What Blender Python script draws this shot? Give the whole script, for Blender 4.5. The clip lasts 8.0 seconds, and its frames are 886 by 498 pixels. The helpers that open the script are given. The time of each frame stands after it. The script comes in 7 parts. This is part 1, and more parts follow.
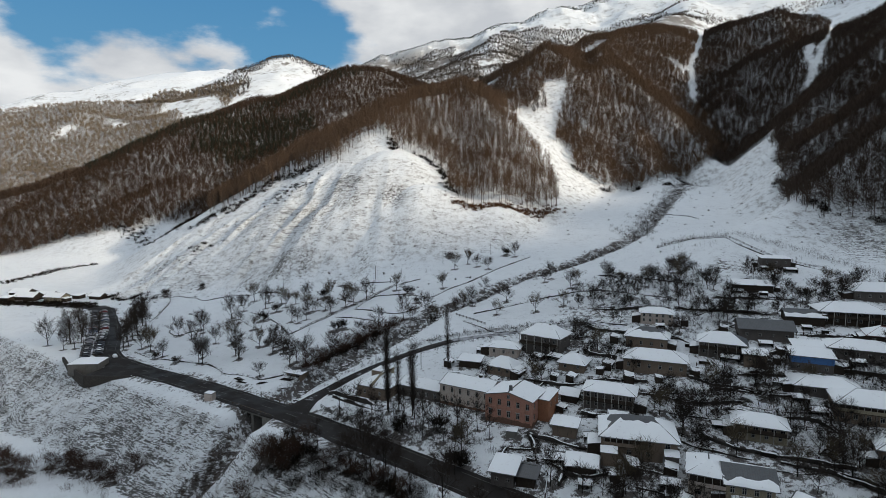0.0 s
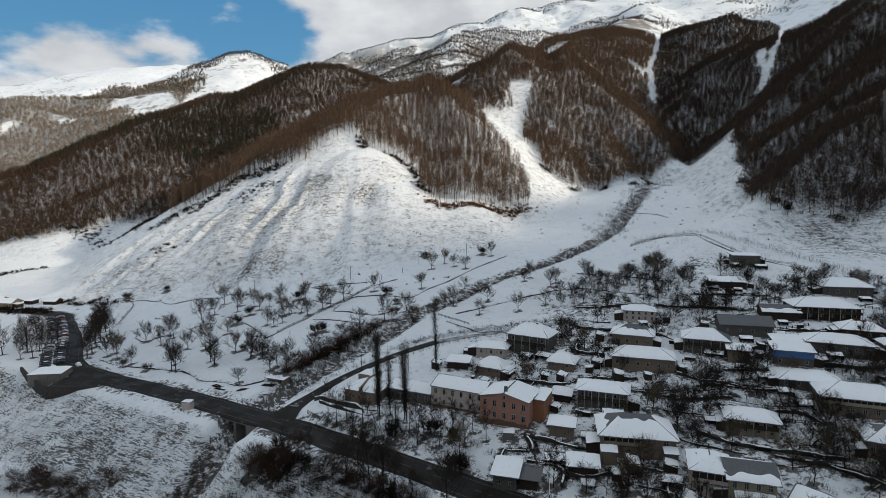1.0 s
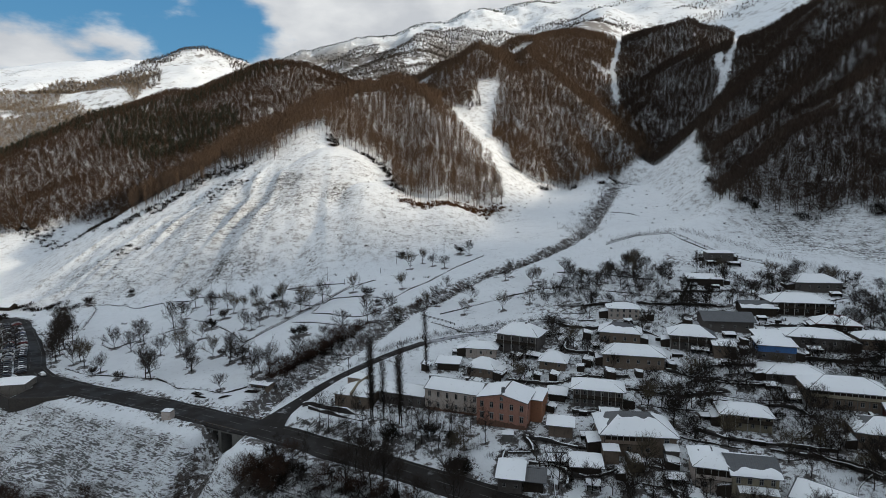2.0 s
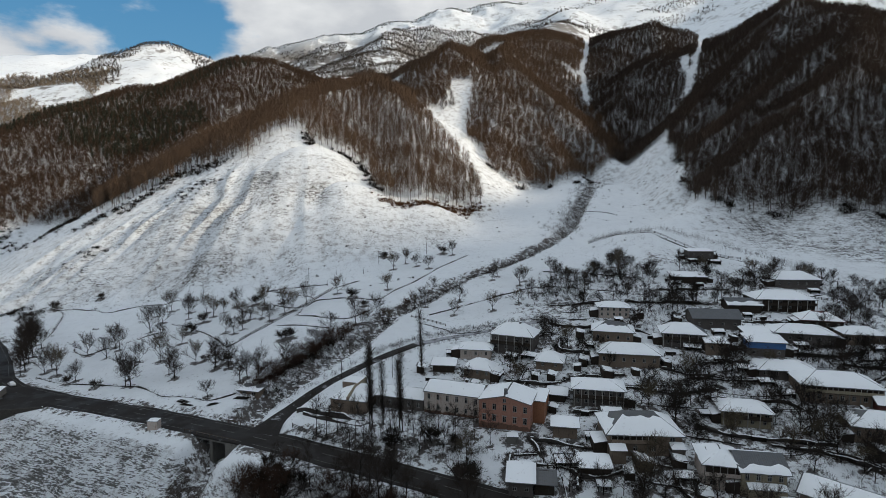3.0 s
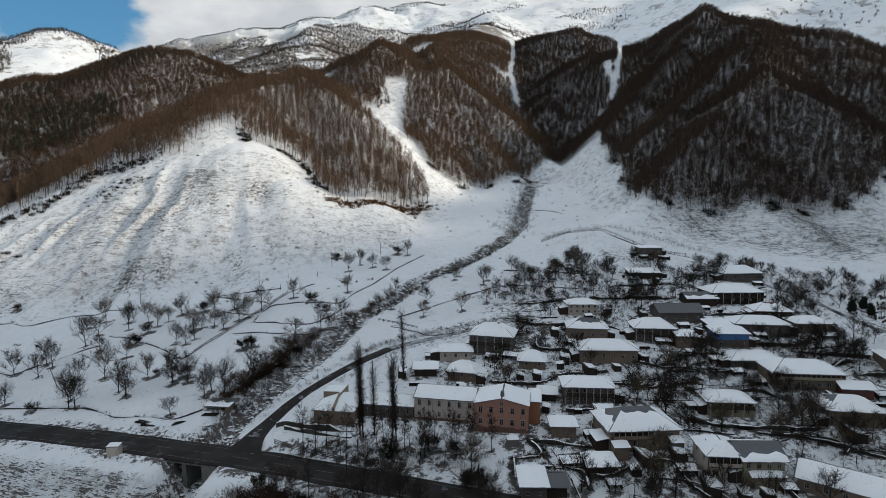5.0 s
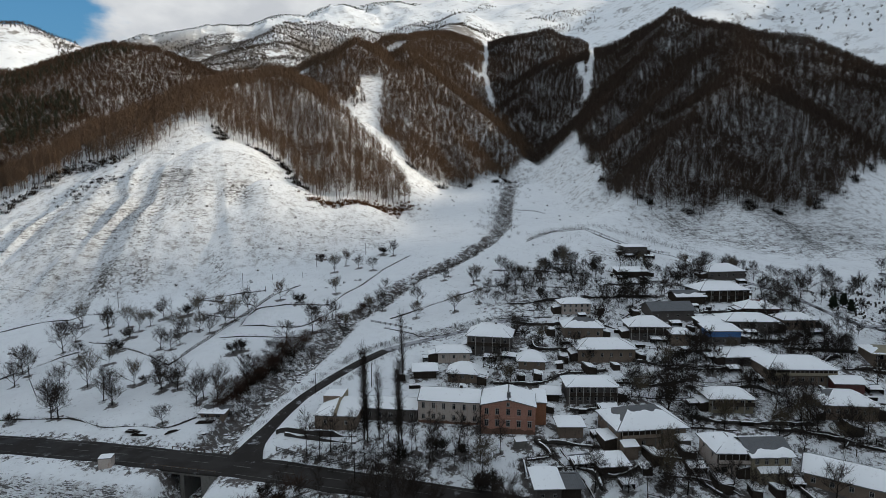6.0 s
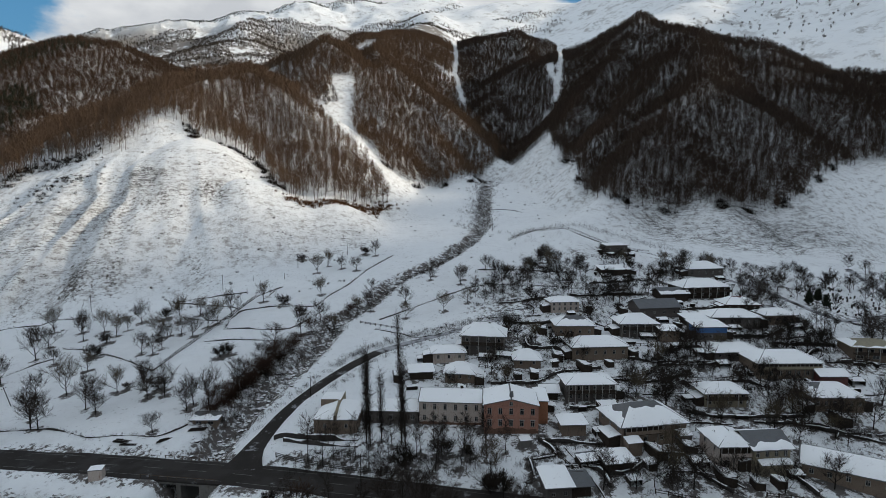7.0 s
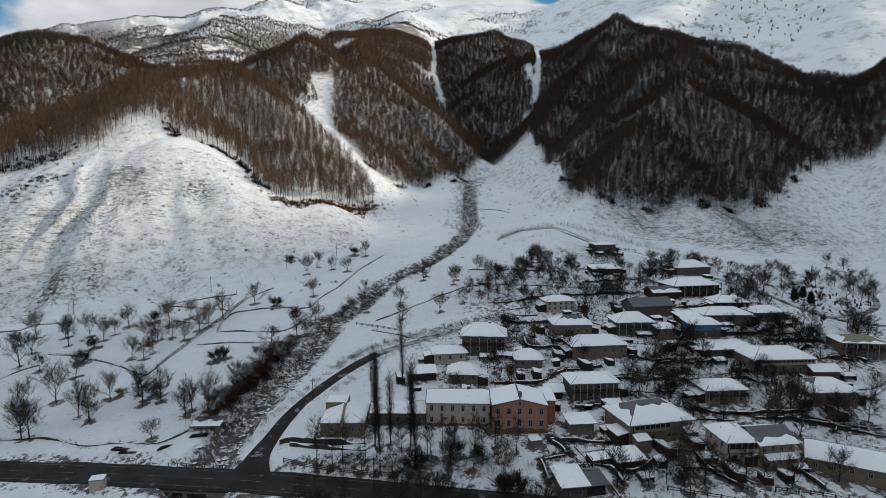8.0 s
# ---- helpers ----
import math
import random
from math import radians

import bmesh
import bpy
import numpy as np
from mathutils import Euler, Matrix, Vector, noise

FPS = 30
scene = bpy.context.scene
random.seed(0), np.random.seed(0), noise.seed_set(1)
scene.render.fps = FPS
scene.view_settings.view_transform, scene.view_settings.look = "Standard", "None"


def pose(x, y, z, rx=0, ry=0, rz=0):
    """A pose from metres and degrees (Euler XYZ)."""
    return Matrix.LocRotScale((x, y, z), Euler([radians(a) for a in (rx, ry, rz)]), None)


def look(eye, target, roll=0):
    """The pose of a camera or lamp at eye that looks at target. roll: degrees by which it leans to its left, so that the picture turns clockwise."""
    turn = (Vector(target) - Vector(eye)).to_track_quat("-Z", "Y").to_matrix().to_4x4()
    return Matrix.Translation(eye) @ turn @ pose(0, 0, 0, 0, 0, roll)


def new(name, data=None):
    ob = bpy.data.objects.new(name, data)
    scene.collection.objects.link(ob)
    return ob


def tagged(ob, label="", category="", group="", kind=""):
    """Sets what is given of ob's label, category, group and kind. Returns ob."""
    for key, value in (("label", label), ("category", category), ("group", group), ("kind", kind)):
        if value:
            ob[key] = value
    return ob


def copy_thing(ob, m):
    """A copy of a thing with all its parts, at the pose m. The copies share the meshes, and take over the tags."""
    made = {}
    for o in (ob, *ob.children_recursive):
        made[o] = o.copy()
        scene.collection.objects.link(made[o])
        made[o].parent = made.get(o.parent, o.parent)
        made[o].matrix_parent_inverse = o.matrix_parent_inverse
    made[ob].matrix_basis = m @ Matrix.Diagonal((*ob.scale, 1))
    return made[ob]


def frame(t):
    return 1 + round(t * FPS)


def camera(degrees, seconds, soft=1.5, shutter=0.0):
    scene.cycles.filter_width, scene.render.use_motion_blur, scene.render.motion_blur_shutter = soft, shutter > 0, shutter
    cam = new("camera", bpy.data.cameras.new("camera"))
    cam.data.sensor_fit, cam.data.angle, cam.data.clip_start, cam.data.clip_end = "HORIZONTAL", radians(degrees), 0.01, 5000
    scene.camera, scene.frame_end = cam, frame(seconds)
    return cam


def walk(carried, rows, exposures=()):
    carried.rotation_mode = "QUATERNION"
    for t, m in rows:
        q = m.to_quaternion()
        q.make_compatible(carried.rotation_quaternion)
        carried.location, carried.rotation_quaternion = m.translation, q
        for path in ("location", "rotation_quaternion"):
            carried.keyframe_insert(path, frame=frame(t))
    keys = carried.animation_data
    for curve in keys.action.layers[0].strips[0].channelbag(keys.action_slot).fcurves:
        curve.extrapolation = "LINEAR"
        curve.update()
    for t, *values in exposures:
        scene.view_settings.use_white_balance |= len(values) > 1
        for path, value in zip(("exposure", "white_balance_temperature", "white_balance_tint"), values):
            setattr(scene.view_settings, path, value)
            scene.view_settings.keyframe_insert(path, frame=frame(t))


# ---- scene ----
cam = camera(76.4, 8.0, soft=0.8)
METRES, EYE, TILT, LEAN, TURN = 80.0, 72.0, -5.8, 0.0, 0.0
ROWS = [
    (0.0, 0.0, 0.0, 0.0, 0.0, 0.0, 0.0),
    (0.5, -0.0593, 0.0228, 0.0003, -1.95, -0.02, 0.2),
    (1.0, -0.1183, 0.0474, 0.0006, -4.04, -0.06, 0.42),
    (1.5, -0.1772, 0.0731, 0.0014, -6.08, -0.11, 0.63),
    (3.0, -0.3481, 0.1584, 0.0064, -11.29, -0.25, 1.14),
    (3.5, -0.4044, 0.1898, 0.0088, -13.04, -0.32, 1.31),
    (4.0, -0.4597, 0.2224, 0.0106, -15.11, -0.38, 1.52),
    (4.5, -0.5143, 0.2568, 0.0113, -17.34, -0.43, 1.73),
    (6.0, -0.6693, 0.3629, 0.0176, -22.26, -0.58, 2.2),
    (6.5, -0.719, 0.396, 0.0189, -23.92, -0.66, 2.34),
    (7.0, -0.7715, 0.4297, 0.0208, -25.69, -0.74, 2.53),
    (7.5, -0.8251, 0.4638, 0.0234, -27.26, -0.82, 2.68),
    (8.0, -0.8667, 0.4917, 0.0272, -28.29, -0.87, 2.75),
]
walk(cam, [(t, pose(0, 0, EYE, TILT, LEAN, TURN) @ pose(METRES * x, METRES * y, METRES * z, 90 + pitch, roll, yaw)) for t, x, y, z, yaw, pitch, roll in ROWS])

# ---- light ----
SUN_TURN, SUN_RISE = 118.0, 20.5      # degrees clockwise from +y, and above the horizon
scene.view_settings.exposure = -0.11
world = bpy.data.worlds.new("sky")
scene.world = world
world.use_nodes = True
wn = world.node_tree.nodes
sky = wn.new("ShaderNodeTexSky")
sky.sky_type, sky.sun_disc = "NISHITA", False
sky.sun_elevation, sky.sun_rotation = radians(SUN_RISE), radians(SUN_TURN)
sky.altitude, sky.air_density, sky.dust_density = 1400, 1.0, 1.2
veil = wn.new("ShaderNodeMix")       # broken high cloud greys the blue
veil.data_type = "RGBA"
veil.inputs[0].default_value = 0.72
veil.inputs[7].default_value = (3.66, 3.95, 4.16, 1)
wn["Background"].inputs[1].default_value = 0.188
world.node_tree.links.new(sky.outputs[0], veil.inputs[6])
world.node_tree.links.new(veil.outputs[2], wn["Background"].inputs[0])
sun = new("sun", bpy.data.lights.new("sun", "SUN"))
sun.data.energy, sun.data.angle, sun.data.color = 3.8, radians(3.0), (1.0, 0.87, 0.70)
sun.matrix_basis = look((math.sin(radians(SUN_TURN)) * math.cos(radians(SUN_RISE)), math.cos(radians(SUN_TURN)) * math.cos(radians(SUN_RISE)), math.sin(radians(SUN_RISE))), (0, 0, 0))


# cloud bank: a far curved sheet behind the mountains
def cloud_bank():
    m = bpy.data.materials.new("broken cloud")
    m.use_nodes = True
    t = m.node_tree
    t.nodes.remove(t.nodes["Principled BSDF"])
    g = t.nodes.new("ShaderNodeNewGeometry")
    mp = t.nodes.new("ShaderNodeMapping")
    mp.inputs["Scale"].default_value = (1, 1, 2.1)
    t.links.new(g.outputs["Position"], mp.inputs[0])
    n = t.nodes.new("ShaderNodeTexNoise")
    n.inputs["Scale"].default_value, n.inputs["Detail"].default_value, n.inputs["Roughness"].default_value = 0.00105, 7, 0.52
    t.links.new(mp.outputs[0], n.inputs["Vector"])
    sep = t.nodes.new("ShaderNodeSeparateXYZ")
    t.links.new(g.outputs["Position"], sep.inputs[0])
    def cover(axis, lo, hi, share):
        r = t.nodes.new("ShaderNodeMapRange")
        r.interpolation_type = "SMOOTHSTEP"
        for k, v in ((1, lo), (2, hi), (3, 0.0), (4, share)):
            r.inputs[k].default_value = v
        t.links.new(sep.outputs[axis], r.inputs[0])
        return r.outputs[0]

    def total(a, b, op="ADD"):
        q = t.nodes.new("ShaderNodeMath")
        q.operation = op
        t.links.new(a, q.inputs[0])
        t.links.new(b, q.inputs[1])
        return q.outputs[0]

    # cloud over the mountains and down the valley, heaped low down, with a blue gap between and a rift behind the far crest
    sky_share = total(total(n.outputs["Fac"], cover("X", -1000, -300, 0.22)), total(cover("X", -2500, -3000, 0.12), cover("Z", 1280, 900, 0.13)))
    add = total(sky_share, total(cover("Z", 1440, 1560, 1.0), cover("X", 2500, 3000, -0.45), "MULTIPLY")).node
    cut = t.nodes.new("ShaderNodeMapRange")
    cut.interpolation_type = "SMOOTHSTEP"
    for k, v in ((1, 0.49), (2, 0.63)):
        cut.inputs[k].default_value = v
    t.links.new(add.outputs[0], cut.inputs[0])
    shade = t.nodes.new("ShaderNodeTexNoise")
    shade.inputs["Scale"].default_value, shade.inputs["Detail"].default_value = 0.0016, 5
    t.links.new(mp.outputs[0], shade.inputs["Vector"])
    tone = t.nodes.new("ShaderNodeValToRGB")
    tone.color_ramp.elements[0].position, tone.color_ramp.elements[0].color = 0.35, (0.60, 0.63, 0.67, 1)
    tone.color_ramp.elements[1].position, tone.color_ramp.elements[1].color = 0.65, (0.88, 0.90, 0.91, 1)
    t.links.new(shade.outputs["Fac"], tone.inputs[0])
    high = t.nodes.new("ShaderNodeMapRange")
    for k, v in ((1, 500), (2, 2000)):
        high.inputs[k].default_value = v
    t.links.new(sep.outputs["Z"], high.inputs[0])
    blue = t.nodes.new("ShaderNodeMix")
    blue.data_type = "RGBA"
    blue.inputs[6].default_value, blue.inputs[7].default_value = (0.15, 0.38, 0.60, 1), (0.06, 0.23, 0.48, 1)
    t.links.new(high.outputs[0], blue.inputs[0])
    mix = t.nodes.new("ShaderNodeMix")
    mix.data_type = "RGBA"
    t.links.new(cut.outputs[0], mix.inputs[0])
    t.links.new(blue.outputs[2], mix.inputs[6])
    t.links.new(tone.outputs[0], mix.inputs[7])
    em = t.nodes.new("ShaderNodeEmission")
    t.links.new(mix.outputs[2], em.inputs[0])
    t.links.new(em.outputs[0], t.nodes["Material Output"].inputs[0])
    me = bpy.data.meshes.new("backdrop")
    verts, faces, na, ne = [], [], 48, 12
    for e in range(ne):
        for a in range(na):
            az, el = radians(-75 + 155 * a / (na - 1)), radians(-1 + 38 * e / (ne - 1))
            verts.append((4780 * math.sin(az) * math.cos(el), 4780 * math.cos(az) * math.cos(el), 4780 * math.sin(el)))
    for e in range(ne - 1):
        for a in range(na - 1):
            k = e * na + a
            faces.append((k, k + 1, k + na + 1, k + na))
    me.from_pydata(verts, [], faces)
    me.materials.append(m)
    ob = new("backdrop", me)
    ob.visible_shadow = False
    tagged(ob, "bright broken white cloud in a blue sky", "sky", kind="structure")


cloud_bank()

# ---- materials ----
def material(name, rough=0.8, metal=0.0):
    m = bpy.data.materials.new(name)
    m.use_nodes = True
    b = m.node_tree.nodes["Principled BSDF"]
    b.inputs["Roughness"].default_value, b.inputs["Metallic"].default_value = rough, metal
    if rough > 0.65:
        b.inputs["Specular IOR Level"].default_value = 0.08      # matt, weathered surfaces
    return m, m.node_tree, b


def node(tree, kind, **sets):
    n = tree.nodes.new("ShaderNode" + kind)
    for k, v in sets.items():
        if k in n.inputs:
            n.inputs[k].default_value = v
    return n


def place(tree, scale=(1, 1, 1)):
    """World position, scaled."""
    g = tree.nodes.new("ShaderNodeNewGeometry")
    m = tree.nodes.new("ShaderNodeMapping")
    m.inputs["Scale"].default_value = scale
    tree.links.new(g.outputs["Position"], m.inputs["Vector"])
    return m.outputs[0]


def own(tree, scale=(1, 1, 1)):
    """The object's own coordinates, scaled."""
    g = tree.nodes.new("ShaderNodeTexCoord")
    m = tree.nodes.new("ShaderNodeMapping")
    m.inputs["Scale"].default_value = scale
    tree.links.new(g.outputs["Object"], m.inputs["Vector"])
    return m.outputs[0]


def noisy(tree, vec, scale, detail=4, rough=0.55):
    n = node(tree, "TexNoise", Scale=scale, Detail=detail, Roughness=rough)
    tree.links.new(vec, n.inputs["Vector"])
    return n.outputs["Fac"]


def ramp(tree, fac, lo, hi, a=0.0, b=1.0):
    n = node(tree, "MapRange")
    for i, v in ((1, lo), (2, hi), (3, a), (4, b)):
        n.inputs[i].default_value = v
    n.interpolation_type = "SMOOTHSTEP"
    tree.links.new(fac, n.inputs[0])
    return n.outputs[0]


def maths(tree, op, a, b):
    n = tree.nodes.new("ShaderNodeMath")
    n.operation = op
    for i, v in ((0, a), (1, b)):
        if isinstance(v, (int, float)):
            n.inputs[i].default_value = v
        else:
            tree.links.new(v, n.inputs[i])
    return n.outputs[0]


def blend(tree, fac, a, b):
    n = tree.nodes.new("ShaderNodeMix")
    n.data_type = "RGBA"
    for i, v in ((0, fac), (6, a), (7, b)):
        if isinstance(v, (int, float)):
            n.inputs[i].default_value = v
        elif isinstance(v, tuple):
            n.inputs[i].default_value = (*v, 1)
        else:
            tree.links.new(v, n.inputs[i])
    return n.outputs[2]


def bump(tree, b, height, strength, distance):
    n = node(tree, "Bump", Strength=strength, Distance=distance)
    tree.links.new(height, n.inputs["Height"])
    tree.links.new(n.outputs[0], b.inputs["Normal"])


SNOW = (0.855, 0.885, 0.895)
FRESH = (0.89, 0.915, 0.925)


def snow_land():
    m, t, b = material("snow on grassland", 0.75)
    p = place(t)
    geo = t.nodes.new("ShaderNodeNewGeometry")
    sep = t.nodes.new("ShaderNodeSeparateXYZ")
    t.links.new(geo.outputs["True Normal"], sep.inputs[0])
    pos = t.nodes.new("ShaderNodeSeparateXYZ")
    t.links.new(geo.outputs["Position"], pos.inputs[0])
    steep = ramp(t, sep.outputs["Z"], 0.97, 0.82)
    # cattle terraces: long thin dark treads that follow the contours of steep ground
    tuft = noisy(t, p, 0.75, 5, 0.72)
    broad = noisy(t, p, 0.035, 3, 0.6)
    tufted = t.nodes.new("ShaderNodeAttribute")
    tufted.attribute_name = "tussock"
    # short broken treads, longer along the contour than down the slope
    step = noisy(t, place(t, (0.68, 0.68, 5.6)), 1.0, 4, 0.66)
    lane = noisy(t, place(t, (0.13, 0.13, 3.0)), 1.0, 3, 0.6)
    broken = maths(t, "ADD", maths(t, "MULTIPLY", noisy(t, p, 0.22, 5, 0.68), 0.45), maths(t, "MULTIPLY", broad, 0.30))
    bare = maths(t, "ADD", maths(t, "ADD", maths(t, "MULTIPLY", step, 0.85), maths(t, "MULTIPLY", lane, 0.45)), broken)
    grass = ramp(t, maths(t, "ADD", bare, maths(t, "MULTIPLY", maths(t, "SUBTRACT", tufted.outputs["Fac"], 1.0), 0.16)), 1.0, 1.045)
    grass = maths(t, "MULTIPLY", grass, maths(t, "MULTIPLY", ramp(t, sep.outputs["Z"], 0.992, 0.955), ramp(t, tufted.outputs["Fac"], 0.02, 0.12)))
    weeds = maths(t, "MULTIPLY", ramp(t, tuft, 0.585, 0.67), ramp(t, maths(t, "ADD", noisy(t, p, 0.03, 5, 0.68), maths(t, "MULTIPLY", steep, 0.06)), 0.47, 0.60, 0.05, 1.0))
    cover = maths(t, "MAXIMUM", maths(t, "MULTIPLY", grass, 0.86), maths(t, "MULTIPLY", weeds, 0.75))
    soil = blend(t, noisy(t, p, 0.3, 3), (0.022, 0.018, 0.014), (0.060, 0.048, 0.037))
    far = maths(t, "MAXIMUM", maths(t, "MAXIMUM", ramp(t, pos.outputs["Y"], 1150, 1500), ramp(t, pos.outputs["X"], -620, -820)), ramp(t, pos.outputs["X"], 640, 800))
    white = blend(t, noisy(t, p, 0.05, 3), SNOW, (0.765, 0.795, 0.82))
    # wind-thinned snow on slopes, with old grass greying it
    thin = maths(t, "MULTIPLY", ramp(t, noisy(t, p, 0.2, 8, 0.8), 0.48, 0.64), maths(t, "MULTIPLY", maths(t, "ADD", 0.10, maths(t, "MULTIPLY", steep, 0.78)), maths(t, "SUBTRACT", 1.0, far)))
    white = blend(t, thin, white, (0.33, 0.32, 0.31))
    near = blend(t, maths(t, "MULTIPLY", cover, maths(t, "SUBTRACT", 1.0, maths(t, "MULTIPLY", far, 0.9))), white, soil)
    # far mountainsides: open winter scrub and rock showing through the snow
    scrub = ramp(t, maths(t, "ADD", maths(t, "ADD", maths(t, "MULTIPLY", noisy(t, p, 0.006, 4, 0.6), 0.5), maths(t, "MULTIPLY", noisy(t, p, 0.045, 6, 0.7), 0.5)), maths(t, "ADD", ramp(t, pos.outputs["X"], 500, 1000, 0.035, -0.2), ramp(t, pos.outputs["X"], -330, -480, 0.0, -0.10))), 0.46, 0.54)
    low = ramp(t, pos.outputs["Z"], 760, 560)
    rock = maths(t, "MULTIPLY", ramp(t, noisy(t, p, 0.03, 6, 0.75), 0.50, 0.60), ramp(t, sep.outputs["Z"], 0.95, 0.7))
    scrub = maths(t, "MAXIMUM", maths(t, "MULTIPLY", scrub, low), maths(t, "MULTIPLY", rock, 0.7))
    scrub = maths(t, "MULTIPLY", scrub, maths(t, "MULTIPLY", far, 0.85))
    brown = blend(t, noisy(t, p, 0.02, 4), (0.06, 0.048, 0.04), (0.13, 0.10, 0.07))
    # leaf litter and melted ground under the trees
    floor = t.nodes.new("ShaderNodeAttribute")
    floor.attribute_name = "litter"
    melt = maths(t, "MULTIPLY", ramp(t, maths(t, "ADD", noisy(t, p, 0.55, 7, 0.78), maths(t, "MULTIPLY", floor.outputs["Fac"], 0.28)), 0.64, 0.73), ramp(t, floor.outputs["Fac"], 0.02, 0.3))
    near = blend(t, maths(t, "MULTIPLY", melt, 0.9), near, blend(t, noisy(t, p, 0.4, 3), (0.018, 0.013, 0.010), (0.060, 0.038, 0.023)))
    t.links.new(blend(t, scrub, near, brown), b.inputs["Base Color"])
    rel = maths(t, "ADD", maths(t, "MULTIPLY", noisy(t, p, 0.3, 7, 0.68), 1.25), maths(t, "MULTIPLY", step, maths(t, "MULTIPLY", steep, maths(t, "ADD", 0.3, maths(t, "MULTIPLY", tufted.outputs["Fac"], 1.6)))))
    bump(t, b, rel, 0.7, 1.3)
    return m


def snow_cap():
    m, t, b = material("settled snow", 0.7)
    p = place(t)
    t.links.new(blend(t, ramp(t, noisy(t, p, 0.9, 5, 0.7), 0.6, 0.72), FRESH, (0.66, 0.66, 0.67)), b.inputs["Base Color"])
    bump(t, b, noisy(t, p, 1.3, 5), 0.5, 0.15)
    return m


def worn(name, a, c, scale=0.8, rough=0.85, metal=0.0, stain=(0.06, 0.052, 0.045), stained=0.6, rib=0.0):
    """A painted or plain surface with two tones, streaky stains and fine relief; rib: width of ribs along x, in metres."""
    m, t, b = material(name, rough, metal)
    p = own(t)
    base = blend(t, noisy(t, p, scale, 4), a, c)
    base = blend(t, maths(t, "MULTIPLY", ramp(t, noisy(t, p, scale * 5.0, 5, 0.7), 0.48, 0.66), 0.45), base, tuple(0.55 * v for v in a))
    streak = ramp(t, noisy(t, own(t, (1.6, 1.6, 0.35)), 1.0, 5, 0.65), 0.54, 0.72)
    t.links.new(blend(t, maths(t, "MULTIPLY", streak, stained), base, stain), b.inputs["Base Color"])
    h = noisy(t, p, scale * 9, 4)
    if rib:
        w = node(t, "TexWave", Scale=0.314 / rib)
        t.links.new(p, w.inputs["Vector"])
        h = maths(t, "ADD", maths(t, "MULTIPLY", h, 0.2), w.outputs["Fac"])
    bump(t, b, h, 0.45, 0.04)
    return m


def bark(name, a, c, rough=0.9):
    m, t, b = material(name, rough)
    p = place(t)
    t.links.new(blend(t, noisy(t, p, 0.05, 3, 0.6), a, c), b.inputs["Base Color"])
    return m


def asphalt(name="wet asphalt", share=0.22, edge=0.62):
    m, t, b = material(name, 0.8)
    b.inputs["Specular IOR Level"].default_value = 0.12
    p = place(t)
    wet = noisy(t, p, 0.10, 4, 0.6)
    slush = ramp(t, noisy(t, p, 0.22, 6, 0.75), edge, edge + 0.12)
    t.links.new(blend(t, maths(t, "MULTIPLY", slush, share), blend(t, wet, (0.014, 0.0125, 0.0115), (0.036, 0.032, 0.029)), (0.42, 0.43, 0.45)), b.inputs["Base Color"])
    t.links.new(ramp(t, wet, 0.4, 0.6, 0.55, 0.85), b.inputs["Roughness"])
    bump(t, b, noisy(t, p, 2.0, 4), 0.3, 0.03)
    return m


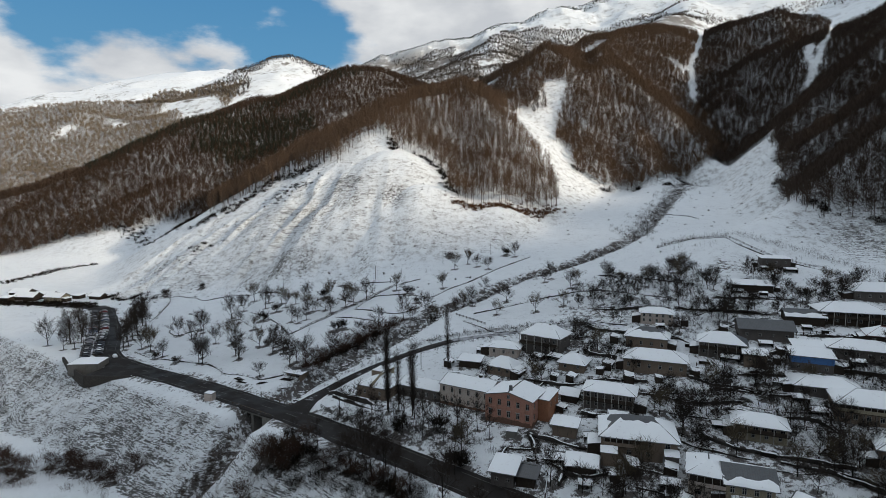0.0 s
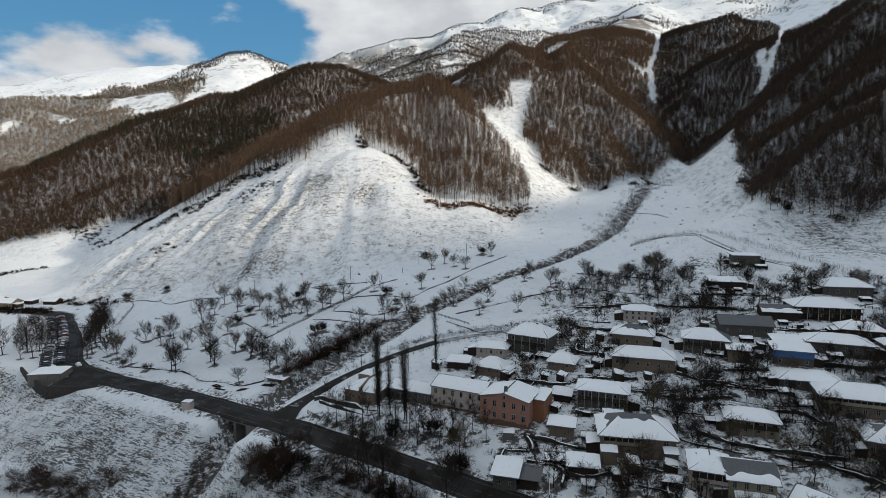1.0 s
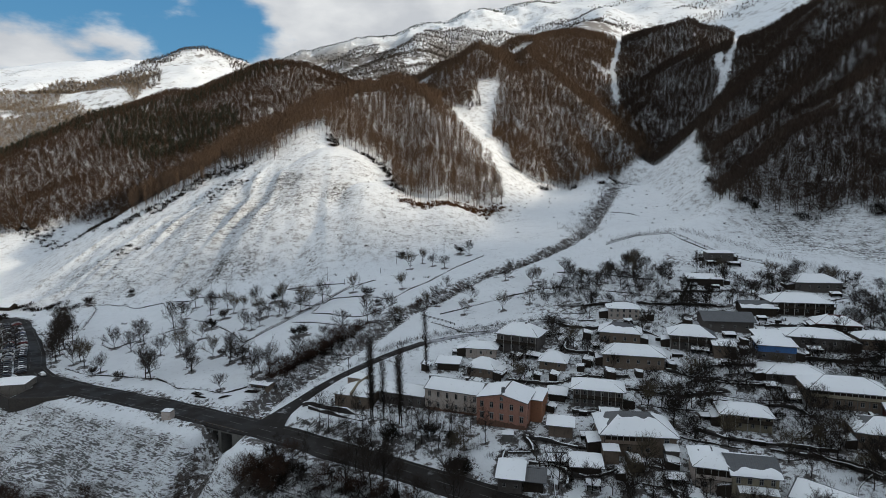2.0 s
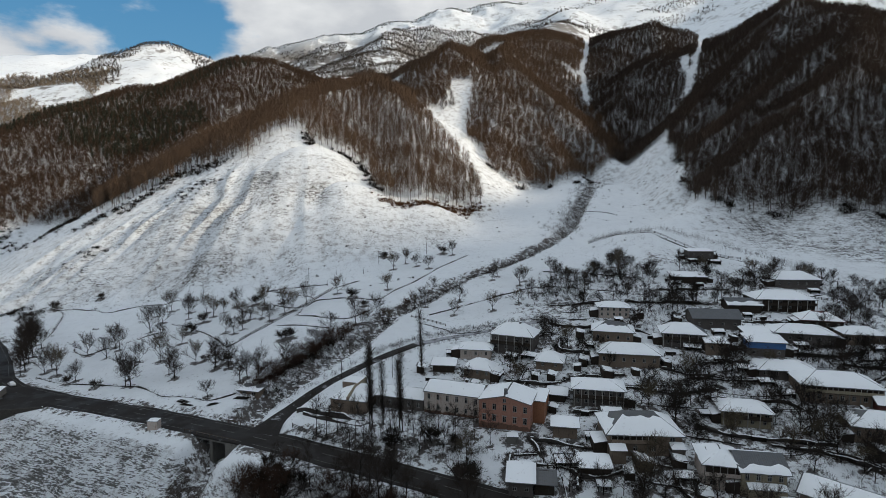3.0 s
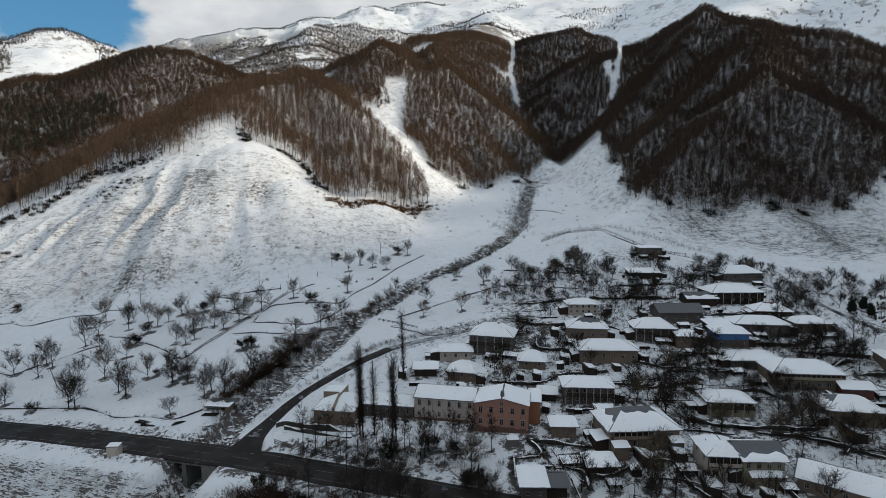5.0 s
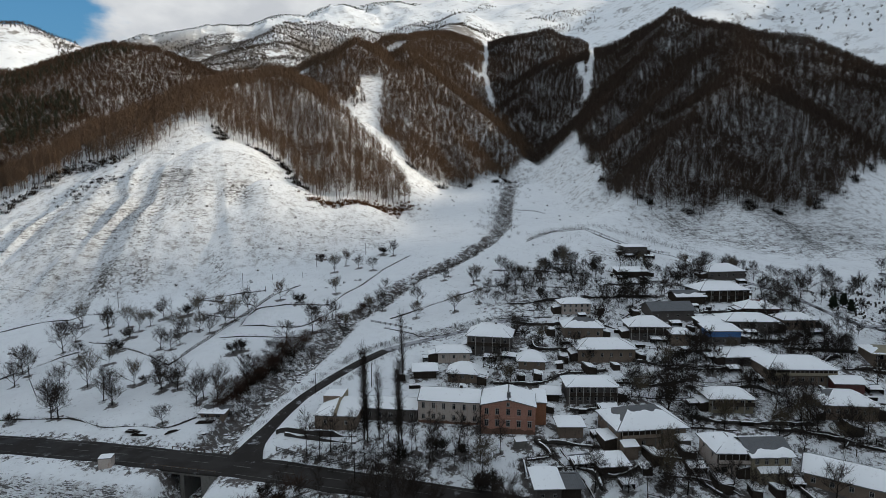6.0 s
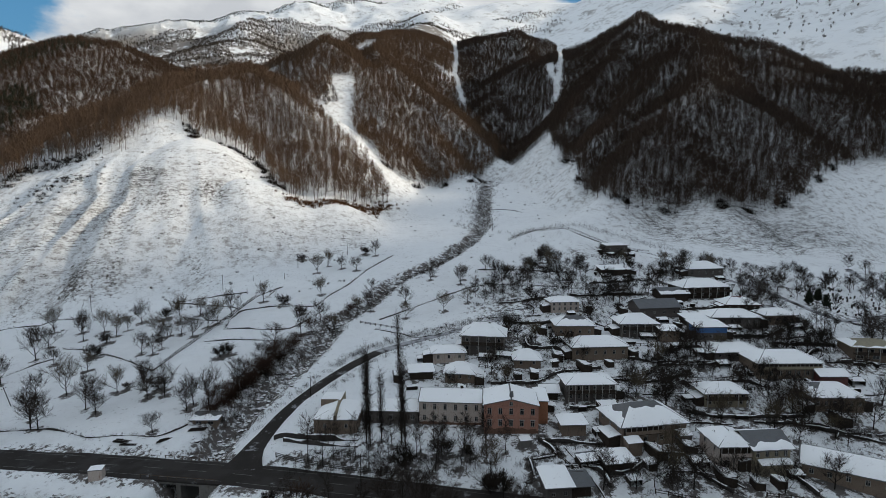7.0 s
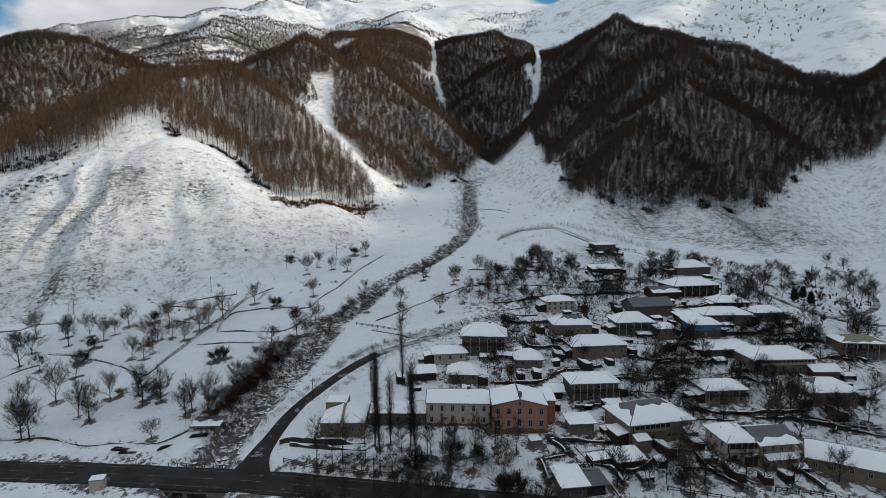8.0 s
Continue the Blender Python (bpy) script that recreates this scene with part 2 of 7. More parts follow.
MAT = {
    "land": snow_land(), "snow": snow_cap(), "asphalt": asphalt(share=0.34, edge=0.60), "lane": asphalt("slushy lane", 0.8, 0.56), "track": asphalt("snowy track", 0.85, 0.41),
    "bark": bark("beech bark", (0.060, 0.050, 0.042), (0.115, 0.098, 0.082)),
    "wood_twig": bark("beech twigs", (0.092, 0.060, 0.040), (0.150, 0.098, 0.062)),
    # darker copy of wood_twig: the spurs' shade is put into its colour
    "shade_twig": bark("shade-toned beech twigs", (0.042, 0.031, 0.026), (0.080, 0.056, 0.040)),
    "ridge_twig": bark("ridge beech twigs", (0.050, 0.033, 0.023), (0.095, 0.060, 0.038)),
    # pale tan: sunlight on the far hillside is put into this twig colour
    "sunlit_twig": bark("winter woodland", (0.20, 0.158, 0.114), (0.295, 0.235, 0.17)),
    "scrub_twig": bark("mountain scrub", (0.0480, 0.0400, 0.0336), (0.0880, 0.0704, 0.0528)),
    "paint_line": worn("worn road paint", (0.121, 0.121, 0.116), (0.231, 0.231, 0.220), 0.5, 0.7, stain=(0.03, 0.03, 0.03), stained=0.9),
    "ochre": worn("ochre plaster", (0.27, 0.125, 0.072), (0.34, 0.17, 0.10), 0.5, stained=0.6),
    "willow_twig": bark("willow twigs", (0.036, 0.021, 0.015), (0.072, 0.043, 0.030)),
    "conifer": bark("conifer needles", (0.018, 0.026, 0.018), (0.04, 0.045, 0.03)),
    "tree_bark": bark("orchard bark", (0.0122, 0.0096, 0.0083), (0.0256, 0.0218, 0.0179)),
    "twig": bark("orchard twigs", (0.024, 0.0185, 0.0155), (0.048, 0.038, 0.031)),
    "pale_twig": bark("pale twigs", (0.0612, 0.0504, 0.0360), (0.1062, 0.0837, 0.0558)),
    "shrub_twig": bark("shrub twigs", (0.0077, 0.0064, 0.0045), (0.0198, 0.0141, 0.0096)),
    "dead_leaf": bark("bracken", (0.062, 0.031, 0.015), (0.112, 0.056, 0.025)),
    "stone": worn("field stone", (0.028, 0.026, 0.024), (0.084, 0.077, 0.070), 1.5, 0.95),
    "pink": worn("salmon plaster", (0.33, 0.165, 0.122), (0.42, 0.235, 0.178), 0.5, stain=(0.16, 0.085, 0.062), stained=0.55),
    "cream": worn("cream plaster", (0.220, 0.189, 0.133), (0.286, 0.251, 0.183), 0.5),
    "white": worn("white plaster", (0.380, 0.320, 0.280), (0.500, 0.440, 0.390), 0.5, stain=(0.220, 0.135, 0.100), stained=0.8),
    "grey": worn("grey render", (0.078, 0.070, 0.066), (0.140, 0.124, 0.112), 0.6),
    "tan": worn("tan block", (0.150, 0.113, 0.086), (0.225, 0.178, 0.140), 0.6),
    "dark": worn("dark timber", (0.025, 0.020, 0.016), (0.054, 0.042, 0.032), 1.2),
    "blue": worn("blue sheet cladding", (0.035, 0.115, 0.30), (0.05, 0.16, 0.37), 0.6, 0.5, rib=0.3),
    "red": worn("red sheet roof", (0.081, 0.022, 0.019), (0.118, 0.037, 0.028), 0.6, 0.55, rib=0.4),
    "tin": worn("grey sheet roof", (0.079, 0.084, 0.089), (0.132, 0.137, 0.142), 0.7, 0.5, 0.2, stain=(0.124, 0.081, 0.056), stained=0.35, rib=0.5),
    "dun": worn("dun sheet roof", (0.20, 0.18, 0.12), (0.28, 0.25, 0.17), 0.7, 0.6, 0.1, rib=0.5),
    "brickwork": worn("bare brickwork", (0.130, 0.072, 0.052), (0.205, 0.125, 0.092), 1.5, 0.95),
    "concrete": worn("weathered concrete", (0.123, 0.119, 0.110), (0.180, 0.171, 0.156), 0.7),
    "trim": worn("painted joinery", (0.279, 0.267, 0.248), (0.360, 0.347, 0.322), 0.9, 0.6, stained=0.2),
    "iron": worn("rusty iron", (0.06, 0.045, 0.035), (0.12, 0.08, 0.055), 2.0, 0.7, 0.3),
}
glass, gt, gb = material("window glass", 0.08)
gb.inputs["Base Color"].default_value = (0.012, 0.014, 0.017, 1)
gb.inputs["IOR"].default_value = 1.5
MAT["glass"] = glass


# ---- mesh helpers ----
def mesh_of(name, verts, faces, mats, index=None, smooth=False):
    me = bpy.data.meshes.new(name)
    me.from_pydata(verts, [], faces)
    for m in mats:
        me.materials.append(m)
    if index is not None:
        me.polygons.foreach_set("material_index", np.asarray(index, np.int32))
    if smooth:
        me.polygons.foreach_set("use_smooth", np.ones(len(me.polygons), bool))
    me.update()
    return me


def tri_mesh(name, verts, tris, mats, index=None):
    """A large triangle mesh from arrays."""
    me = bpy.data.meshes.new(name)
    verts, tris = np.asarray(verts, np.float32), np.asarray(tris, np.int32)
    me.vertices.add(len(verts))
    me.vertices.foreach_set("co", verts.ravel())
    me.loops.add(tris.size)
    me.loops.foreach_set("vertex_index", tris.ravel())
    me.polygons.add(len(tris))
    me.polygons.foreach_set("loop_start", np.arange(0, tris.size, 3, dtype=np.int32))
    for m in mats:
        me.materials.append(m)
    if index is not None:
        me.polygons.foreach_set("material_index", np.asarray(index, np.int32))
    me.update(calc_edges=True)
    return me


def thing(name, m, label, category, group="", kind=""):
    ob = new(name)
    ob.matrix_basis = m
    return tagged(ob, label, category, group, kind)


def part(name, bm, mat, parent, label="", at=None):
    """One mesh object under a thing or a part, from a bmesh or from mesh data that others share."""
    if isinstance(bm, bmesh.types.BMesh):
        me = bpy.data.meshes.new(name)
        bm.to_mesh(me)
        bm.free()
        if mat:
            me.materials.append(mat)
    else:
        me = bm
    ob = new(name, me)
    ob.parent = parent
    if at is not None:
        ob.matrix_basis = at
    return tagged(ob, label)


def box(bm, x0, y0, z0, x1, y1, z1):
    vs = [bm.verts.new(c) for c in ((x0, y0, z0), (x1, y0, z0), (x1, y1, z0), (x0, y1, z0), (x0, y0, z1), (x1, y0, z1), (x1, y1, z1), (x0, y1, z1))]
    for f in ((3, 2, 1, 0), (4, 5, 6, 7), (0, 1, 5, 4), (1, 2, 6, 5), (2, 3, 7, 6), (3, 0, 4, 7)):
        bm.faces.new([vs[i] for i in f])
    return vs


def solid(*boxes, soft=0.0):
    bm = bmesh.new()
    for b in boxes:
        box(bm, *b)
    if soft:
        bmesh.ops.bevel(bm, geom=list(bm.edges), offset=soft, segments=1, affect="EDGES")
    return bm


def ground(x, y):
    return float(land(np.array([x]), np.array([y]))[0])


def inside(x, y, poly):
    out = np.zeros(np.shape(x), bool)
    for (x0, y0), (x1, y1) in zip(poly, poly[1:] + poly[:1]):
        cross = ((y0 > y) != (y1 > y)) & (x < (x1 - x0) * (y - y0) / ((y1 - y0) or 1e-9) + x0)
        out ^= cross
    return out

# ---- shape of the land ----
def lattice(ix, iy, seed):
    h = (ix.astype(np.int64) * 374761393 + iy.astype(np.int64) * 668265263 + seed * 144665) & 0x7FFFFFFF
    h = ((h ^ (h >> 13)) * 1274126177) & 0x7FFFFFFF
    return ((h ^ (h >> 16)) & 0xFFFF) / 32767.5 - 1.0


def wave(x, y, size, seed=0):
    """Smooth value noise from -1 to 1 with cells of the given size in metres."""
    u, v = np.asarray(x, float) / size, np.asarray(y, float) / size
    i, j = np.floor(u), np.floor(v)
    a, b = u - i, v - j
    a, b = a * a * (3 - 2 * a), b * b * (3 - 2 * b)
    p, q = lattice(i, j, seed), lattice(i + 1, j, seed)
    r, s = lattice(i, j + 1, seed), lattice(i + 1, j + 1, seed)
    return (p + (q - p) * a) * (1 - b) + (r + (s - r) * a) * b


def along(x, y, line):
    """Distance to a line of (x, y, value) nodes, with the value there."""
    x, y = np.asarray(x, float), np.asarray(y, float)
    best, val = np.full(x.shape, 1e9), np.zeros(x.shape)
    for a, b in zip(line, line[1:]):
        dx, dy = b[0] - a[0], b[1] - a[1]
        s = np.clip(((x - a[0]) * dx + (y - a[1]) * dy) / (dx * dx + dy * dy), 0, 1)
        d = np.hypot(x - a[0] - s * dx, y - a[1] - s * dy)
        near = d < best
        best = np.where(near, d, best)
        val = np.where(near, a[2] + s * (b[2] - a[2]), val)
    return best, val


def spur(x, y, line, steep, round_top):
    """A mountain spur: its crest line with heights, the fall of its flanks and the breadth of its back."""
    x, y = np.asarray(x, float), np.asarray(y, float)
    out = np.full(x.shape, -1e9)
    for a, b in zip(line, line[1:]):
        dx, dy = b[0] - a[0], b[1] - a[1]
        s = np.clip(((x - a[0]) * dx + (y - a[1]) * dy) / (dx * dx + dy * dy), 0, 1)
        d = np.hypot(x - a[0] - s * dx, y - a[1] - s * dy)
        out = np.maximum(out, a[2] + s * (b[2] - a[2]) - steep * (np.sqrt(d * d + round_top ** 2) - round_top))
    return out


def ease(a, b, x):
    s = np.clip((x - a) / (b - a), 0, 1)
    return s * s * (3 - 2 * s)


# crest line (x, y, z), fall of the flanks, breadth of the back
# the knoll with the bare snow face
KNOLL_SPURS = (
    (((21, 720, 201), (-49, 640, 164), (-56, 545, 130), (-46, 502, 109), (-14, 440, 76), (-5, 390, 38)), 0.70, 26),
    (((21, 720, 201), (-10, 680, 185), (-49, 640, 164), (-99, 600, 132), (-130, 540, 96), (-165, 440, 34), (-200, 400, 0)), 0.62, 16),
    (((21, 720, 201), (40, 640, 170), (58, 590, 145), (77, 545, 113), (87, 505, 84), (88, 446, 60)), 0.80, 9),
    (((58, 590, 142), (46, 510, 98), (36, 424, 63)), 0.72, 22),
    (((21, 720, 201), (52, 760, 194), (88, 760, 190), (125, 790, 208)), 0.80, 10),
)
# the long wooded ridge behind it
LONG_RIDGE_SPURS = (
    (((-89, 1320, 325), (-148, 1300, 339), (-201, 1260, 331), (-248, 1240, 302), (-298, 1200, 269), (-359, 1130, 242), (-400, 1000, 196), (-430, 930, 160), (-540, 850, 96), (-640, 720, 40), (-760, 600, -20)), 0.55, 22),
    (((-201, 1260, 331), (-190, 1080, 236), (-206, 900, 158), (-250, 720, 74)), 0.55, 22),
    (((-359, 1130, 242), (-330, 900, 140), (-345, 760, 84)), 0.5, 20),
)
# two humps beyond the chute, and the wood above them
HUMPS_SPURS = (
    (((230, 1010, 310), (162, 900, 288), (138, 850, 252), (125, 790, 208)), 0.80, 10),
    (((162, 900, 288), (119, 930, 272), (77, 950, 252), (20, 1000, 215)), 0.72, 12),
    (((375, 1200, 395), (300, 1050, 330), (260, 960, 300), (245, 880, 263), (260, 800, 218), (274, 730, 182), (281, 660, 137), (279, 600, 106)), 0.85, 8),
    (((245, 880, 263), (200, 780, 205), (170, 690, 150), (150, 600, 104)), 0.78, 14),
    (((250, 850, 246), (235, 740, 176), (222, 640, 122), (212, 560, 88)), 0.80, 10),
    (((308, 1150, 370), (375, 1200, 397), (460, 1250, 414), (532, 1300, 428)), 0.62, 25),
    (((460, 1250, 411), (425, 1130, 325), (392, 1020, 240)), 0.85, 10),
)
# the spur between the gullies
GULLY_SPUR_SPURS = (
    (((560, 1300, 425), (575, 1120, 395), (630, 1100, 402), (672, 1060, 380), (664, 1000, 346)), 0.80, 16),
    (((630, 1100, 402), (575, 960, 314), (491, 900, 280), (420, 830, 226), (370, 760, 178), (335, 680, 126)), 0.88, 9),
    (((575, 960, 314), (505, 830, 232), (425, 720, 156), (362, 640, 114)), 0.85, 9),
    (((575, 1120, 395), (520, 1020, 318), (470, 960, 262)), 0.85, 9),
)
# the great wooded spur beside the village
GREAT_SPUR_SPURS = (
    (((760, 900, 372), (654, 760, 345), (543, 690, 264), (461, 640, 214), (391, 590, 171), (329, 540, 133), (283, 490, 103)), 0.90, 8),
    (((654, 760, 345), (664, 820, 344), (655, 870, 338), (640, 910, 331), (625, 940, 325)), 0.90, 8),
    (((652, 750, 338), (596, 600, 276), (514, 560, 230), (446, 530, 188), (383, 500, 156), (322, 465, 127), (269, 435, 98), (230, 395, 74)), 0.92, 7),
    (((596, 600, 276), (541, 540, 240), (441, 455, 180), (391, 435, 154), (344, 415, 129), (297, 390, 106), (254, 365, 85), (208, 340, 62)), 0.88, 8),
    (((441, 455, 180), (439, 420, 165), (450, 385, 136), (443, 350, 104), (431, 320, 76)), 0.80, 10),
    (((344, 415, 129), (318, 365, 92), (292, 325, 68)), 0.75, 14),
    (((400, 437, 160), (380, 380, 110), (362, 325, 76)), 0.75, 14),
    (((208, 340, 58), (160, 318, 46)), 0.68, 20),
    (((596, 600, 273), (619, 520, 242), (618, 480, 211), (657, 460, 189), (680, 440, 201), (736, 400, 198)), 0.66, 14),
    (((619, 520, 242), (560, 420, 168), (520, 340, 116), (470, 270, 64)), 0.70, 12),
    (((680, 440, 201), (630, 370, 146), (560, 300, 92)), 0.62, 14),
    # beyond x 736 this unseen crest is raised to shade village and bank
    (((736, 400, 198), (775, 330, 262), (810, 190, 330), (950, 0, 430), (1180, -290, 500), (1240, -350, 525), (1330, -450, 700), (1600, -620, 780)), 0.75, 30),
)
# unseen ridge behind the river, on the near side, added to shade the village
SHADE_RIDGE_SPURS = (
    (((-1500, -800, 480), (-600, -770, 520), (100, -750, 545), (650, -750, 552), (1250, -760, 560), (2300, -800, 600)), 0.92, 40),
)
# the high mountain
MASSIF_SPURS = (
    (((-420, 2450, 560), (-228, 2490, 651), (39, 2500, 712), (291, 2584, 783), (552, 2643, 898), (620, 2760, 930), (1060, 2602, 965)), 0.6, 60),
    (((1060, 2602, 965), (1571, 2056, 868), (1907, 1568, 945), (2205, 1311, 1010), (2306, 1100, 1020), (2500, 700, 900)), 0.53, 60),
    (((1060, 2602, 965), (760, 1800, 620), (440, 1270, 420)), 0.62, 60),
    (((291, 2584, 783), (160, 1900, 520), (80, 1500, 365)), 0.5, 80),
    (((1690, 1400, 860), (1200, 1150, 570), (690, 960, 340), (600, 895, 305)), 0.7, 60),
    (((1590, 780, 670), (1150, 640, 400), (880, 560, 225)), 0.6, 60),
)
# far side of the valley
FAR_SIDE_SPURS = (
    (((-380, 2700, 500), (-471, 2251, 532), (-594, 2222, 568), (-753, 2173, 484), (-901, 1897, 387), (-1059, 1697, 316), (-1223, 1583, 281), (-1500, 1300, 260), (-1700, 900, 230)), 0.5, 40),
    (((-1100, 3720, 780), (-1308, 3674, 822), (-1523, 3590, 812), (-1888, 3298, 676), (-2284, 3037, 503), (-2900, 2500, 450), (-3200, 1500, 420)), 0.4, 40),
)
SPURS = KNOLL_SPURS + LONG_RIDGE_SPURS + HUMPS_SPURS + GULLY_SPUR_SPURS + GREAT_SPUR_SPURS + SHADE_RIDGE_SPURS + MASSIF_SPURS + FAR_SIDE_SPURS
APEX = (226.0, 526.0, 79.0)     # head of the fan on which the village stands


# edge of the river bank below the road, the roads and the creek; third value: height, or depth of the cut
BANK = ((-900, 420, 0), (-400, 335, 0), (-250, 300, 0), (-172, 243, 0), (-121, 209, 0), (-83.5, 184, 0), (-59.5, 166, 0), (-36, 146, 0), (1, 116, 0), (60, 76, 0), (200, -10, 0))
ROAD = ((260, -40, 0.4), (120, 52, 0.3), (40, 106, 0.2), (8, 131, 0.2), (-22, 155, 0.5), (-50, 175.5, 0.6), (-74, 192, 0.5), (-101, 209.5, 0.2), (-125, 224, 0), (-142, 236.5, -0.2), (-154, 251, -0.3), (-165, 273, -0.4), (-180, 298, -0.5), (-195, 322, -0.5), (-212, 346, -0.5), (-240, 358, -0.6), (-295, 368, -0.8), (-420, 380, -1), (-700, 430, -1))
LANE = ((-49, 177, 0.30), (-42, 190.5, 2.6), (-33, 201.2, 4.8), (-23, 209.2, 6.6), (-10, 218, 9.4), (4, 224.2, 11.6), (18, 226.6, 13.2), (34, 226.4, 15.2), (62, 226, 18.8))
LANE_UP = ((188, 246, 27), (190, 232, 25.5), (192.5, 217, 24), (193, 200, 21.5), (187, 183, 18.5), (184, 168, 16), (196, 158, 14.5), (214, 150, 13.5))
LANE_EAST = ((292, 224, 24.5), (278, 209, 21.5), (257, 186, 18), (240, 172, 16), (214, 166, 15.5), (185, 170, 16.3))
CREEK = ((210, 500, 1.5), (183, 458, 3), (132, 371, 4), (102, 337, 3), (67, 309, 2.2), (40, 296, 2.2), (18, 275, 2.6), (-3, 258, 3), (-17, 237, 3.2), (-32, 220, 3.5), (-45, 206, 4.2), (-54, 193, 6), (-59, 184, 8), (-63, 173, 9), (-68, 158, 6), (-82, 146, 3), (-110, 120, 1.5))


def bare_land(x, y):
    """The height of the land without roads and creek."""
    x, y = np.asarray(x, float), np.asarray(y, float)
    fan = APEX[2] - 0.178 * np.hypot(x - APEX[0], y - APEX[1])
    parts = [fan, np.full(x.shape, -1.5)]
    for line, steep, broad in SPURS:
        parts.append(spur(x, y, line, steep, broad))
    top = np.max(parts, axis=0)
    far = np.hypot(x, y - 100)
    k = 2.0 + 0.003 * far
    total = sum(np.exp(np.clip((p - top) / k, -40, 0)) for p in parts)
    z = top + k * np.log(total)
    # roughness: broad swells on the mountains, small ones on the fields
    high = ease(15, 140, z)
    rough = ease(900, 2200, far)
    z = z + high * (3 * wave(x, y, 90, 1) + 3 * (0.6 - 1.6 * np.abs(wave(x + 0.35 * y, y * 0.45, 45, 16))) * ease(120, 260, x + 0.3 * (y - 500)) + 2.5 * wave(x, y, 38, 2)) * (1 + 0.8 * rough)
    z = z + rough * ease(1500, 300, x) * (24 * wave(x, y, 260, 3) + 12 * (1 - 2 * np.abs(wave(x, y, 120, 4))))
    # long rolling shoulders on the open snow of the high mountain
    z = z + ease(720, 950, x) * ease(350, 600, y) * (26 * wave(0.45 * x - 0.2 * y, y + 0.3 * x, 170, 17) + 9 * wave(0.5 * x, y + 0.3 * x, 66, 18))
    z = z + 0.45 * wave(x, y, 17, 5) + 0.18 * wave(x, y, 6, 6)
    # rills down the bare face of the knoll
    turn = np.arctan2(x + 40, 690 - y)
    fall = np.hypot(x + 40, 690 - y)
    face = (0.4 + 0.6 * ease(245, 285, fall)) * ease(200, 250, fall) * ease(372, 346, fall) * ease(-0.75, -0.6, turn) * ease(0.25, -0.1, turn)
    z = z + face * 0.7 * wave(x, y, 9, 51) + face * (3.8 * (1 - 2 * np.abs(wave(turn * 300 + 9 * wave(x, y, 36, 8), fall * 0.14, 17, 7))) + 1.5 * wave(turn * 300, fall * 0.2, 6, 9)) * (0.4 + 0.6 * ease(-0.05, -0.25, turn))
    # river bank
    d, _ = along(x, y, BANK)
    inner, _ = along(x, y, ROAD)
    south = (y < np.interp(x, [p[0] for p in BANK], [p[1] for p in BANK]))
    lumps = 1 + 0.25 * wave(x, y, 26, 11) + 0.12 * wave(x, y, 9, 12)
    z = z - np.where(south, np.minimum(0.68 * d * lumps, 17 + 1.5 * wave(x, y, 30, 13)), 0)
    return z


def land(x, y):
    z = bare_land(x, y)
    d, h = along(x, y, LANE)
    z = h + (z - h) * ease(2.6, 6.5, d)
    for lane in (LANE_UP, LANE_EAST):
        d, h = along(x, y, lane)
        h = 0.5 * h + 0.5 * z
        z = h + (z - h) * ease(2.0, 5.0, d)
    d, h = along(x, y, ROAD)
    z = h - 0.12 + (z - h + 0.12) * ease(5.8, 10.0, d)
    d, cut = along(x, y, CREEK)
    return z - cut * (1 - ease(0.8, 5.6 + 0.35 * cut, d + 0.8 * wave(x, y, 5, 15)))

# stretches of the plan under trees
KNOLL_WOOD = [(-213, 512), (-176, 500), (-154, 501), (-132, 508), (-109, 488), (-89, 484), (-74, 508), (-57, 517), (-47, 518), (-43, 495), (-27, 499), (-10, 486), (5, 465), (8, 424), (35, 420), (59, 428), (90, 444), (97, 462), (97, 505), (88, 545), (76, 590), (62, 640), (76, 715), (104, 735), (125, 755), (140, 790), (110, 850), (40, 880), (-80, 860), (-150, 700), (-230, 570)]
RIDGE_WOOD = [(-640, 590), (-470, 618), (-412, 626), (-358, 628), (-325, 642), (-282, 646), (-246, 592), (-213, 530), (-150, 700), (-80, 860), (40, 880), (80, 960), (0, 1400), (-300, 1420), (-560, 1080), (-660, 860)]
HUMP_WOOD = [(174, 790), (156, 740), (137, 695), (126, 628), (138, 615), (133, 566), (156, 549), (188, 547), (212, 539), (247, 580), (276, 590), (330, 662), (350, 760), (376, 864), (417, 975), (470, 1071), (547, 1232), (520, 1310), (380, 1290), (250, 1120), (180, 1000), (60, 1020), (10, 1010), (60, 930), (110, 860), (140, 800)]
SPUR_WOOD = [(376, 864), (417, 975), (470, 1071), (547, 1232), (600, 1210), (690, 1090), (690, 1010), (641, 959), (537, 823), (499, 779), (460, 728), (425, 706), (375, 648), (342, 592), (320, 596), (290, 596), (272, 584), (330, 690)]
GREAT_WOOD = [(375, 648), (344, 588), (312, 542), (282, 487), (261, 434), (231, 391), (213, 345), (219, 334), (271, 317), (290, 301), (354, 298), (397, 309), (447, 319), (485, 321), (494, 298), (560, 286), (720, 290), (790, 380), (710, 460), (640, 500), (640, 570), (700, 740), (690, 840), (641, 959), (537, 823), (499, 779), (460, 728), (425, 706)]
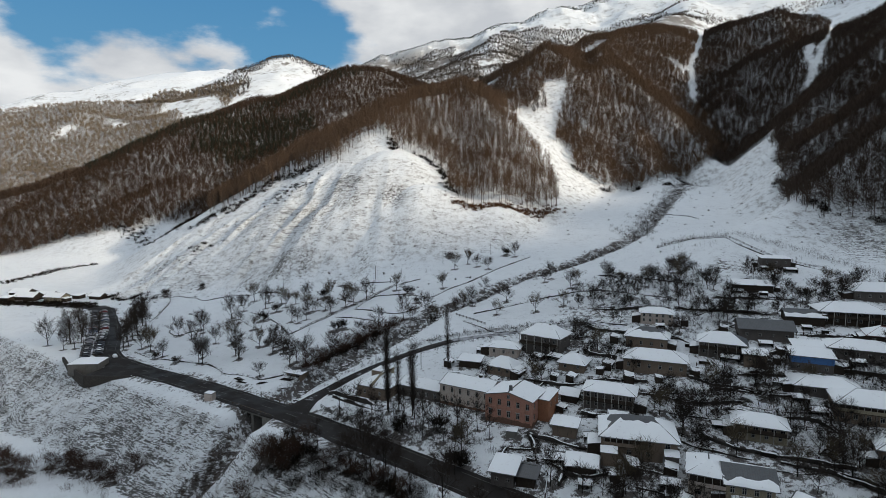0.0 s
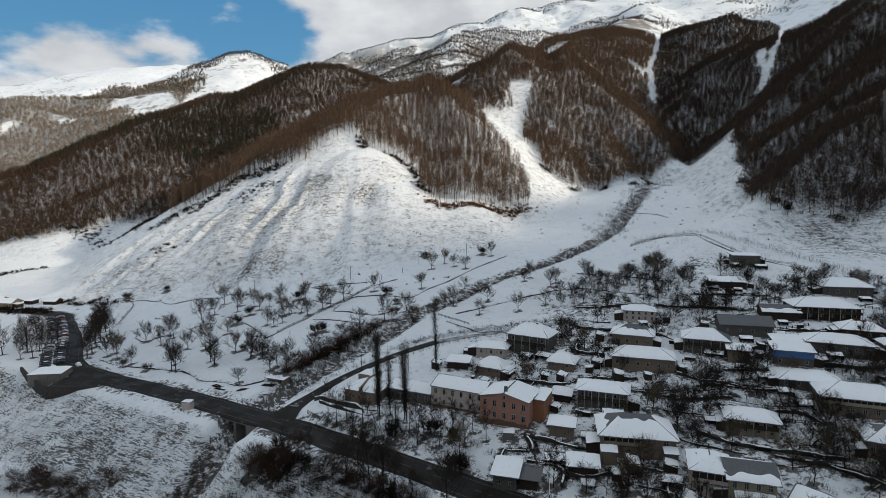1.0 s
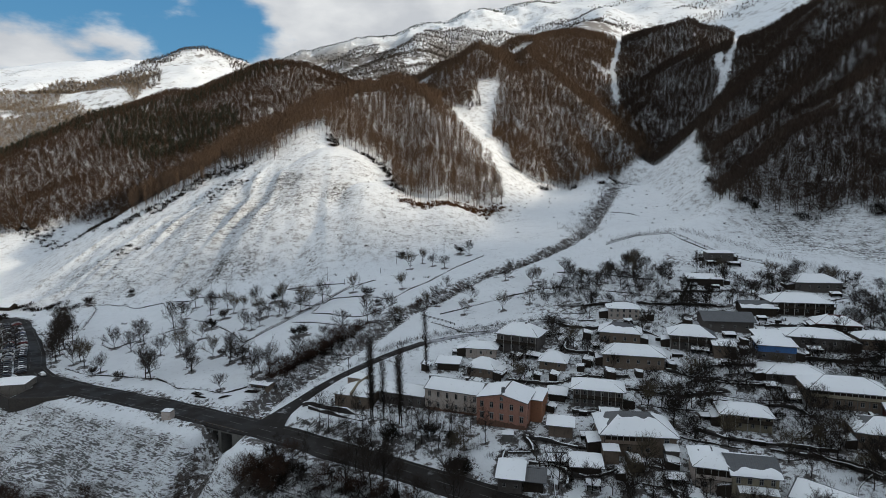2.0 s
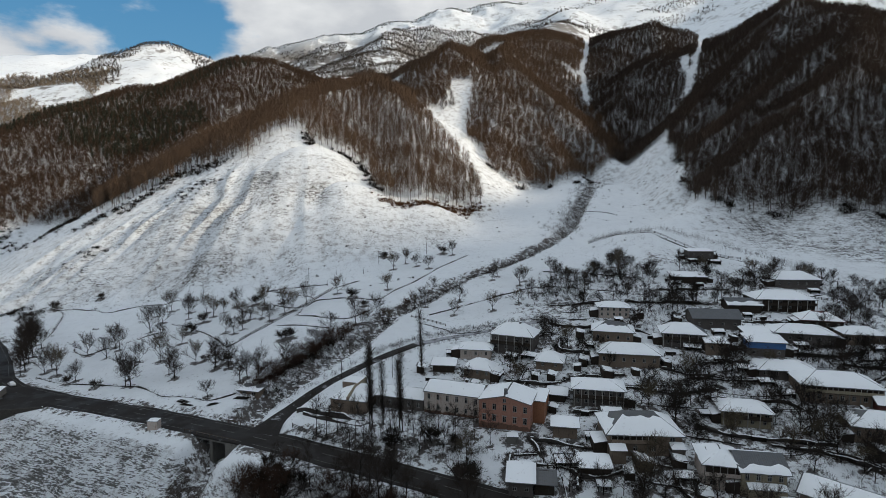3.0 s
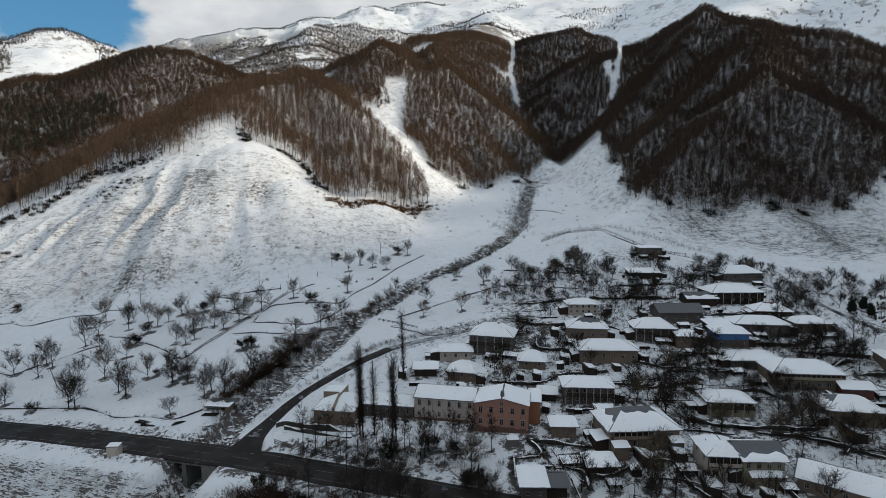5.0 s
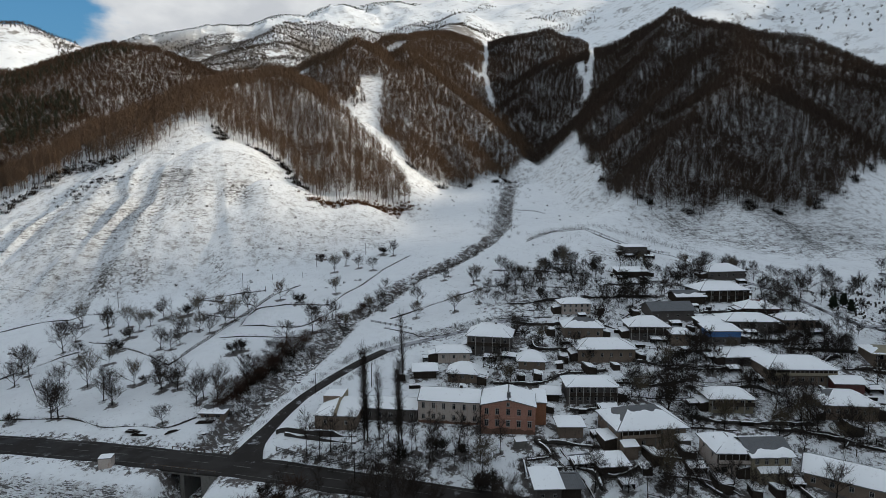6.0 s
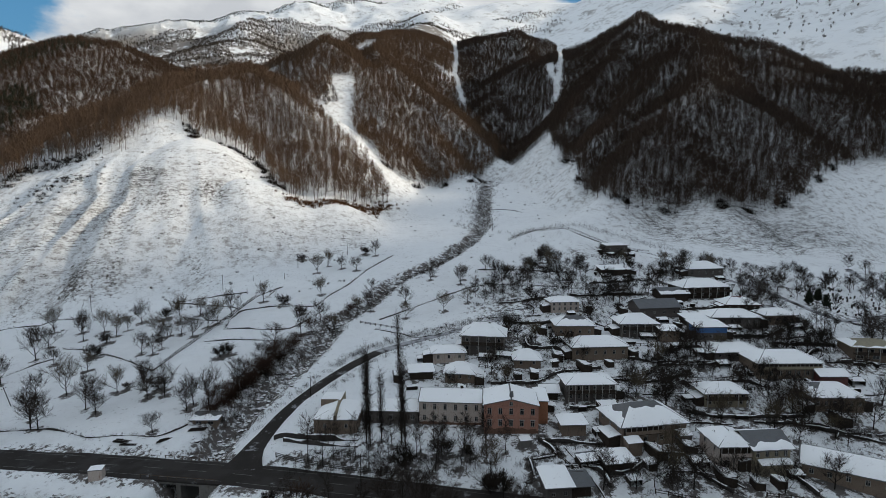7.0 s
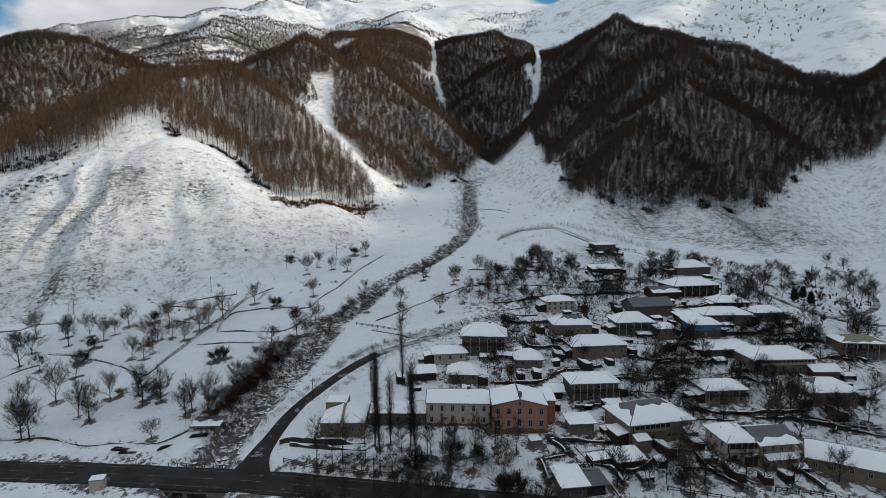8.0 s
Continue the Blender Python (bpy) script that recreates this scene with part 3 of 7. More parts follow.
# snow runs without trees: line and half width
GULLIES = (
    (((690, 1547, 0), (547, 1232, 0), (470, 1071, 0), (417, 975, 0), (399, 922, 0), (372, 858, 0)), 6.0),
    (((396, 1006, 0), (402, 955, 0)), 7.0),
    (((846, 1237, 0), (641, 959, 0), (537, 823, 0), (499, 779, 0), (460, 728, 0)), 5.5),
    (((545, 866, 0), (506, 799, 0)), 7.5),
    (((435, 714, 0), (412, 690, 0)), 8.0),
    (((262, 1062, 0), (296, 1078, 0)), 13.0),
    (((420, 1225, 0), (432, 1230, 0)), 8.0),
    (((-790, 1735, 0), (-740, 1725, 0), (-690, 1640, 0)), 55.0),
    (((-930, 1605, 0), (-905, 1590, 0)), 16.0),
    (((-985, 1500, 0), (-975, 1470, 0)), 10.0),
)
DOME_FLANK = [(-951, 1727), (-882, 1830), (-803, 1900), (-740, 2010), (-660, 2000), (-650, 1950), (-600, 1800), (-600, 1712), (-660, 1740), (-716, 1800), (-812, 1830), (-850, 1743)]
DOME_RIM = [(-650, 1990), (-625, 2125), (-588, 2130), (-480, 2132), (-430, 1990), (-400, 2000), (-440, 2215), (-594, 2250), (-760, 2190), (-740, 2030)]
FAR_WOOD = [(-1500, 1000), (-760, 1050), (-600, 1450), (-640, 1900), (-900, 1880), (-1250, 1560), (-1700, 1100)]
WOODS = (KNOLL_WOOD, RIDGE_WOOD, HUMP_WOOD, SPUR_WOOD, GREAT_WOOD, FAR_WOOD)

# ---- the land ----
def graded(lo, a, b, hi, step, grow):
    out = list(np.arange(a, b, step))
    s, v = step, out[-1]
    while v < hi:
        s *= grow
        v += s
        out.append(v)
    s, v = step, a
    while v > lo:
        s *= grow
        v -= s
        out.insert(0, v)
    return np.array(out)


gx, gy = graded(-4300, -230, 300, 4300, 1.6, 1.030), graded(-1600, 80, 520, 4650, 1.6, 1.028)
X, Y = np.meshgrid(gx, gy)
Z = land(X, Y)
nx, ny = len(gx), len(gy)
i, j = np.meshgrid(np.arange(nx - 1), np.arange(ny - 1))
c = (j * nx + i).ravel()
quads = np.concatenate([np.stack([c, c + 1, c + nx + 1], 1), np.stack([c, c + nx + 1, c + nx], 1)])
me = tri_mesh("ground", np.stack([X.ravel(), Y.ravel(), Z.ravel()], 1), quads, [MAT["land"]])
me.polygons.foreach_set("use_smooth", np.ones(len(me.polygons), bool))
# how much leaf litter lies on the ground: under the woods, thinning at their edges
litter = np.zeros(X.size)
for wood_plan in WOODS:
    for shift in ((0, 0), (7, 0), (-7, 0), (0, 7), (0, -7)):
        litter += (0.05 if wood_plan is KNOLL_WOOD else 0.12 if wood_plan is RIDGE_WOOD else 0.16 if wood_plan is FAR_WOOD else 0.115) * inside(X.ravel() + shift[0], Y.ravel() + shift[1], wood_plan)
for run, half in GULLIES:
    litter *= ease(half * 0.6, half * 1.2, along(X.ravel(), Y.ravel(), run)[0])
village = inside(X.ravel(), Y.ravel(), [(24, 120), (-6, 182), (20, 226), (60, 250), (110, 270), (150, 300), (190, 262), (235, 190), (170, 125), (90, 85), (50, 100)])
litter = np.maximum(litter, village * (0.26 + 0.26 * wave(X.ravel(), Y.ravel(), 9, 41) + 0.34 * wave(X.ravel(), Y.ravel(), 24, 49)))
yards = inside(X.ravel(), Y.ravel(), [(-42, 178), (-8, 150), (8, 138), (12, 158), (-4, 170), (-30, 178)])
litter = np.maximum(litter, yards * (0.34 + 0.45 * wave(X.ravel(), Y.ravel(), 8, 42)))
creek_side, _ = along(X.ravel(), Y.ravel(), CREEK)
litter = np.maximum(litter, (0.74 + 0.2 * wave(X.ravel(), Y.ravel(), 4, 43)) * ease(9, 4, creek_side))
road_side, _ = along(X.ravel(), Y.ravel(), ROAD)
litter = np.maximum(litter, (0.62 + 0.3 * wave(X.ravel(), Y.ravel(), 6, 44)) * ease(10.5, 6.5, road_side))
# broken turf on the bare face of the knoll
turn = np.arctan2(X.ravel() + 40, 690 - Y.ravel())
fall = np.hypot(X.ravel() + 40, 690 - Y.ravel())
face = ease(235, 265, fall) * ease(395, 340, fall) * ease(-0.75, -0.6, turn) * ease(0.2, -0.05, turn)
litter = np.maximum(litter, face * (0.2 + 0.3 * wave(X.ravel(), Y.ravel(), 26, 52) + 0.4 * wave(turn * 300, fall * 0.3, 9, 53)))
# where old grass stands through the snow on cattle terraces
xr, yr = X.ravel(), Y.ravel()
bank_line = np.interp(xr, [p[0] for p in BANK], [p[1] for p in BANK])
tussock = np.maximum(ease(-1, 2.5, bank_line - yr), (0.66 + 0.25 * wave(xr, yr, 30, 48)) * ease(185, 225, xr) * ease(350, 320, yr) * ease(205, 245, yr) * ease(400, 320, xr))
tussock = np.maximum(tussock, (0.44 + 0.34 * wave(xr, yr, 40, 47)) * ease(340, 390, yr) * ease(500, 420, yr) * ease(140, 40, xr) * ease(-260, -150, xr)) * (0.9 + 0.3 * wave(xr, yr, 25, 45))
me.attributes.new("tussock", "FLOAT", "POINT").data.foreach_set("value", np.clip(tussock, 0, 1).astype(np.float32))
land_mesh = me
tagged(new("ground", me), "snow-covered fields and steep grassy mountainsides with bare patches", "ground", kind="structure")


def resample(line, step):
    pts = [Vector(p) for p in line]
    out = [pts[0]]
    for a, b in zip(pts, pts[1:]):
        n = max(1, int((b - a).length / step))
        out += [a + (b - a) * (k / n) for k in range(1, n + 1)]
    for _ in range(6):
        out = [out[0]] + [(out[k - 1] + out[k] * 2 + out[k + 1]) / 4 for k in range(1, len(out) - 1)] + [out[-1]]
    return out


def ribbon(line, half, thick, mat, name, label, category, lift=0.0, wander=0.0, step=3.0, rows=5, flare=0.0):
    """A road slab along a line, with rough edges."""
    pts = resample(line, step)
    verts, faces = [], []
    for k, p in enumerate(pts):
        d = (pts[min(k + 1, len(pts) - 1)] - pts[max(k - 1, 0)]).to_2d().normalized()
        n = Vector((-d.y, d.x))
        for r in range(rows):
            u = -1 + 2 * r / (rows - 1)
            edge = wander * float(wave(np.array([k * 0.7 + r]), np.array([3.0]), 2.0, 21)[0]) if r in (0, rows - 1) else 0
            q = p.to_2d() + n * u * (half * (1 + flare * math.exp(-k / 2.0)) + edge)
            verts.append((q.x, q.y, p.z + lift - (0.10 * u * u)))
        for r in (0, rows - 1):
            verts.append((verts[-rows if r == 0 else -2][0], verts[-rows if r == 0 else -2][1], verts[-rows if r == 0 else -2][2] - thick))
    w = rows + 2
    for k in range(len(pts) - 1):
        a, b = k * w, (k + 1) * w
        for r in range(rows - 1):
            faces.append((a + r, b + r, b + r + 1, a + r + 1))
        faces.append((a + rows, b + rows, b, a))
        faces.append((a + rows - 1, b + rows - 1, b + rows + 1, a + rows + 1))
        faces.append((a + rows, a + rows + 1, b + rows + 1, b + rows))
    me = mesh_of(name, verts, faces, [mat])
    return tagged(new(name, me), label, category, kind="structure")


road = ribbon(ROAD, 5.2, 0.45, MAT["asphalt"], "road", "wet dark asphalt valley road with slush along its edges", "road", 0.06, 0.7)
ribbon(LANE[:6], 2.1, 0.3, MAT["lane"], "road", "narrow wet lane climbing into the village", "lane", 0.28, 0.9, flare=1.6)
ribbon(LANE[5:], 1.9, 0.3, MAT["track"], "road", "slushy upper lane between the gardens", "lane", 0.28, 0.9)
for lane, what in ((LANE_UP, "narrow muddy lane between the upper houses"), (LANE_EAST, "muddy track past the graveyard")):
    ribbon([(p[0], p[1], ground(p[0], p[1])) for p in resample(lane, 4.0)], 1.5, 0.3, MAT["track"], "road", what, "lane", 0.30, 0.6)


def road_line(across, dash, gap, wide, label):
    """A painted line along the road, worn into dashes."""
    pts, verts, faces, run = resample(ROAD[1:16], 1.0), [], [], 0
    for k in range(1, len(pts) - 2):
        run = (run + 1) % (dash + gap)
        if run >= dash:
            continue
        quad = []
        for q, r in ((k, k + 1),):
            d = (pts[r] - pts[q]).to_2d().normalized()
            n = Vector((-d.y, d.x))
            e = (pts[min(r + 1, len(pts) - 1)] - pts[r]).to_2d().normalized()
            m = Vector((-e.y, e.x))
            for p, o, side in ((q, n, -1), (q, n, 1), (r, m, 1), (r, m, -1)):
                c = pts[p].to_2d() + o * (across + side * wide / 2)
                u = across / 5.2
                quad.append((c.x, c.y, pts[p].z + 0.06 - 0.10 * u * u + 0.015))
        o = len(verts)
        verts += quad
        faces.append((o, o + 1, o + 2, o + 3))
    ob = part("lane_marking", mesh_of("lane_marking", verts, faces, [MAT["paint_line"]]), None, road, label)
    return ob


road_line(0.0, 5, 7, 0.14, "worn white centre dashes")
for u in (-3.7, 3.7):
    road_line(u, 17, 4, 0.12, "faded white edge line")

# ---- woods ----
rng = np.random.default_rng(7)


def scatter(poly, space, ragged=6.0):
    """Points strewn evenly over a stretch of the plan, with a ragged edge."""
    xs, ys = [p[0] for p in poly], [p[1] for p in poly]
    x, y = np.meshgrid(np.arange(min(xs), max(xs), space), np.arange(min(ys), max(ys), space))
    x, y = x.ravel() + rng.uniform(-0.5, 0.5, x.size) * space, y.ravel() + rng.uniform(-0.5, 0.5, x.size) * space
    keep = inside(x + ragged * (wave(x, y, 34, 31) + 0.7 * wave(x, y, 9, 35)), y + ragged * (wave(x, y, 34, 32) + 0.7 * wave(x, y, 9, 36)), poly)
    keep &= wave(x, y, 21, 37) + 0.5 * wave(x, y, 60, 38) > -1.05
    for run, half in GULLIES:
        keep &= along(x, y, run)[0] > half * (1 + 0.35 * wave(x, y, 12, 39))
    return x[keep], y[keep]


def wood(name, label, x, y, tall, twigs, broad, twig_mat, bark_mat, spread=3.0, stem=0.2):
    """Bare leafless trees, each with a tapered stem and fine upswept twigs, joined as one stand."""
    n = len(x)
    z = land(x, y) - 0.4
    h = tall * rng.uniform(0.84, 1.08, n) * (1 + 0.12 * wave(x, y, 30, 33))
    lean = rng.normal(0, 0.035, (n, 2)) * h[:, None]
    base = np.stack([x, y, z], 1)
    tip = base + np.stack([lean[:, 0], lean[:, 1], h * 0.86], 1)
    ang = np.arange(3) * 2 * np.pi / 3
    ring = np.stack([np.cos(ang), np.sin(ang), 0 * ang], 1)
    lo = base[:, None] + ring[None] * stem * (h / tall)[:, None, None]
    hi = tip[:, None] + ring[None] * 0.05
    verts = [np.concatenate([lo, hi], 1).reshape(-1, 3)]
    o = np.arange(n)[:, None] * 6
    faces = []
    for k in range(3):
        q = (k + 1) % 3
        faces += [np.concatenate([o + k, o + q, o + 3 + q], 1), np.concatenate([o + k, o + 3 + q, o + 3 + k], 1)]
    tris = [np.concatenate(faces)]
    index = [np.zeros(6 * n, np.int32)]
    # fine twigs leave the upper stem and fill a rounded, flat-based crown
    a = rng.uniform(0, 2 * np.pi, (n, twigs))
    f = rng.uniform(0.0, 1.0, (n, twigs))
    wide = spread * rng.uniform(0.7, 1.3, (n, 1))
    out = wide * np.sqrt(np.clip(1.04 - (2 * f - 0.9) ** 2 * 0.82, 0.02, 1))
    reach = out * rng.uniform(0.1, 1.0, (n, twigs)) ** 0.4
    rise = (0.46 + 0.56 * f) * h[:, None]
    turn = lean[:, None] * (rise / (h[:, None] * 0.86))[..., None]
    end = base[:, None] + np.stack([turn[..., 0] + np.cos(a) * reach, turn[..., 1] + np.sin(a) * reach, rise], 2)
    inner = rng.uniform(0.25, 0.6, a.shape)
    start = base[:, None] + np.stack([turn[..., 0] + np.cos(a) * reach * inner, turn[..., 1] + np.sin(a) * reach * inner, rise - reach * (1 - inner) * rng.uniform(0.5, 1.3, a.shape) - 0.3], 2)
    side = np.stack([-np.sin(a), np.cos(a), rng.uniform(-0.6, 0.6, a.shape)], 2) * (broad * rng.uniform(0.6, 1.4, a.shape))[..., None]
    tv = np.stack([start + side, start - side, end], 2).reshape(-1, 3)
    verts.append(tv)
    tris.append(6 * n + np.arange(len(tv)).reshape(-1, 3))
    index.append(np.ones(len(tv) // 3, np.int32))
    me = tri_mesh(name, np.concatenate(verts), np.concatenate(tris), [bark_mat, twig_mat], np.concatenate(index))
    return tagged(new(name, me), label, "forest", kind="stuff")


x, y = scatter(KNOLL_WOOD, 4.7, 3.0)
front = y < 640
wood("beech_wood", "bare brown beech wood crowning a steep snowy knoll", x[front], y[front], 18, 150, 0.085, MAT["wood_twig"], MAT["bark"], 4.2, 0.2)
wood("beech_wood", "bare brown beech wood over the back of the knoll", x[~front], y[~front], 16, 90, 0.16, MAT["wood_twig"], MAT["bark"], 4.8, 0.2)
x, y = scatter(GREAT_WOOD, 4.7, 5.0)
wood("beech_wood", "bare beech wood on a great shaded spur, twigs toned dark for shade", x, y, 15, 110, 0.14, MAT["shade_twig"], MAT["bark"], 4.8, 0.2)
x, y = scatter(HUMP_WOOD, 5.0, 5.0)
wood("beech_wood", "bare brown beech wood on two steep humps", x, y, 14, 90, 0.17, MAT["wood_twig"], MAT["bark"], 4.8, 0.2)
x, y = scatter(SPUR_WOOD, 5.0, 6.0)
wood("beech_wood", "bare beech wood between two snow gullies, twigs toned dark for shade", x, y, 14, 80, 0.20, MAT["shade_twig"], MAT["bark"], 5.0, 0.22)
x, y = scatter(RIDGE_WOOD, 5.9, 7.0)
wood("beech_wood", "dark brown leafless wood along a long falling ridge", x, y, 14, 52, 0.30, MAT["ridge_twig"], MAT["bark"], 5.8, 0.2)
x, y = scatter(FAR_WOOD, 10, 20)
wood("far_wood", "brown winter woodland across the valley, toned as sunlit", x, y, 12, 34, 0.5, MAT["sunlit_twig"], MAT["bark"], 6.5, 0.3)
x, y = scatter([(-260, 1500), (420, 1400), (640, 1500), (760, 1900), (760, 2250), (300, 2350), (-200, 2350), (-420, 2000)], 10, 30)
thick = wave(x, y, 150, 71) + 0.5 * wave(x, y, 60, 72) > -0.35
x, y = x[thick], y[thick]
wood("far_wood", "open grey scrub wood high on the snowy mountain", x, y, 10, 18, 0.6, MAT["scrub_twig"], MAT["bark"], 5.0, 0.4)
x, y = scatter([(640, 1480), (1000, 1500), (1350, 1900), (1150, 2350), (760, 2300)], 11, 30)
bands = wave(x * 0.3, y, 75, 73) + 0.4 * wave(x, y, 40, 74) > 0.18
wood("far_wood", "bands of low grey scrub across the snowy mountain", x[bands], y[bands], 8, 16, 0.6, MAT["scrub_twig"], MAT["bark"], 4.6, 0.3)
x, y = scatter([(880, 640), (1300, 760), (1600, 1150), (1300, 1450), (900, 1050)], 34, 20)
few = wave(x * 0.4, y, 120, 75) > 0.15
wood("far_wood", "lone bare trees dotted over open mountain snow", x[few], y[few], 8, 40, 0.35, MAT["scrub_twig"], MAT["bark"], 4.0, 0.3)
x, y = scatter([(-560, 2450), (-228, 2440), (39, 2450), (291, 2530), (552, 2590), (900, 2600), (900, 2700), (552, 2700), (291, 2640), (39, 2560), (-228, 2550), (-560, 2550)], 10, 26)
wood("conifer_stand", "dark conifers along the mountain crest", x, y, 6.5, 18, 0.9, MAT["conifer"], MAT["bark"], 3.2, 0.3)
for plan in (DOME_FLANK, DOME_RIM):
    x, y = scatter(plan, 10, 10)
    wood("far_wood", "dark leafless wood along the rim of a snowy dome", x, y, 11, 24, 0.6, MAT["scrub_twig"], MAT["bark"], 5.0, 0.4)
x, y = scatter([(-370, 830), (-260, 800), (-200, 900), (-230, 1000), (-320, 1010), (-400, 940)], 8, 14)
wood("conifer_stand", "small dark conifers scattered through the ridge wood", x, y, 17, 60, 0.5, MAT["conifer"], MAT["bark"], 3.2, 0.3)
x, y = scatter([(-540, 880), (-440, 965), (-350, 1090), (-230, 1210), (-150, 1230), (-230, 1130), (-330, 1010), (-430, 900), (-520, 820)], 9, 16)
wood("conifer_stand", "dark conifers mixed along the crest of the wooded ridge", x, y, 17, 50, 0.5, MAT["conifer"], MAT["bark"], 3.0, 0.3)
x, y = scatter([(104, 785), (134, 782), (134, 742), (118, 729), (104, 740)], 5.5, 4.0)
wood("beech_wood", "small clump of bare beeches at the head of a snow chute", x, y, 11, 90, 0.13, MAT["shade_twig"], MAT["bark"], 4.4, 0.2)
x, y = scatter([(120, 800), (175, 800), (175, 840), (124, 836)], 6.0, 5.0)
wood("beech_wood", "open stand of bare beeches above a snow chute", x, y, 11, 80, 0.14, MAT["wood_twig"], MAT["bark"], 4.4, 0.2)

# ---- the village ----
FRAME_DATA = {}


def window_data(w, h):
    """A casement frame with two lights and its sill, and the pane behind."""
    if (w, h) not in FRAME_DATA:
        bm = bmesh.new()
        us, vs = (-w / 2, -w / 2 + 0.1, -0.04, 0.04, w / 2 - 0.1, w / 2), (0, 0.1, h * 0.66, h * 0.66 + 0.06, h - 0.1, h)
        for a in range(5):
            for c in range(5):
                u0, u1, v0, v1 = us[a], us[a + 1], vs[c], vs[c + 1]
                if a in (1, 3) and c in (1, 3):
                    for p, q in (((u0, v0), (u1, v0)), ((u1, v0), (u1, v1)), ((u1, v1), (u0, v1)), ((u0, v1), (u0, v0))):
                        bm.faces.new([bm.verts.new(k) for k in ((p[0], -0.05, p[1]), (p[0], 0.02, p[1]), (q[0], 0.02, q[1]), (q[0], -0.05, q[1]))])
                else:
                    bm.faces.new([bm.verts.new(k) for k in ((u0, -0.05, v0), (u1, -0.05, v0), (u1, -0.05, v1), (u0, -0.05, v1))])
        bmesh.ops.remove_doubles(bm, verts=bm.verts, dist=0.001)
        f = mesh_from(bm, "window", MAT["trim"])
        g = mesh_from(solid((-w / 2 + 0.08, 0.0, 0.08, w / 2 - 0.08, 0.03, h - 0.08)), "pane", MAT["glass"])
        s = mesh_from(solid((-w / 2 - 0.08, -0.16, -0.1, w / 2 + 0.08, -0.01, -0.02)), "sill", MAT["concrete"])
        FRAME_DATA[(w, h)] = (f, g, s)
    return FRAME_DATA[(w, h)]


def mesh_from(bm, name, mat):
    me = bpy.data.meshes.new(name)
    bm.to_mesh(me)
    bm.free()
    me.materials.append(mat)
    return me


def wall_shell(bm, p, q, z0, z1, holes, thick=0.35, gable=0.0, sink=2.5):
    """An outer wall from p to q (its outside on the right of that way), with openings cut through: (middle, sill, width, height)."""
    p, q = Vector(p), Vector(q)
    d = (q - p).normalized()
    inn = Vector((-d.y, d.x)) * thick
    length = (q - p).length
    us = sorted({0.0, length, *[round(h[0] - h[2] / 2, 3) for h in holes], *[round(h[0] + h[2] / 2, 3) for h in holes]})
    vs = sorted({z0 - sink, z1, *[round(z0 + h[1], 3) for h in holes], *[round(z0 + h[1] + h[3], 3) for h in holes]})
    us, vs = [u for u in us if 0 <= u <= length], [v for v in vs if v <= z1]

    def pt(u, v, deep):
        c = p + d * u + inn * deep
        return bm.verts.new((c.x, c.y, v))

    for u0, u1 in zip(us, us[1:]):
        for v0, v1 in zip(vs, vs[1:]):
            um, vm = (u0 + u1) / 2, (v0 + v1) / 2 - z0
            if any(abs(um - h[0]) < h[2] / 2 and h[1] < vm < h[1] + h[3] for h in holes):
                continue
            bm.faces.new([pt(u0, v0, 0), pt(u1, v0, 0), pt(u1, v1, 0), pt(u0, v1, 0)])
    for h in holes:
        a, b, lo, hi = h[0] - h[2] / 2, h[0] + h[2] / 2, z0 + h[1], z0 + h[1] + h[3]
        for (u0, v0), (u1, v1) in (((a, lo), (b, lo)), ((b, lo), (b, hi)), ((b, hi), (a, hi)), ((a, hi), (a, lo))):
            bm.faces.new([pt(u0, v0, 0), pt(u0, v0, 1), pt(u1, v1, 1), pt(u1, v1, 0)])
        bm.faces.new([pt(a, lo, 1), pt(b, lo, 1), pt(b, hi, 1), pt(a, hi, 1)])
    if gable:
        bm.faces.new([pt(0, z1, 0), pt(length, z1, 0), pt(length / 2, z1 + gable, 0)])


def roof_faces(w, d, z, rise, over, kind):
    """Corners of the roof's slopes: two at the eave, then two at the ridge."""
    x0, x1, y0, y1 = -w / 2 - over, w / 2 + over, -over, d + over
    m = (y0 + y1) / 2
    zt, ze = z + rise, z - over * rise / (d / 2)
    if kind == "hip":
        if w >= d:
            r = (y1 - y0) / 2 * 0.9
            a, b = (x0 + r, m, zt), (x1 - r, m, zt)
            if a[0] > b[0] - 0.3:
                a, b = (-0.15, m, zt), (0.15, m, zt)
            return [((x0, y0, ze), (x1, y0, ze), b, a), ((x1, y1, ze), (x0, y1, ze), a, b), ((x1, y0, ze), (x1, y1, ze), b, b), ((x0, y1, ze), (x0, y0, ze), a, a)]
        r = (x1 - x0) / 2 * 0.9
        a, b = (0, y0 + r, zt), (0, y1 - r, zt)
        return [((x0, y0, ze), (x1, y0, ze), a, a), ((x1, y1, ze), (x0, y1, ze), b, b), ((x1, y0, ze), (x1, y1, ze), b, a), ((x0, y1, ze), (x0, y0, ze), a, b)]
    if kind == "gable":      # ridge along the width
        return [((x0, y0, ze), (x1, y0, ze), (x1, m, zt), (x0, m, zt)), ((x1, y1, ze), (x0, y1, ze), (x0, m, zt), (x1, m, zt))]
    if kind == "front_gable":  # ridge along the depth
        ze = z - over * rise / (w / 2)
        return [((x0, y1, ze), (x0, y0, ze), (0, y0, zt), (0, y1, zt)), ((x1, y0, ze), (x1, y1, ze), (0, y1, zt), (0, y0, zt))]
    # one slope falling to the front
    return [((x0, y0, z), (x1, y0, z), (x1, y1, z + rise), (x0, y1, z + rise))]


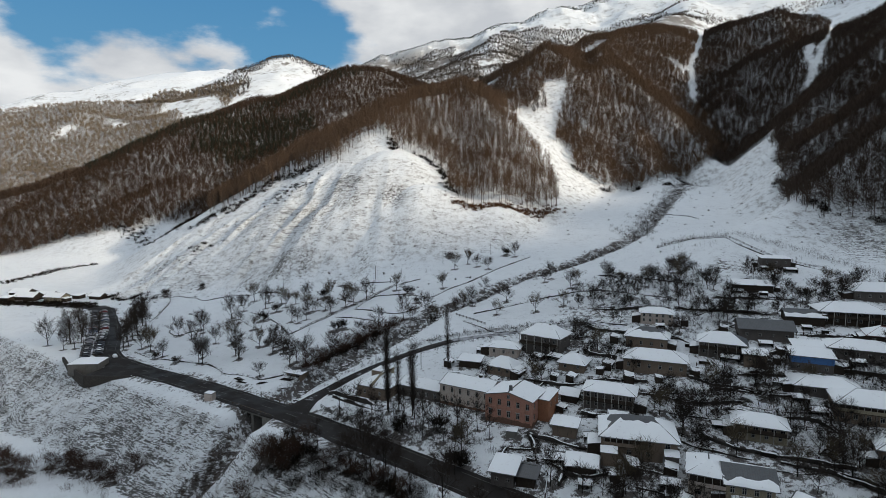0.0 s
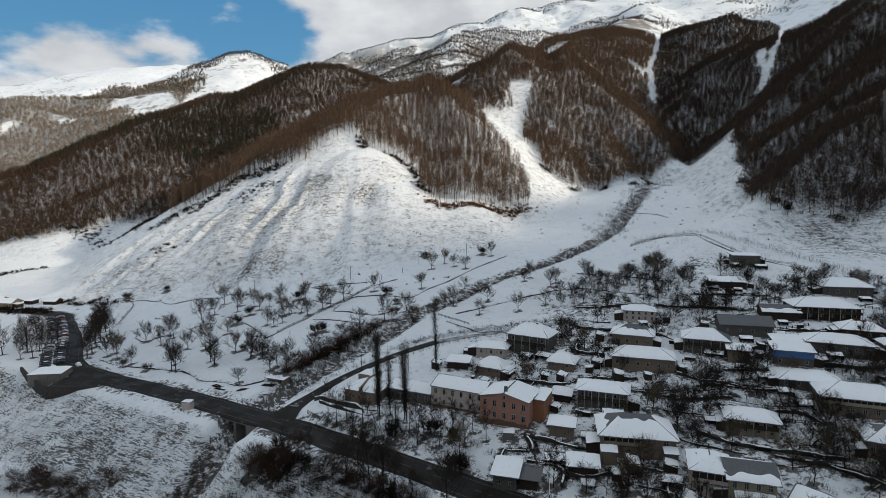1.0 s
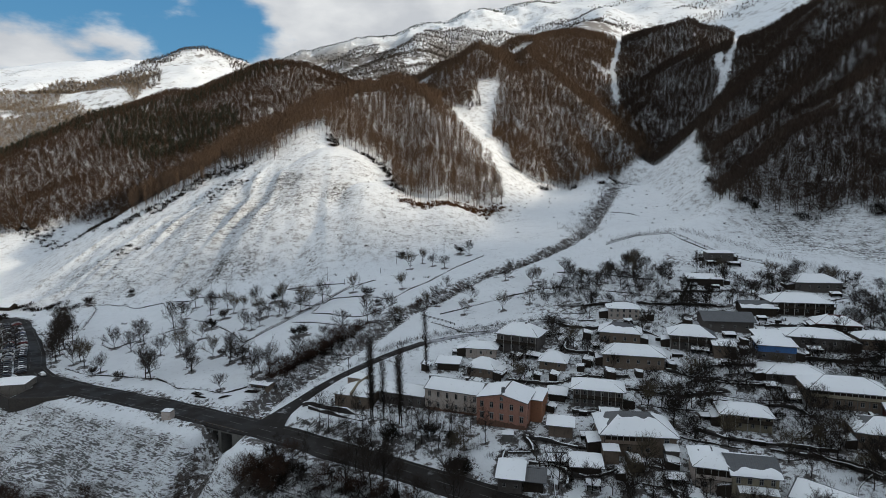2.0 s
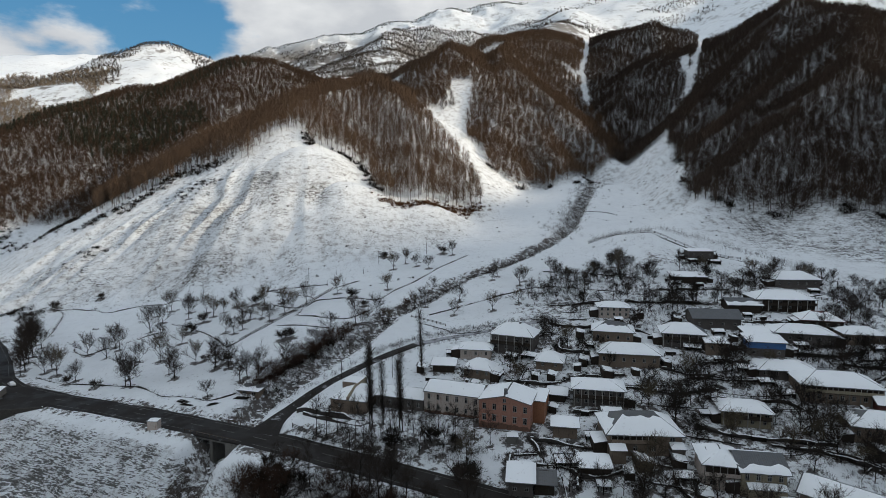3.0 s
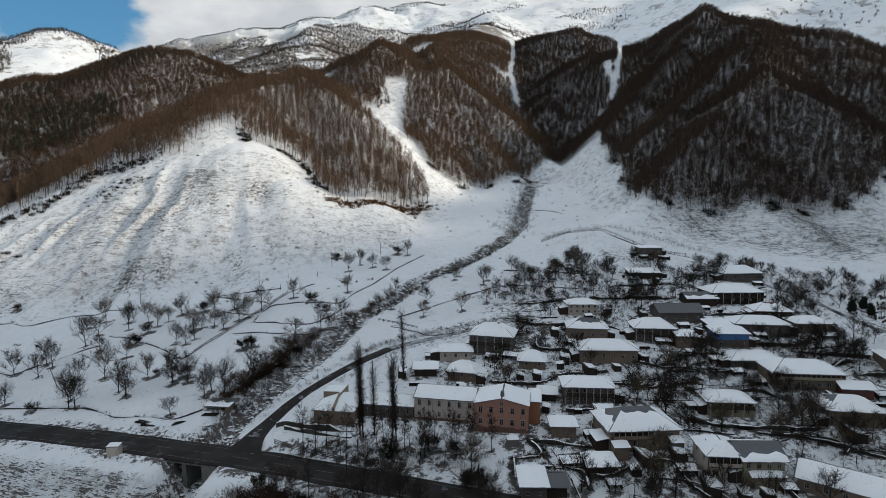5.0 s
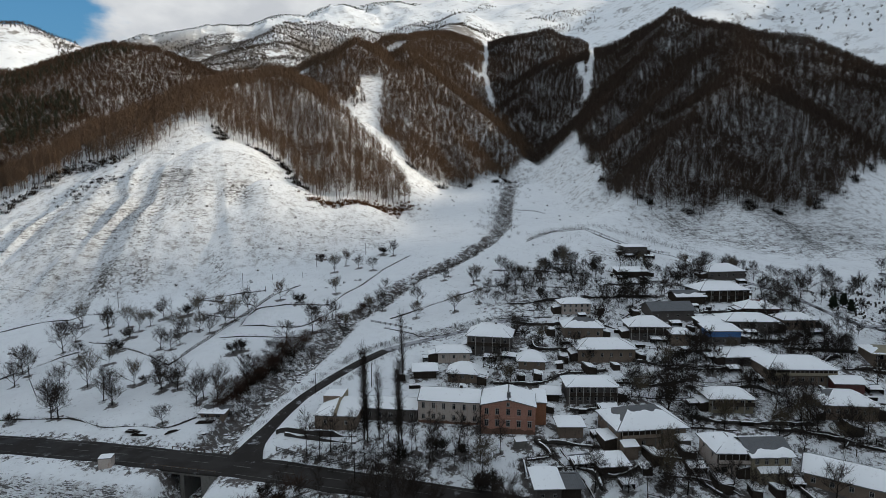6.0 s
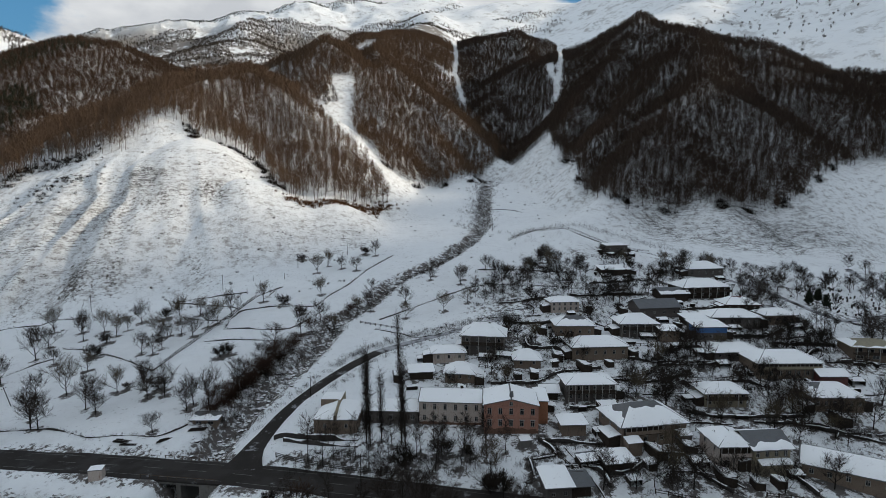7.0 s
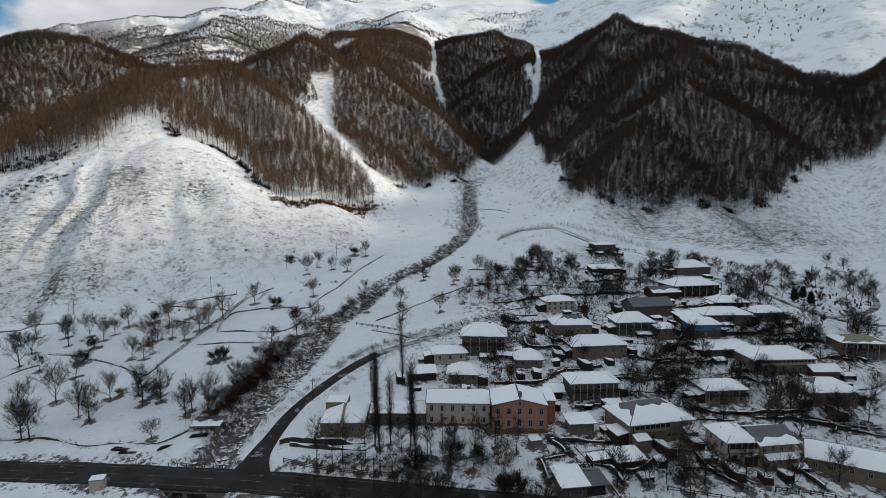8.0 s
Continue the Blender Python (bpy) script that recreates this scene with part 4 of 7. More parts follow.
def slab(bm, f, thick):
    top = [bm.verts.new(c) for c in dict.fromkeys(f)]
    low = [bm.verts.new((v.co.x, v.co.y, v.co.z - thick)) for v in top]
    bm.faces.new(top)
    bm.faces.new(low[::-1])
    n = len(top)
    for k in range(n):
        bm.faces.new([top[k], low[k], low[(k + 1) % n], top[(k + 1) % n]])


def snow_blanket(bm, f, depth, seed, bare=0.0, full=0.97):
    """Snow lying on a slope, thin and ragged at its edges; bare: share of the slope from the ridge that has slid clear."""
    a, b, c, d = (Vector(v) for v in f)
    nu, nv = max(4, int((b - a).length / 0.9)), max(3, int((d - a).length / 0.9))
    off = seed * 7.3
    rows = []
    for jv in range(nv + 1):
        row = []
        for iu in range(nu + 1):
            u, v = iu / nu, jv / nv
            low = 0.012 + 0.03 * float(noise.noise((u * 6 + off, 3.1, 0)))
            high = (full - bare) + 0.05 * bare ** 0.5 * 8 * float(noise.noise((u * 4 + off, 8.1, 0)))
            v = low + (max(high, low + 0.05) - low) * v
            s = 0.012 + 0.976 * u
            p = (a + (b - a) * s) * (1 - v) + (d + (c - d) * s) * v
            rim = min(iu, nu - iu, jv, nv - jv if bare else nv)
            lift = 0.02 if rim == 0 else depth * (0.75 if rim == 1 else 1) * (1 + 0.35 * float(noise.noise(p * 0.35 + Vector((off, 0, 0)))))
            row.append(bm.verts.new((p.x, p.y, p.z + lift)))
        rows.append(row)
    for jv in range(nv):
        for iu in range(nu):
            q = [rows[jv][iu], rows[jv][iu + 1], rows[jv + 1][iu + 1], rows[jv + 1][iu]]
            try:
                bm.faces.new(q)
            except ValueError:
                pass


HOUSE_SEED = [0]


def house(x, y, turn, w, d, h, roof="hip", rise=2.0, wall="grey", cover="tin", label="", name="house", front=(), side=(), over=0.85, snow=0.26, bare=(), chimney=None, porch=None, door=None, base=None, z=None, snowless=(), plinth=None):
    """A house whose front stands with its middle at x, y. front, side: rows of windows (sill, count, width, height). bare: the share of each slope clear of snow."""
    HOUSE_SEED[0] += 1
    seed = HOUSE_SEED[0]
    m = pose(x, y, 0, 0, 0, turn)
    if z is None:
        z = sum(ground(*(m @ Vector((a * w / 2, b * d, 0))).to_2d()) for a in (-1, 1) for b in (0, 0.5)) / 4
    m = pose(x, y, z, 0, 0, turn)
    ob = thing(name, m, label, "house" if name in ("house", "school") else name)

    def holes(rows, length):
        out = []
        for sill, n, ww, hh in rows:
            out += [(length * (k + 0.5) / n, sill, ww, hh) for k in range(n)]
        return out

    gable = rise if roof == "front_gable" else 0
    sides = (((-w / 2, 0), (w / 2, 0), front, gable), ((w / 2, 0), (w / 2, d), side, rise if roof == "gable" else 0), ((w / 2, d), (-w / 2, d), (), gable), ((-w / 2, d), (-w / 2, 0), side, rise if roof == "gable" else 0))
    bm = bmesh.new()
    panes = []
    for k, (p, q, rows, g) in enumerate(sides):
        length = (Vector(q) - Vector(p)).length
        hs = holes(rows, length)
        if k == 0 and door is not None:
            hs = [o for o in hs if abs(o[0] - door) > (o[2] + 1.1) / 2 or o[1] > 2.1] + [(door, 0.02, 1.1, 2.05)]
        hs = [o for o in hs if o[1] + o[3] < h - 0.05]
        wall_shell(bm, p, q, 0, h, hs, gable=g)
        a = math.atan2(q[1] - p[1], q[0] - p[0])
        for o in hs:
            c = Vector(p) + (Vector(q) - Vector(p)).normalized() * o[0]
            panes.append((Matrix.Translation((c.x, c.y, o[1])) @ Matrix.Rotation(a, 4, "Z") @ Matrix.Translation((0, 0.16, 0)), o[2], o[3], o[1] < 0.1))
    if roof == "shed":
        for p, q in (((-w / 2, 0), (-w / 2, d)), ((w / 2, 0), (w / 2, d))):
            bm.faces.new([bm.verts.new(v) for v in ((*p, h), (*q, h), (*q, h + rise))])
        bm.faces.new([bm.verts.new(v) for v in ((-w / 2, d, h), (w / 2, d, h), (w / 2, d, h + rise), (-w / 2, d, h + rise))])
    bmesh.ops.remove_doubles(bm, verts=bm.verts, dist=0.002)
    part("wall", bm, MAT[wall], ob)
    if plinth:
        part("plinth", solid((-w / 2 - 0.06, -0.06, -2.5, w / 2 + 0.06, d + 0.06, plinth)), MAT["concrete"], ob)
    for mm, ww, hh, is_door in panes:
        if is_door:
            dd = part("door", solid((-ww / 2, -0.03, 0, ww / 2, 0.03, hh)), MAT["dark"], ob, at=mm)
            part("handle", solid((ww / 2 - 0.2, -0.1, 1.0, ww / 2 - 0.08, -0.05, 1.04)), MAT["iron"], dd)
            continue
        f, g, s = window_data(ww, hh)
        win = part("window", f, None, ob, at=mm)
        part("pane", g, None, win)
        part("sill", s, None, win)
    faces = roof_faces(w, d, h, rise, over, roof)
    bm = bmesh.new()
    for f in faces:
        slab(bm, f, 0.16)
    bmesh.ops.remove_doubles(bm, verts=bm.verts, dist=0.002)
    part("roof", bm, MAT[cover], ob)
    if snow:
        bm = bmesh.new()
        for k, f in enumerate(faces):
            if k in snowless:
                continue
            snow_blanket(bm, f, snow, seed + k * 0.37, bare[k] if k < len(bare) else 0.0)
        bmesh.ops.remove_doubles(bm, verts=bm.verts, dist=0.12)
        me = mesh_from(bm, "roof_snow", MAT["snow"])
        me.polygons.foreach_set("use_smooth", np.ones(len(me.polygons), bool))
        part("roof_snow", me, None, ob, "settled white snow")
    if chimney:
        cx, cy, ct = chimney
        st = part("chimney", solid((cx - 0.35, cy - 0.35, h, cx + 0.35, cy + 0.35, h + ct), soft=0.03), MAT["grey"], ob)
        part("cap", solid((cx - 0.45, cy - 0.45, h + ct, cx + 0.45, cy + 0.45, h + ct + 0.12), soft=0.02), MAT["snow"], st)
    if name == "house" and w > 9:
        # a lean-to against one end, under its own snow
        e = 1 if seed % 2 else -1
        lw, ld, lh = 2.4 + 0.5 * (seed % 3), min(d * 0.6, 6.0), min(2.3, h - 0.8)
        x0, x1 = sorted((e * w / 2 + e * 0.02, e * (w / 2 + lw)))
        shed = part("lean_to", solid((x0, 0.6, -2.5, x1, 0.6 + ld, lh)), MAT["dark"], ob, "dark timber lean-to")
        bm = bmesh.new()
        hi, lo = lh + 0.7, lh + 0.05
        zs = (hi, lo) if e > 0 else (lo, hi)
        slab(bm, ((x0 - 0.1, 0.3, zs[0]), (x1 + 0.1, 0.3, zs[1]), (x1 + 0.1, 0.9 + ld, zs[1]), (x0 - 0.1, 0.9 + ld, zs[0])), 0.1)
        part("lean_to_roof", bm, MAT["tin"], shed)
        bm = bmesh.new()
        snow_blanket(bm, ((x0 - 0.1, 0.3, zs[0]), (x1 + 0.1, 0.3, zs[1]), (x1 + 0.1, 0.9 + ld, zs[1]), (x0 - 0.1, 0.9 + ld, zs[0])), 0.18, seed + 0.7)
        part("lean_to_snow", bm, MAT["snow"], shed, "settled white snow")
    if porch:
        # a gallery along the front: deck, posts and rail; depth, height, posts
        pd, ph, n = porch
        part("deck", solid((-w / 2, -pd, ph - 0.18, w / 2, -0.02, ph)), MAT["dark"], ob)
        for k in range(n):
            px = -w / 2 + 0.15 + (w - 0.3) * k / (n - 1)
            part("post", solid((px - 0.09, -pd + 0.02, -1.5, px + 0.09, -pd + 0.2, h - 0.05)), MAT["trim"], ob)
        part("rail", solid((-w / 2, -pd + 0.06, ph + 0.1, w / 2, -pd + 0.14, ph + 0.95)), MAT["dark"], ob)
    return ob

def gallery(ob, x0, x1, z0, z1, deep=1.1, rail="tan"):
    """An upper gallery on the front: deck, dark back panel, parapet, posts and mullions."""
    # dark back stands for glazing and for the shade in an open recess
    part("gallery_back", solid((x0, -0.06, z0, x1, -0.015, z1)), MAT["dark"], ob, "dark panel for gallery glazing and recess shade")
    part("deck", solid((x0, -deep, z0 - 0.16, x1, -0.02, z0), soft=0.02), MAT["dark"], ob)
    part("parapet", solid((x0, -deep, z0 + 0.004, x1, -deep + 0.1, z0 + 0.95)), MAT[rail], ob)
    n = max(3, int((x1 - x0) / 1.4))
    for k in range(n + 1):
        px = x0 + 0.06 + (x1 - x0 - 0.12) * k / n
        part("post", solid((px - 0.06, -deep + 0.02, z0 + 0.96, px + 0.06, -deep + 0.12, z1)), MAT["trim"], ob)
        if k % 2 == 0:
            part("pillar", solid((px - 0.1, -deep, -1.8, px + 0.1, -deep + 0.2, z0 - 0.16)), MAT["concrete"], ob)


def annex(ob, x0, x1, y0, y1, h, mat, seed):
    """A low lean-to against a house, its own roof falling away from the wall."""
    room = part("annex", solid((x0, y0, -2.2, x1, y1, h)), MAT[mat], ob, "low lean-to annex")
    f = ((x0 - 0.3, y0 - 0.4, h + 0.02), (x1 + 0.3, y0 - 0.4, h + 0.02), (x1 + 0.3, y1, h + 0.75), (x0 - 0.3, y1, h + 0.75))
    bm = bmesh.new()
    slab(bm, f, 0.1)
    part("annex_roof", bm, MAT["tin"], room)
    bm = bmesh.new()
    snow_blanket(bm, f, 0.2, seed)
    part("annex_snow", bm, MAT["snow"], room, "settled white snow")


# school row
school = house(19.1, 159.0, -29.5, 14.6, 12, 8.0, "front_gable", 1.7, "pink", label="two-storey salmon-pink school block with a snowy gable roof", name="school", front=((1.9, 5, 1.1, 1.8), (5.2, 5, 1.1, 1.8)), side=((1.9, 3, 1.1, 1.8), (5.2, 3, 1.1, 1.8)), over=0.4, plinth=1.0, z=4.3)
school_wing = house(6.6, 171.0, -30.5, 17.6, 11, 6.6, "gable", 1.9, "white", label="two-storey stained white school wing under a snow-covered roof", name="school", front=((1.0, 6, 0.95, 1.5), (4.1, 6, 0.95, 1.75)), side=((3.9, 2, 0.95, 1.7),), over=0.35, plinth=0.4, z=4.5)
house(-8.1, 179.2, -29, 15.4, 9, 3.9, "gable", 1.6, "grey", label="single-storey grey school wing under a snow-covered roof", name="school", front=((1.2, 5, 1.1, 1.5),), over=0.4, z=4.3)
hall = house(-23.6, 181.2, -27, 11.8, 14, 4.0, "hip", 2.2, "tan", label="low tan hall with a snowy hip roof and raised parapet", name="school", front=((1.4, 2, 0.9, 1.3),), over=0.3, z=3.7)
bm = bmesh.new()
rim = [[bm.verts.new((px, py, pz)) for py, pz in ((-0.1, 3.6), (-0.1, 4.9), (6.2, 7.0), (13.6, 7.0), (13.6, 3.6))] for px in (-0.35, 0.35)]
bm.faces.new(rim[0])
bm.faces.new(rim[1][::-1])
for k in range(5):
    bm.faces.new([rim[0][(k + 1) % 5], rim[0][k], rim[1][k], rim[1][(k + 1) % 5]])
# cream over the tan hall: warm sunlight put into the parapet's colour
part("parapet", bm, MAT["cream"], hall, "plastered parapet wall, toned pale as sunlit")
part("parapet_snow", solid((-0.3, 6.3, 7.0, 0.3, 13.5, 7.14), soft=0.03), MAT["snow"], hall, "thin white snow")
part("flat_roof_box", solid((-5.9, 8.5, 3.0, -0.5, 14.2, 6.3), soft=0.03), MAT["tan"], hall, "flat-roofed rear block")
part("box_snow", solid((-5.8, 8.6, 6.3, -0.6, 14.1, 6.5), soft=0.05), MAT["snow"], hall, "white snow")
part("pilaster", solid((-0.45, -0.25, -2, 0.45, 0.0, 4.9), soft=0.04), MAT["tan"], hall)
house(29.2, 159.0, -29.5, 3.4, 9, 7.4, "shed", 0.6, "ochre", label="narrow ochre stair block built against the school", name="school", side=((4.9, 2, 1.0, 1.6),), over=0.35, z=4.3)
attic = window_data(0.9, 1.1)
win = part("window", attic[0], None, school, "small attic window", at=Matrix.Translation((0, -0.03, 7.75)))
part("pane", attic[1], None, win)
part("sill", attic[2], None, win)
part("string_course", solid((-7.38, -0.14, 4.45, 7.38, -0.01, 4.68), soft=0.02), MAT["pink"], school)
part("cornice", solid((-7.38, -0.16, 7.62, -0.6, -0.01, 7.8), (0.6, -0.16, 7.62, 7.38, -0.01, 7.8)), MAT["pink"], school)
for k in range(5):
    cx = 14.6 * (k + 0.5) / 5 - 7.3
    part("window_hood", solid((cx - 0.75, -0.2, 3.74, cx + 0.75, -0.01, 3.92), soft=0.03), MAT["trim"], school, "pale plaster window hood")
part("pilaster", solid((-7.36, -0.12, 0.9, -6.9, -0.01, 7.6)), MAT["pink"], school)
part("pilaster", solid((6.9, -0.12, 0.9, 7.36, -0.01, 7.6)), MAT["pink"], school)
bm = bmesh.new()
bmesh.ops.create_cone(bm, cap_ends=True, segments=14, radius1=0.62, radius2=0.5, depth=2.0, matrix=Matrix.Translation((0.1, 1.4, 10.2)))
part("roof_cowl", bm, MAT["tin"], school, "grey sheet metal cowl")
stack = part("chimney", solid((2.6, 5.2, 7.6, 3.4, 6.0, 9.5), soft=0.03), MAT["dark"], school_wing, "sooty brick chimney")
part("cap", solid((2.5, 5.1, 9.5, 3.5, 6.1, 9.62)), MAT["snow"], stack)


def lost_plaster(ob, w, d, low, high, mat, label):
    """A ragged band of bare masonry where the plaster has fallen, proud of the wall by a finger."""
    bm = bmesh.new()
    for p, q in (((-w / 2, -0.075), (w / 2, -0.075)), ((w / 2 + 0.075, 0), (w / 2 + 0.075, d)), ((-w / 2 - 0.075, d), (-w / 2 - 0.075, 0))):
        n = int((Vector(q) - Vector(p)).length / 0.35)
        prev = None
        for k in range(n + 1):
            c = Vector(p).lerp(Vector(q), k / n)
            top = low + (high - low) * (0.5 + 0.5 * float(wave(np.array([k * 0.35 + d]), np.array([w]), 1.3, 61)[0])) + 0.18 * float(wave(np.array([k * 0.35]), np.array([d]), 0.5, 62)[0])
            row = [bm.verts.new((c.x, c.y, -1.5)), bm.verts.new((c.x, c.y, top))]
            if prev:
                bm.faces.new([prev[0], row[0], row[1], prev[1]])
            prev = row
    part("bare_masonry", bm, mat, ob, label)


lost_plaster(school, 14.6, 12, 1.0, 1.7, MAT["brickwork"], "bare brown masonry where plaster has fallen")
lost_plaster(school_wing, 17.6, 11, 0.4, 1.1, MAT["brickwork"], "damp dark masonry along the foot")
# houses up the fan
house(35.7, 203.4, -34, 15.2, 11, 6.6, "hip", 3.2, "grey", label="two-storey grey house with a snowy hip roof and dark gallery", front=((0.9, 4, 1.1, 1.4), (3.9, 4, 1.1, 1.4)), side=((3.9, 3, 1.0, 1.4),), porch=(1.6, 3.2, 6), chimney=(2, 5, 3.6))
house(19.4, 189.8, -32, 9.4, 8, 3.2, "hip", 2.3, "tan", label="small square tan house with a snowy pyramid roof", front=((1.0, 3, 0.9, 1.3),), side=((1.0, 2, 0.9, 1.3),))
house(22.4, 203.6, -20, 11, 8, 3.4, "hip", 1.4, "white", label="low white house under a thick snow roof", front=((1.0, 3, 0.9, 1.3),))
house(9.4, 197.4, -18, 7.4, 5, 2.4, "shed", 0.8, "dark", label="dark timber shed with a snowy lean-to roof", name="shed")
house(43.8, 187.4, -28, 8.7, 8, 3.0, "hip", 2.3, "tan", label="small tan house with a snowy pyramid roof", front=((0.9, 2, 0.9, 1.3),), side=((0.9, 2, 0.9, 1.3),))
house(49.2, 162.0, -23, 14.4, 9, 5.4, "hip", 1.6, "grey", label="two-storey grey house with a pillared front and snow roof", front=((0.7, 6, 0.9, 1.4), (3.2, 6, 0.9, 1.4)), side=((3.2, 2, 0.9, 1.4),), porch=(1.5, 2.7, 8))
house(70.2, 181.9, -21, 19.7, 10, 4.6, "hip", 2.2, "tan", label="long tan house under a broad snow roof", front=((1.4, 6, 1.0, 1.4),), side=((1.4, 2, 1.0, 1.4),))
house(73.8, 199.9, -26, 14.2, 10, 4.6, "hip", 2.4, "tan", label="tan house with a patched snowy hip roof", front=((1.3, 4, 1.0, 1.4),), bare=(0.35, 0, 0.5, 0), chimney=(3, 5, 3.2))
house(85.4, 221.0, -19, 12.1, 8, 4.4, "hip", 1.4, "white", label="pale two-storey house with rows of windows and snow roof", front=((0.6, 5, 0.9, 1.2), (2.6, 5, 0.9, 1.3)))
house(103.4, 181.6, -25, 6.6, 6, 4.4, "shed", 0.6, "tan", label="small square tan outbuilding with a snowy flat roof", name="outbuilding", front=((2.2, 2, 0.8, 1.0),))
house(96.6, 190.4, -25, 14.7, 10, 5.0, "hip", 2.6, "grey", label="grey farmhouse with an open gallery and snow roof", front=((0.7, 4, 1.0, 1.3), (3.0, 4, 1.0, 1.3)), porch=(1.8, 2.7, 6), snowless=(2,))
house(118.0, 200.9, -17, 17.5, 10, 4.4, "gable", 2.4, "grey", label="long grey barn with a bare dark sheet roof", name="barn", front=((1.4, 4, 1.0, 1.0),), snow=0)
house(156.2, 209.5, -17, 23.0, 13, 5.0, "hip", 2.6, "dark", label="large dark farmhouse under a wide snow roof", front=((0.8, 6, 1.1, 1.4), (2.9, 6, 1.1, 1.4)), porch=(2.0, 2.6, 7))
house(139.4, 212.4, -17, 13.0, 8, 3.4, "gable", 2.0, "dark", label="dark timber barn with thin patchy snow", name="barn", bare=(0.5, 0.2))
house(183.8, 232.8, -14, 20.0, 12, 4.0, "hip", 2.8, "grey", label="long grey house at the head of the village, snow roof", front=((1.0, 5, 1.1, 1.4),))
house(165.6, 277.5, -15, 12.6, 8, 4.6, "shed", 0.5, "grey", label="square grey concrete house standing alone on the upper fields", front=((2.0, 3, 1.0, 1.2),))
house(139.0, 248.8, -20, 15.2, 8, 2.8, "shed", 1.2, "dark", label="low dark byre with a snow-covered lean-to roof", name="byre")
house(139.2, 181.6, -26, 19.5, 11, 4.0, "hip", 2.0, "grey", label="long grey house with a broad white roof", front=((1.3, 6, 1.0, 1.3),))
house(156.5, 191.6, -27, 14, 10, 3.6, "hip", 2.4, "dark", cover="red", label="dark house with a dull red roof half covered in snow", front=((1.0, 4, 1.0, 1.3),), snowless=(2,), bare=(0.1, 0.3))
blue_house = house(119.2, 176.8, -24, 11.6, 8, 4.9, "shed", 0.8, "grey", label="grey house with bright blue sheet cladding and a snow roof", front=((0.6, 3, 1.0, 1.2),))
part("cladding", solid((-5.85, -0.07, 2.5, 5.85, -0.02, 4.75), (-5.87, -0.02, 2.5, -5.81, 6.0, 4.75), (5.81, -0.02, 2.5, 5.87, 6.0, 4.75)), MAT["blue"], blue_house, "bright blue ribbed sheets")
house(125.8, 187.4, -20, 10.1, 7, 2.8, "shed", 0.8, "dark", label="low dark shed under a smooth snow roof", name="shed")
house(159.9, 177.0, -22, 12.7, 9, 4.0, "hip", 1.8, "tan", label="tan house with a snow roof near the upper lane", front=((1.2, 4, 1.0, 1.3),))
house(114.0, 161.5, -20, 17, 10, 3.0, "hip", 1.8, "grey", label="low grey house under a wide rumpled snow roof", front=((0.9, 5, 1.0, 1.2),))
glazed_house = house(118.5, 146.2, -25, 21.0, 12, 5.2, "hip", 2.6, "tan", label="large tan house with a glazed gallery and snow roof", front=((0.7, 7, 1.1, 1.5), (3.0, 9, 1.6, 1.5)), bare=(0.0, 0, 0.15, 0))
gallery(glazed_house, -10.2, 10.2, 2.9, 5.0, 0.8, "cream")
house(83.6, 142.8, -24, 12.5, 8, 4.4, "hip", 1.8, "cream", label="cream house with an upper gallery and an extended snow roof", front=((0.6, 4, 0.9, 1.2), (2.6, 6, 1.2, 1.2)), porch=(1.4, 2.4, 5))
house(112.2, 127.3, -28, 14.5, 11, 4.4, "hip", 2.4, "tan", label="tan house with a tall snowy hip roof", front=((1.4, 6, 1.0, 1.4),), side=((1.4, 3, 1.0, 1.4),), bare=(0, 0, 0, 0.45))
broad_house = house(50.0, 138.0, -15, 18.5, 13, 5.6, "hip", 3.4, "tan", label="broad tan house with a half-cleared sheet metal hip roof", front=((0.7, 4, 1.1, 1.3), (3.2, 4, 1.3, 1.4)), side=((3.2, 3, 1.1, 1.4),), bare=(0.2, 0.3, 0.1, 0.55), over=0.9)
gallery(broad_house, -8.6, 2.2, 3.0, 5.45, 0.85)
annex(broad_house, -9.2, -5.4, -3.4, -0.9, 2.3, "tan", 3.1)
annex(broad_house, 6.2, 9.4, -2.4, -0.02, 2.6, "grey", 4.7)
left_half = house(60.3, 121.9, -24, 8.2, 10, 6.2, "hip", 1.9, "white", label="two-storey off-white half of a double house, snow roof", front=((0.8, 2, 1.4, 1.4), (3.6, 3, 1.6, 1.5)), side=((3.6, 2, 1.0, 1.4),))
gallery(left_half, -4.0, 4.0, 3.3, 5.9, 0.8, "white")
right_half = house(67.6, 117.6, -20, 9.6, 10, 6.0, "gable", 2.3, "cream", label="cream two-storey half house, ribbed roof half clear of snow", front=((0.8, 3, 1.0, 1.4), (3.5, 4, 1.0, 1.5)), bare=(0.62, 0.1))
annex(right_half, -3.6, 4.4, -1.6, -0.02, 2.35, "cream", 5.9)
house(79.5, 104.5, -58, 22, 9, 4.0, "gable", 2.4, "tan", label="long tan house with a steep snow roof", front=((1.2, 6, 1.0, 1.4),))
house(33.5, 150.1, -22, 6.4, 5, 3.2, "shed", 0.5, "tan", label="small tan outbuilding with a snowy roof in the school yard", name="outbuilding")
house(14.4, 131.3, -20, 5.6, 7, 3.6, "shed", 1.0, "grey", label="grey shed with a tilted snow roof by the road", name="shed", front=((1.2, 2, 0.9, 1.0),))
house(19.9, 130.6, -20, 4.6, 5, 2.6, "shed", 0.6, "dark", label="dark lean-to with a bare sheet roof", name="shed", snow=0)
house(38.8, 168.4, -28, 5, 5, 2.6, "gable", 1.2, "dark", label="dark timber shed with a snow roof beside the school", name="shed")
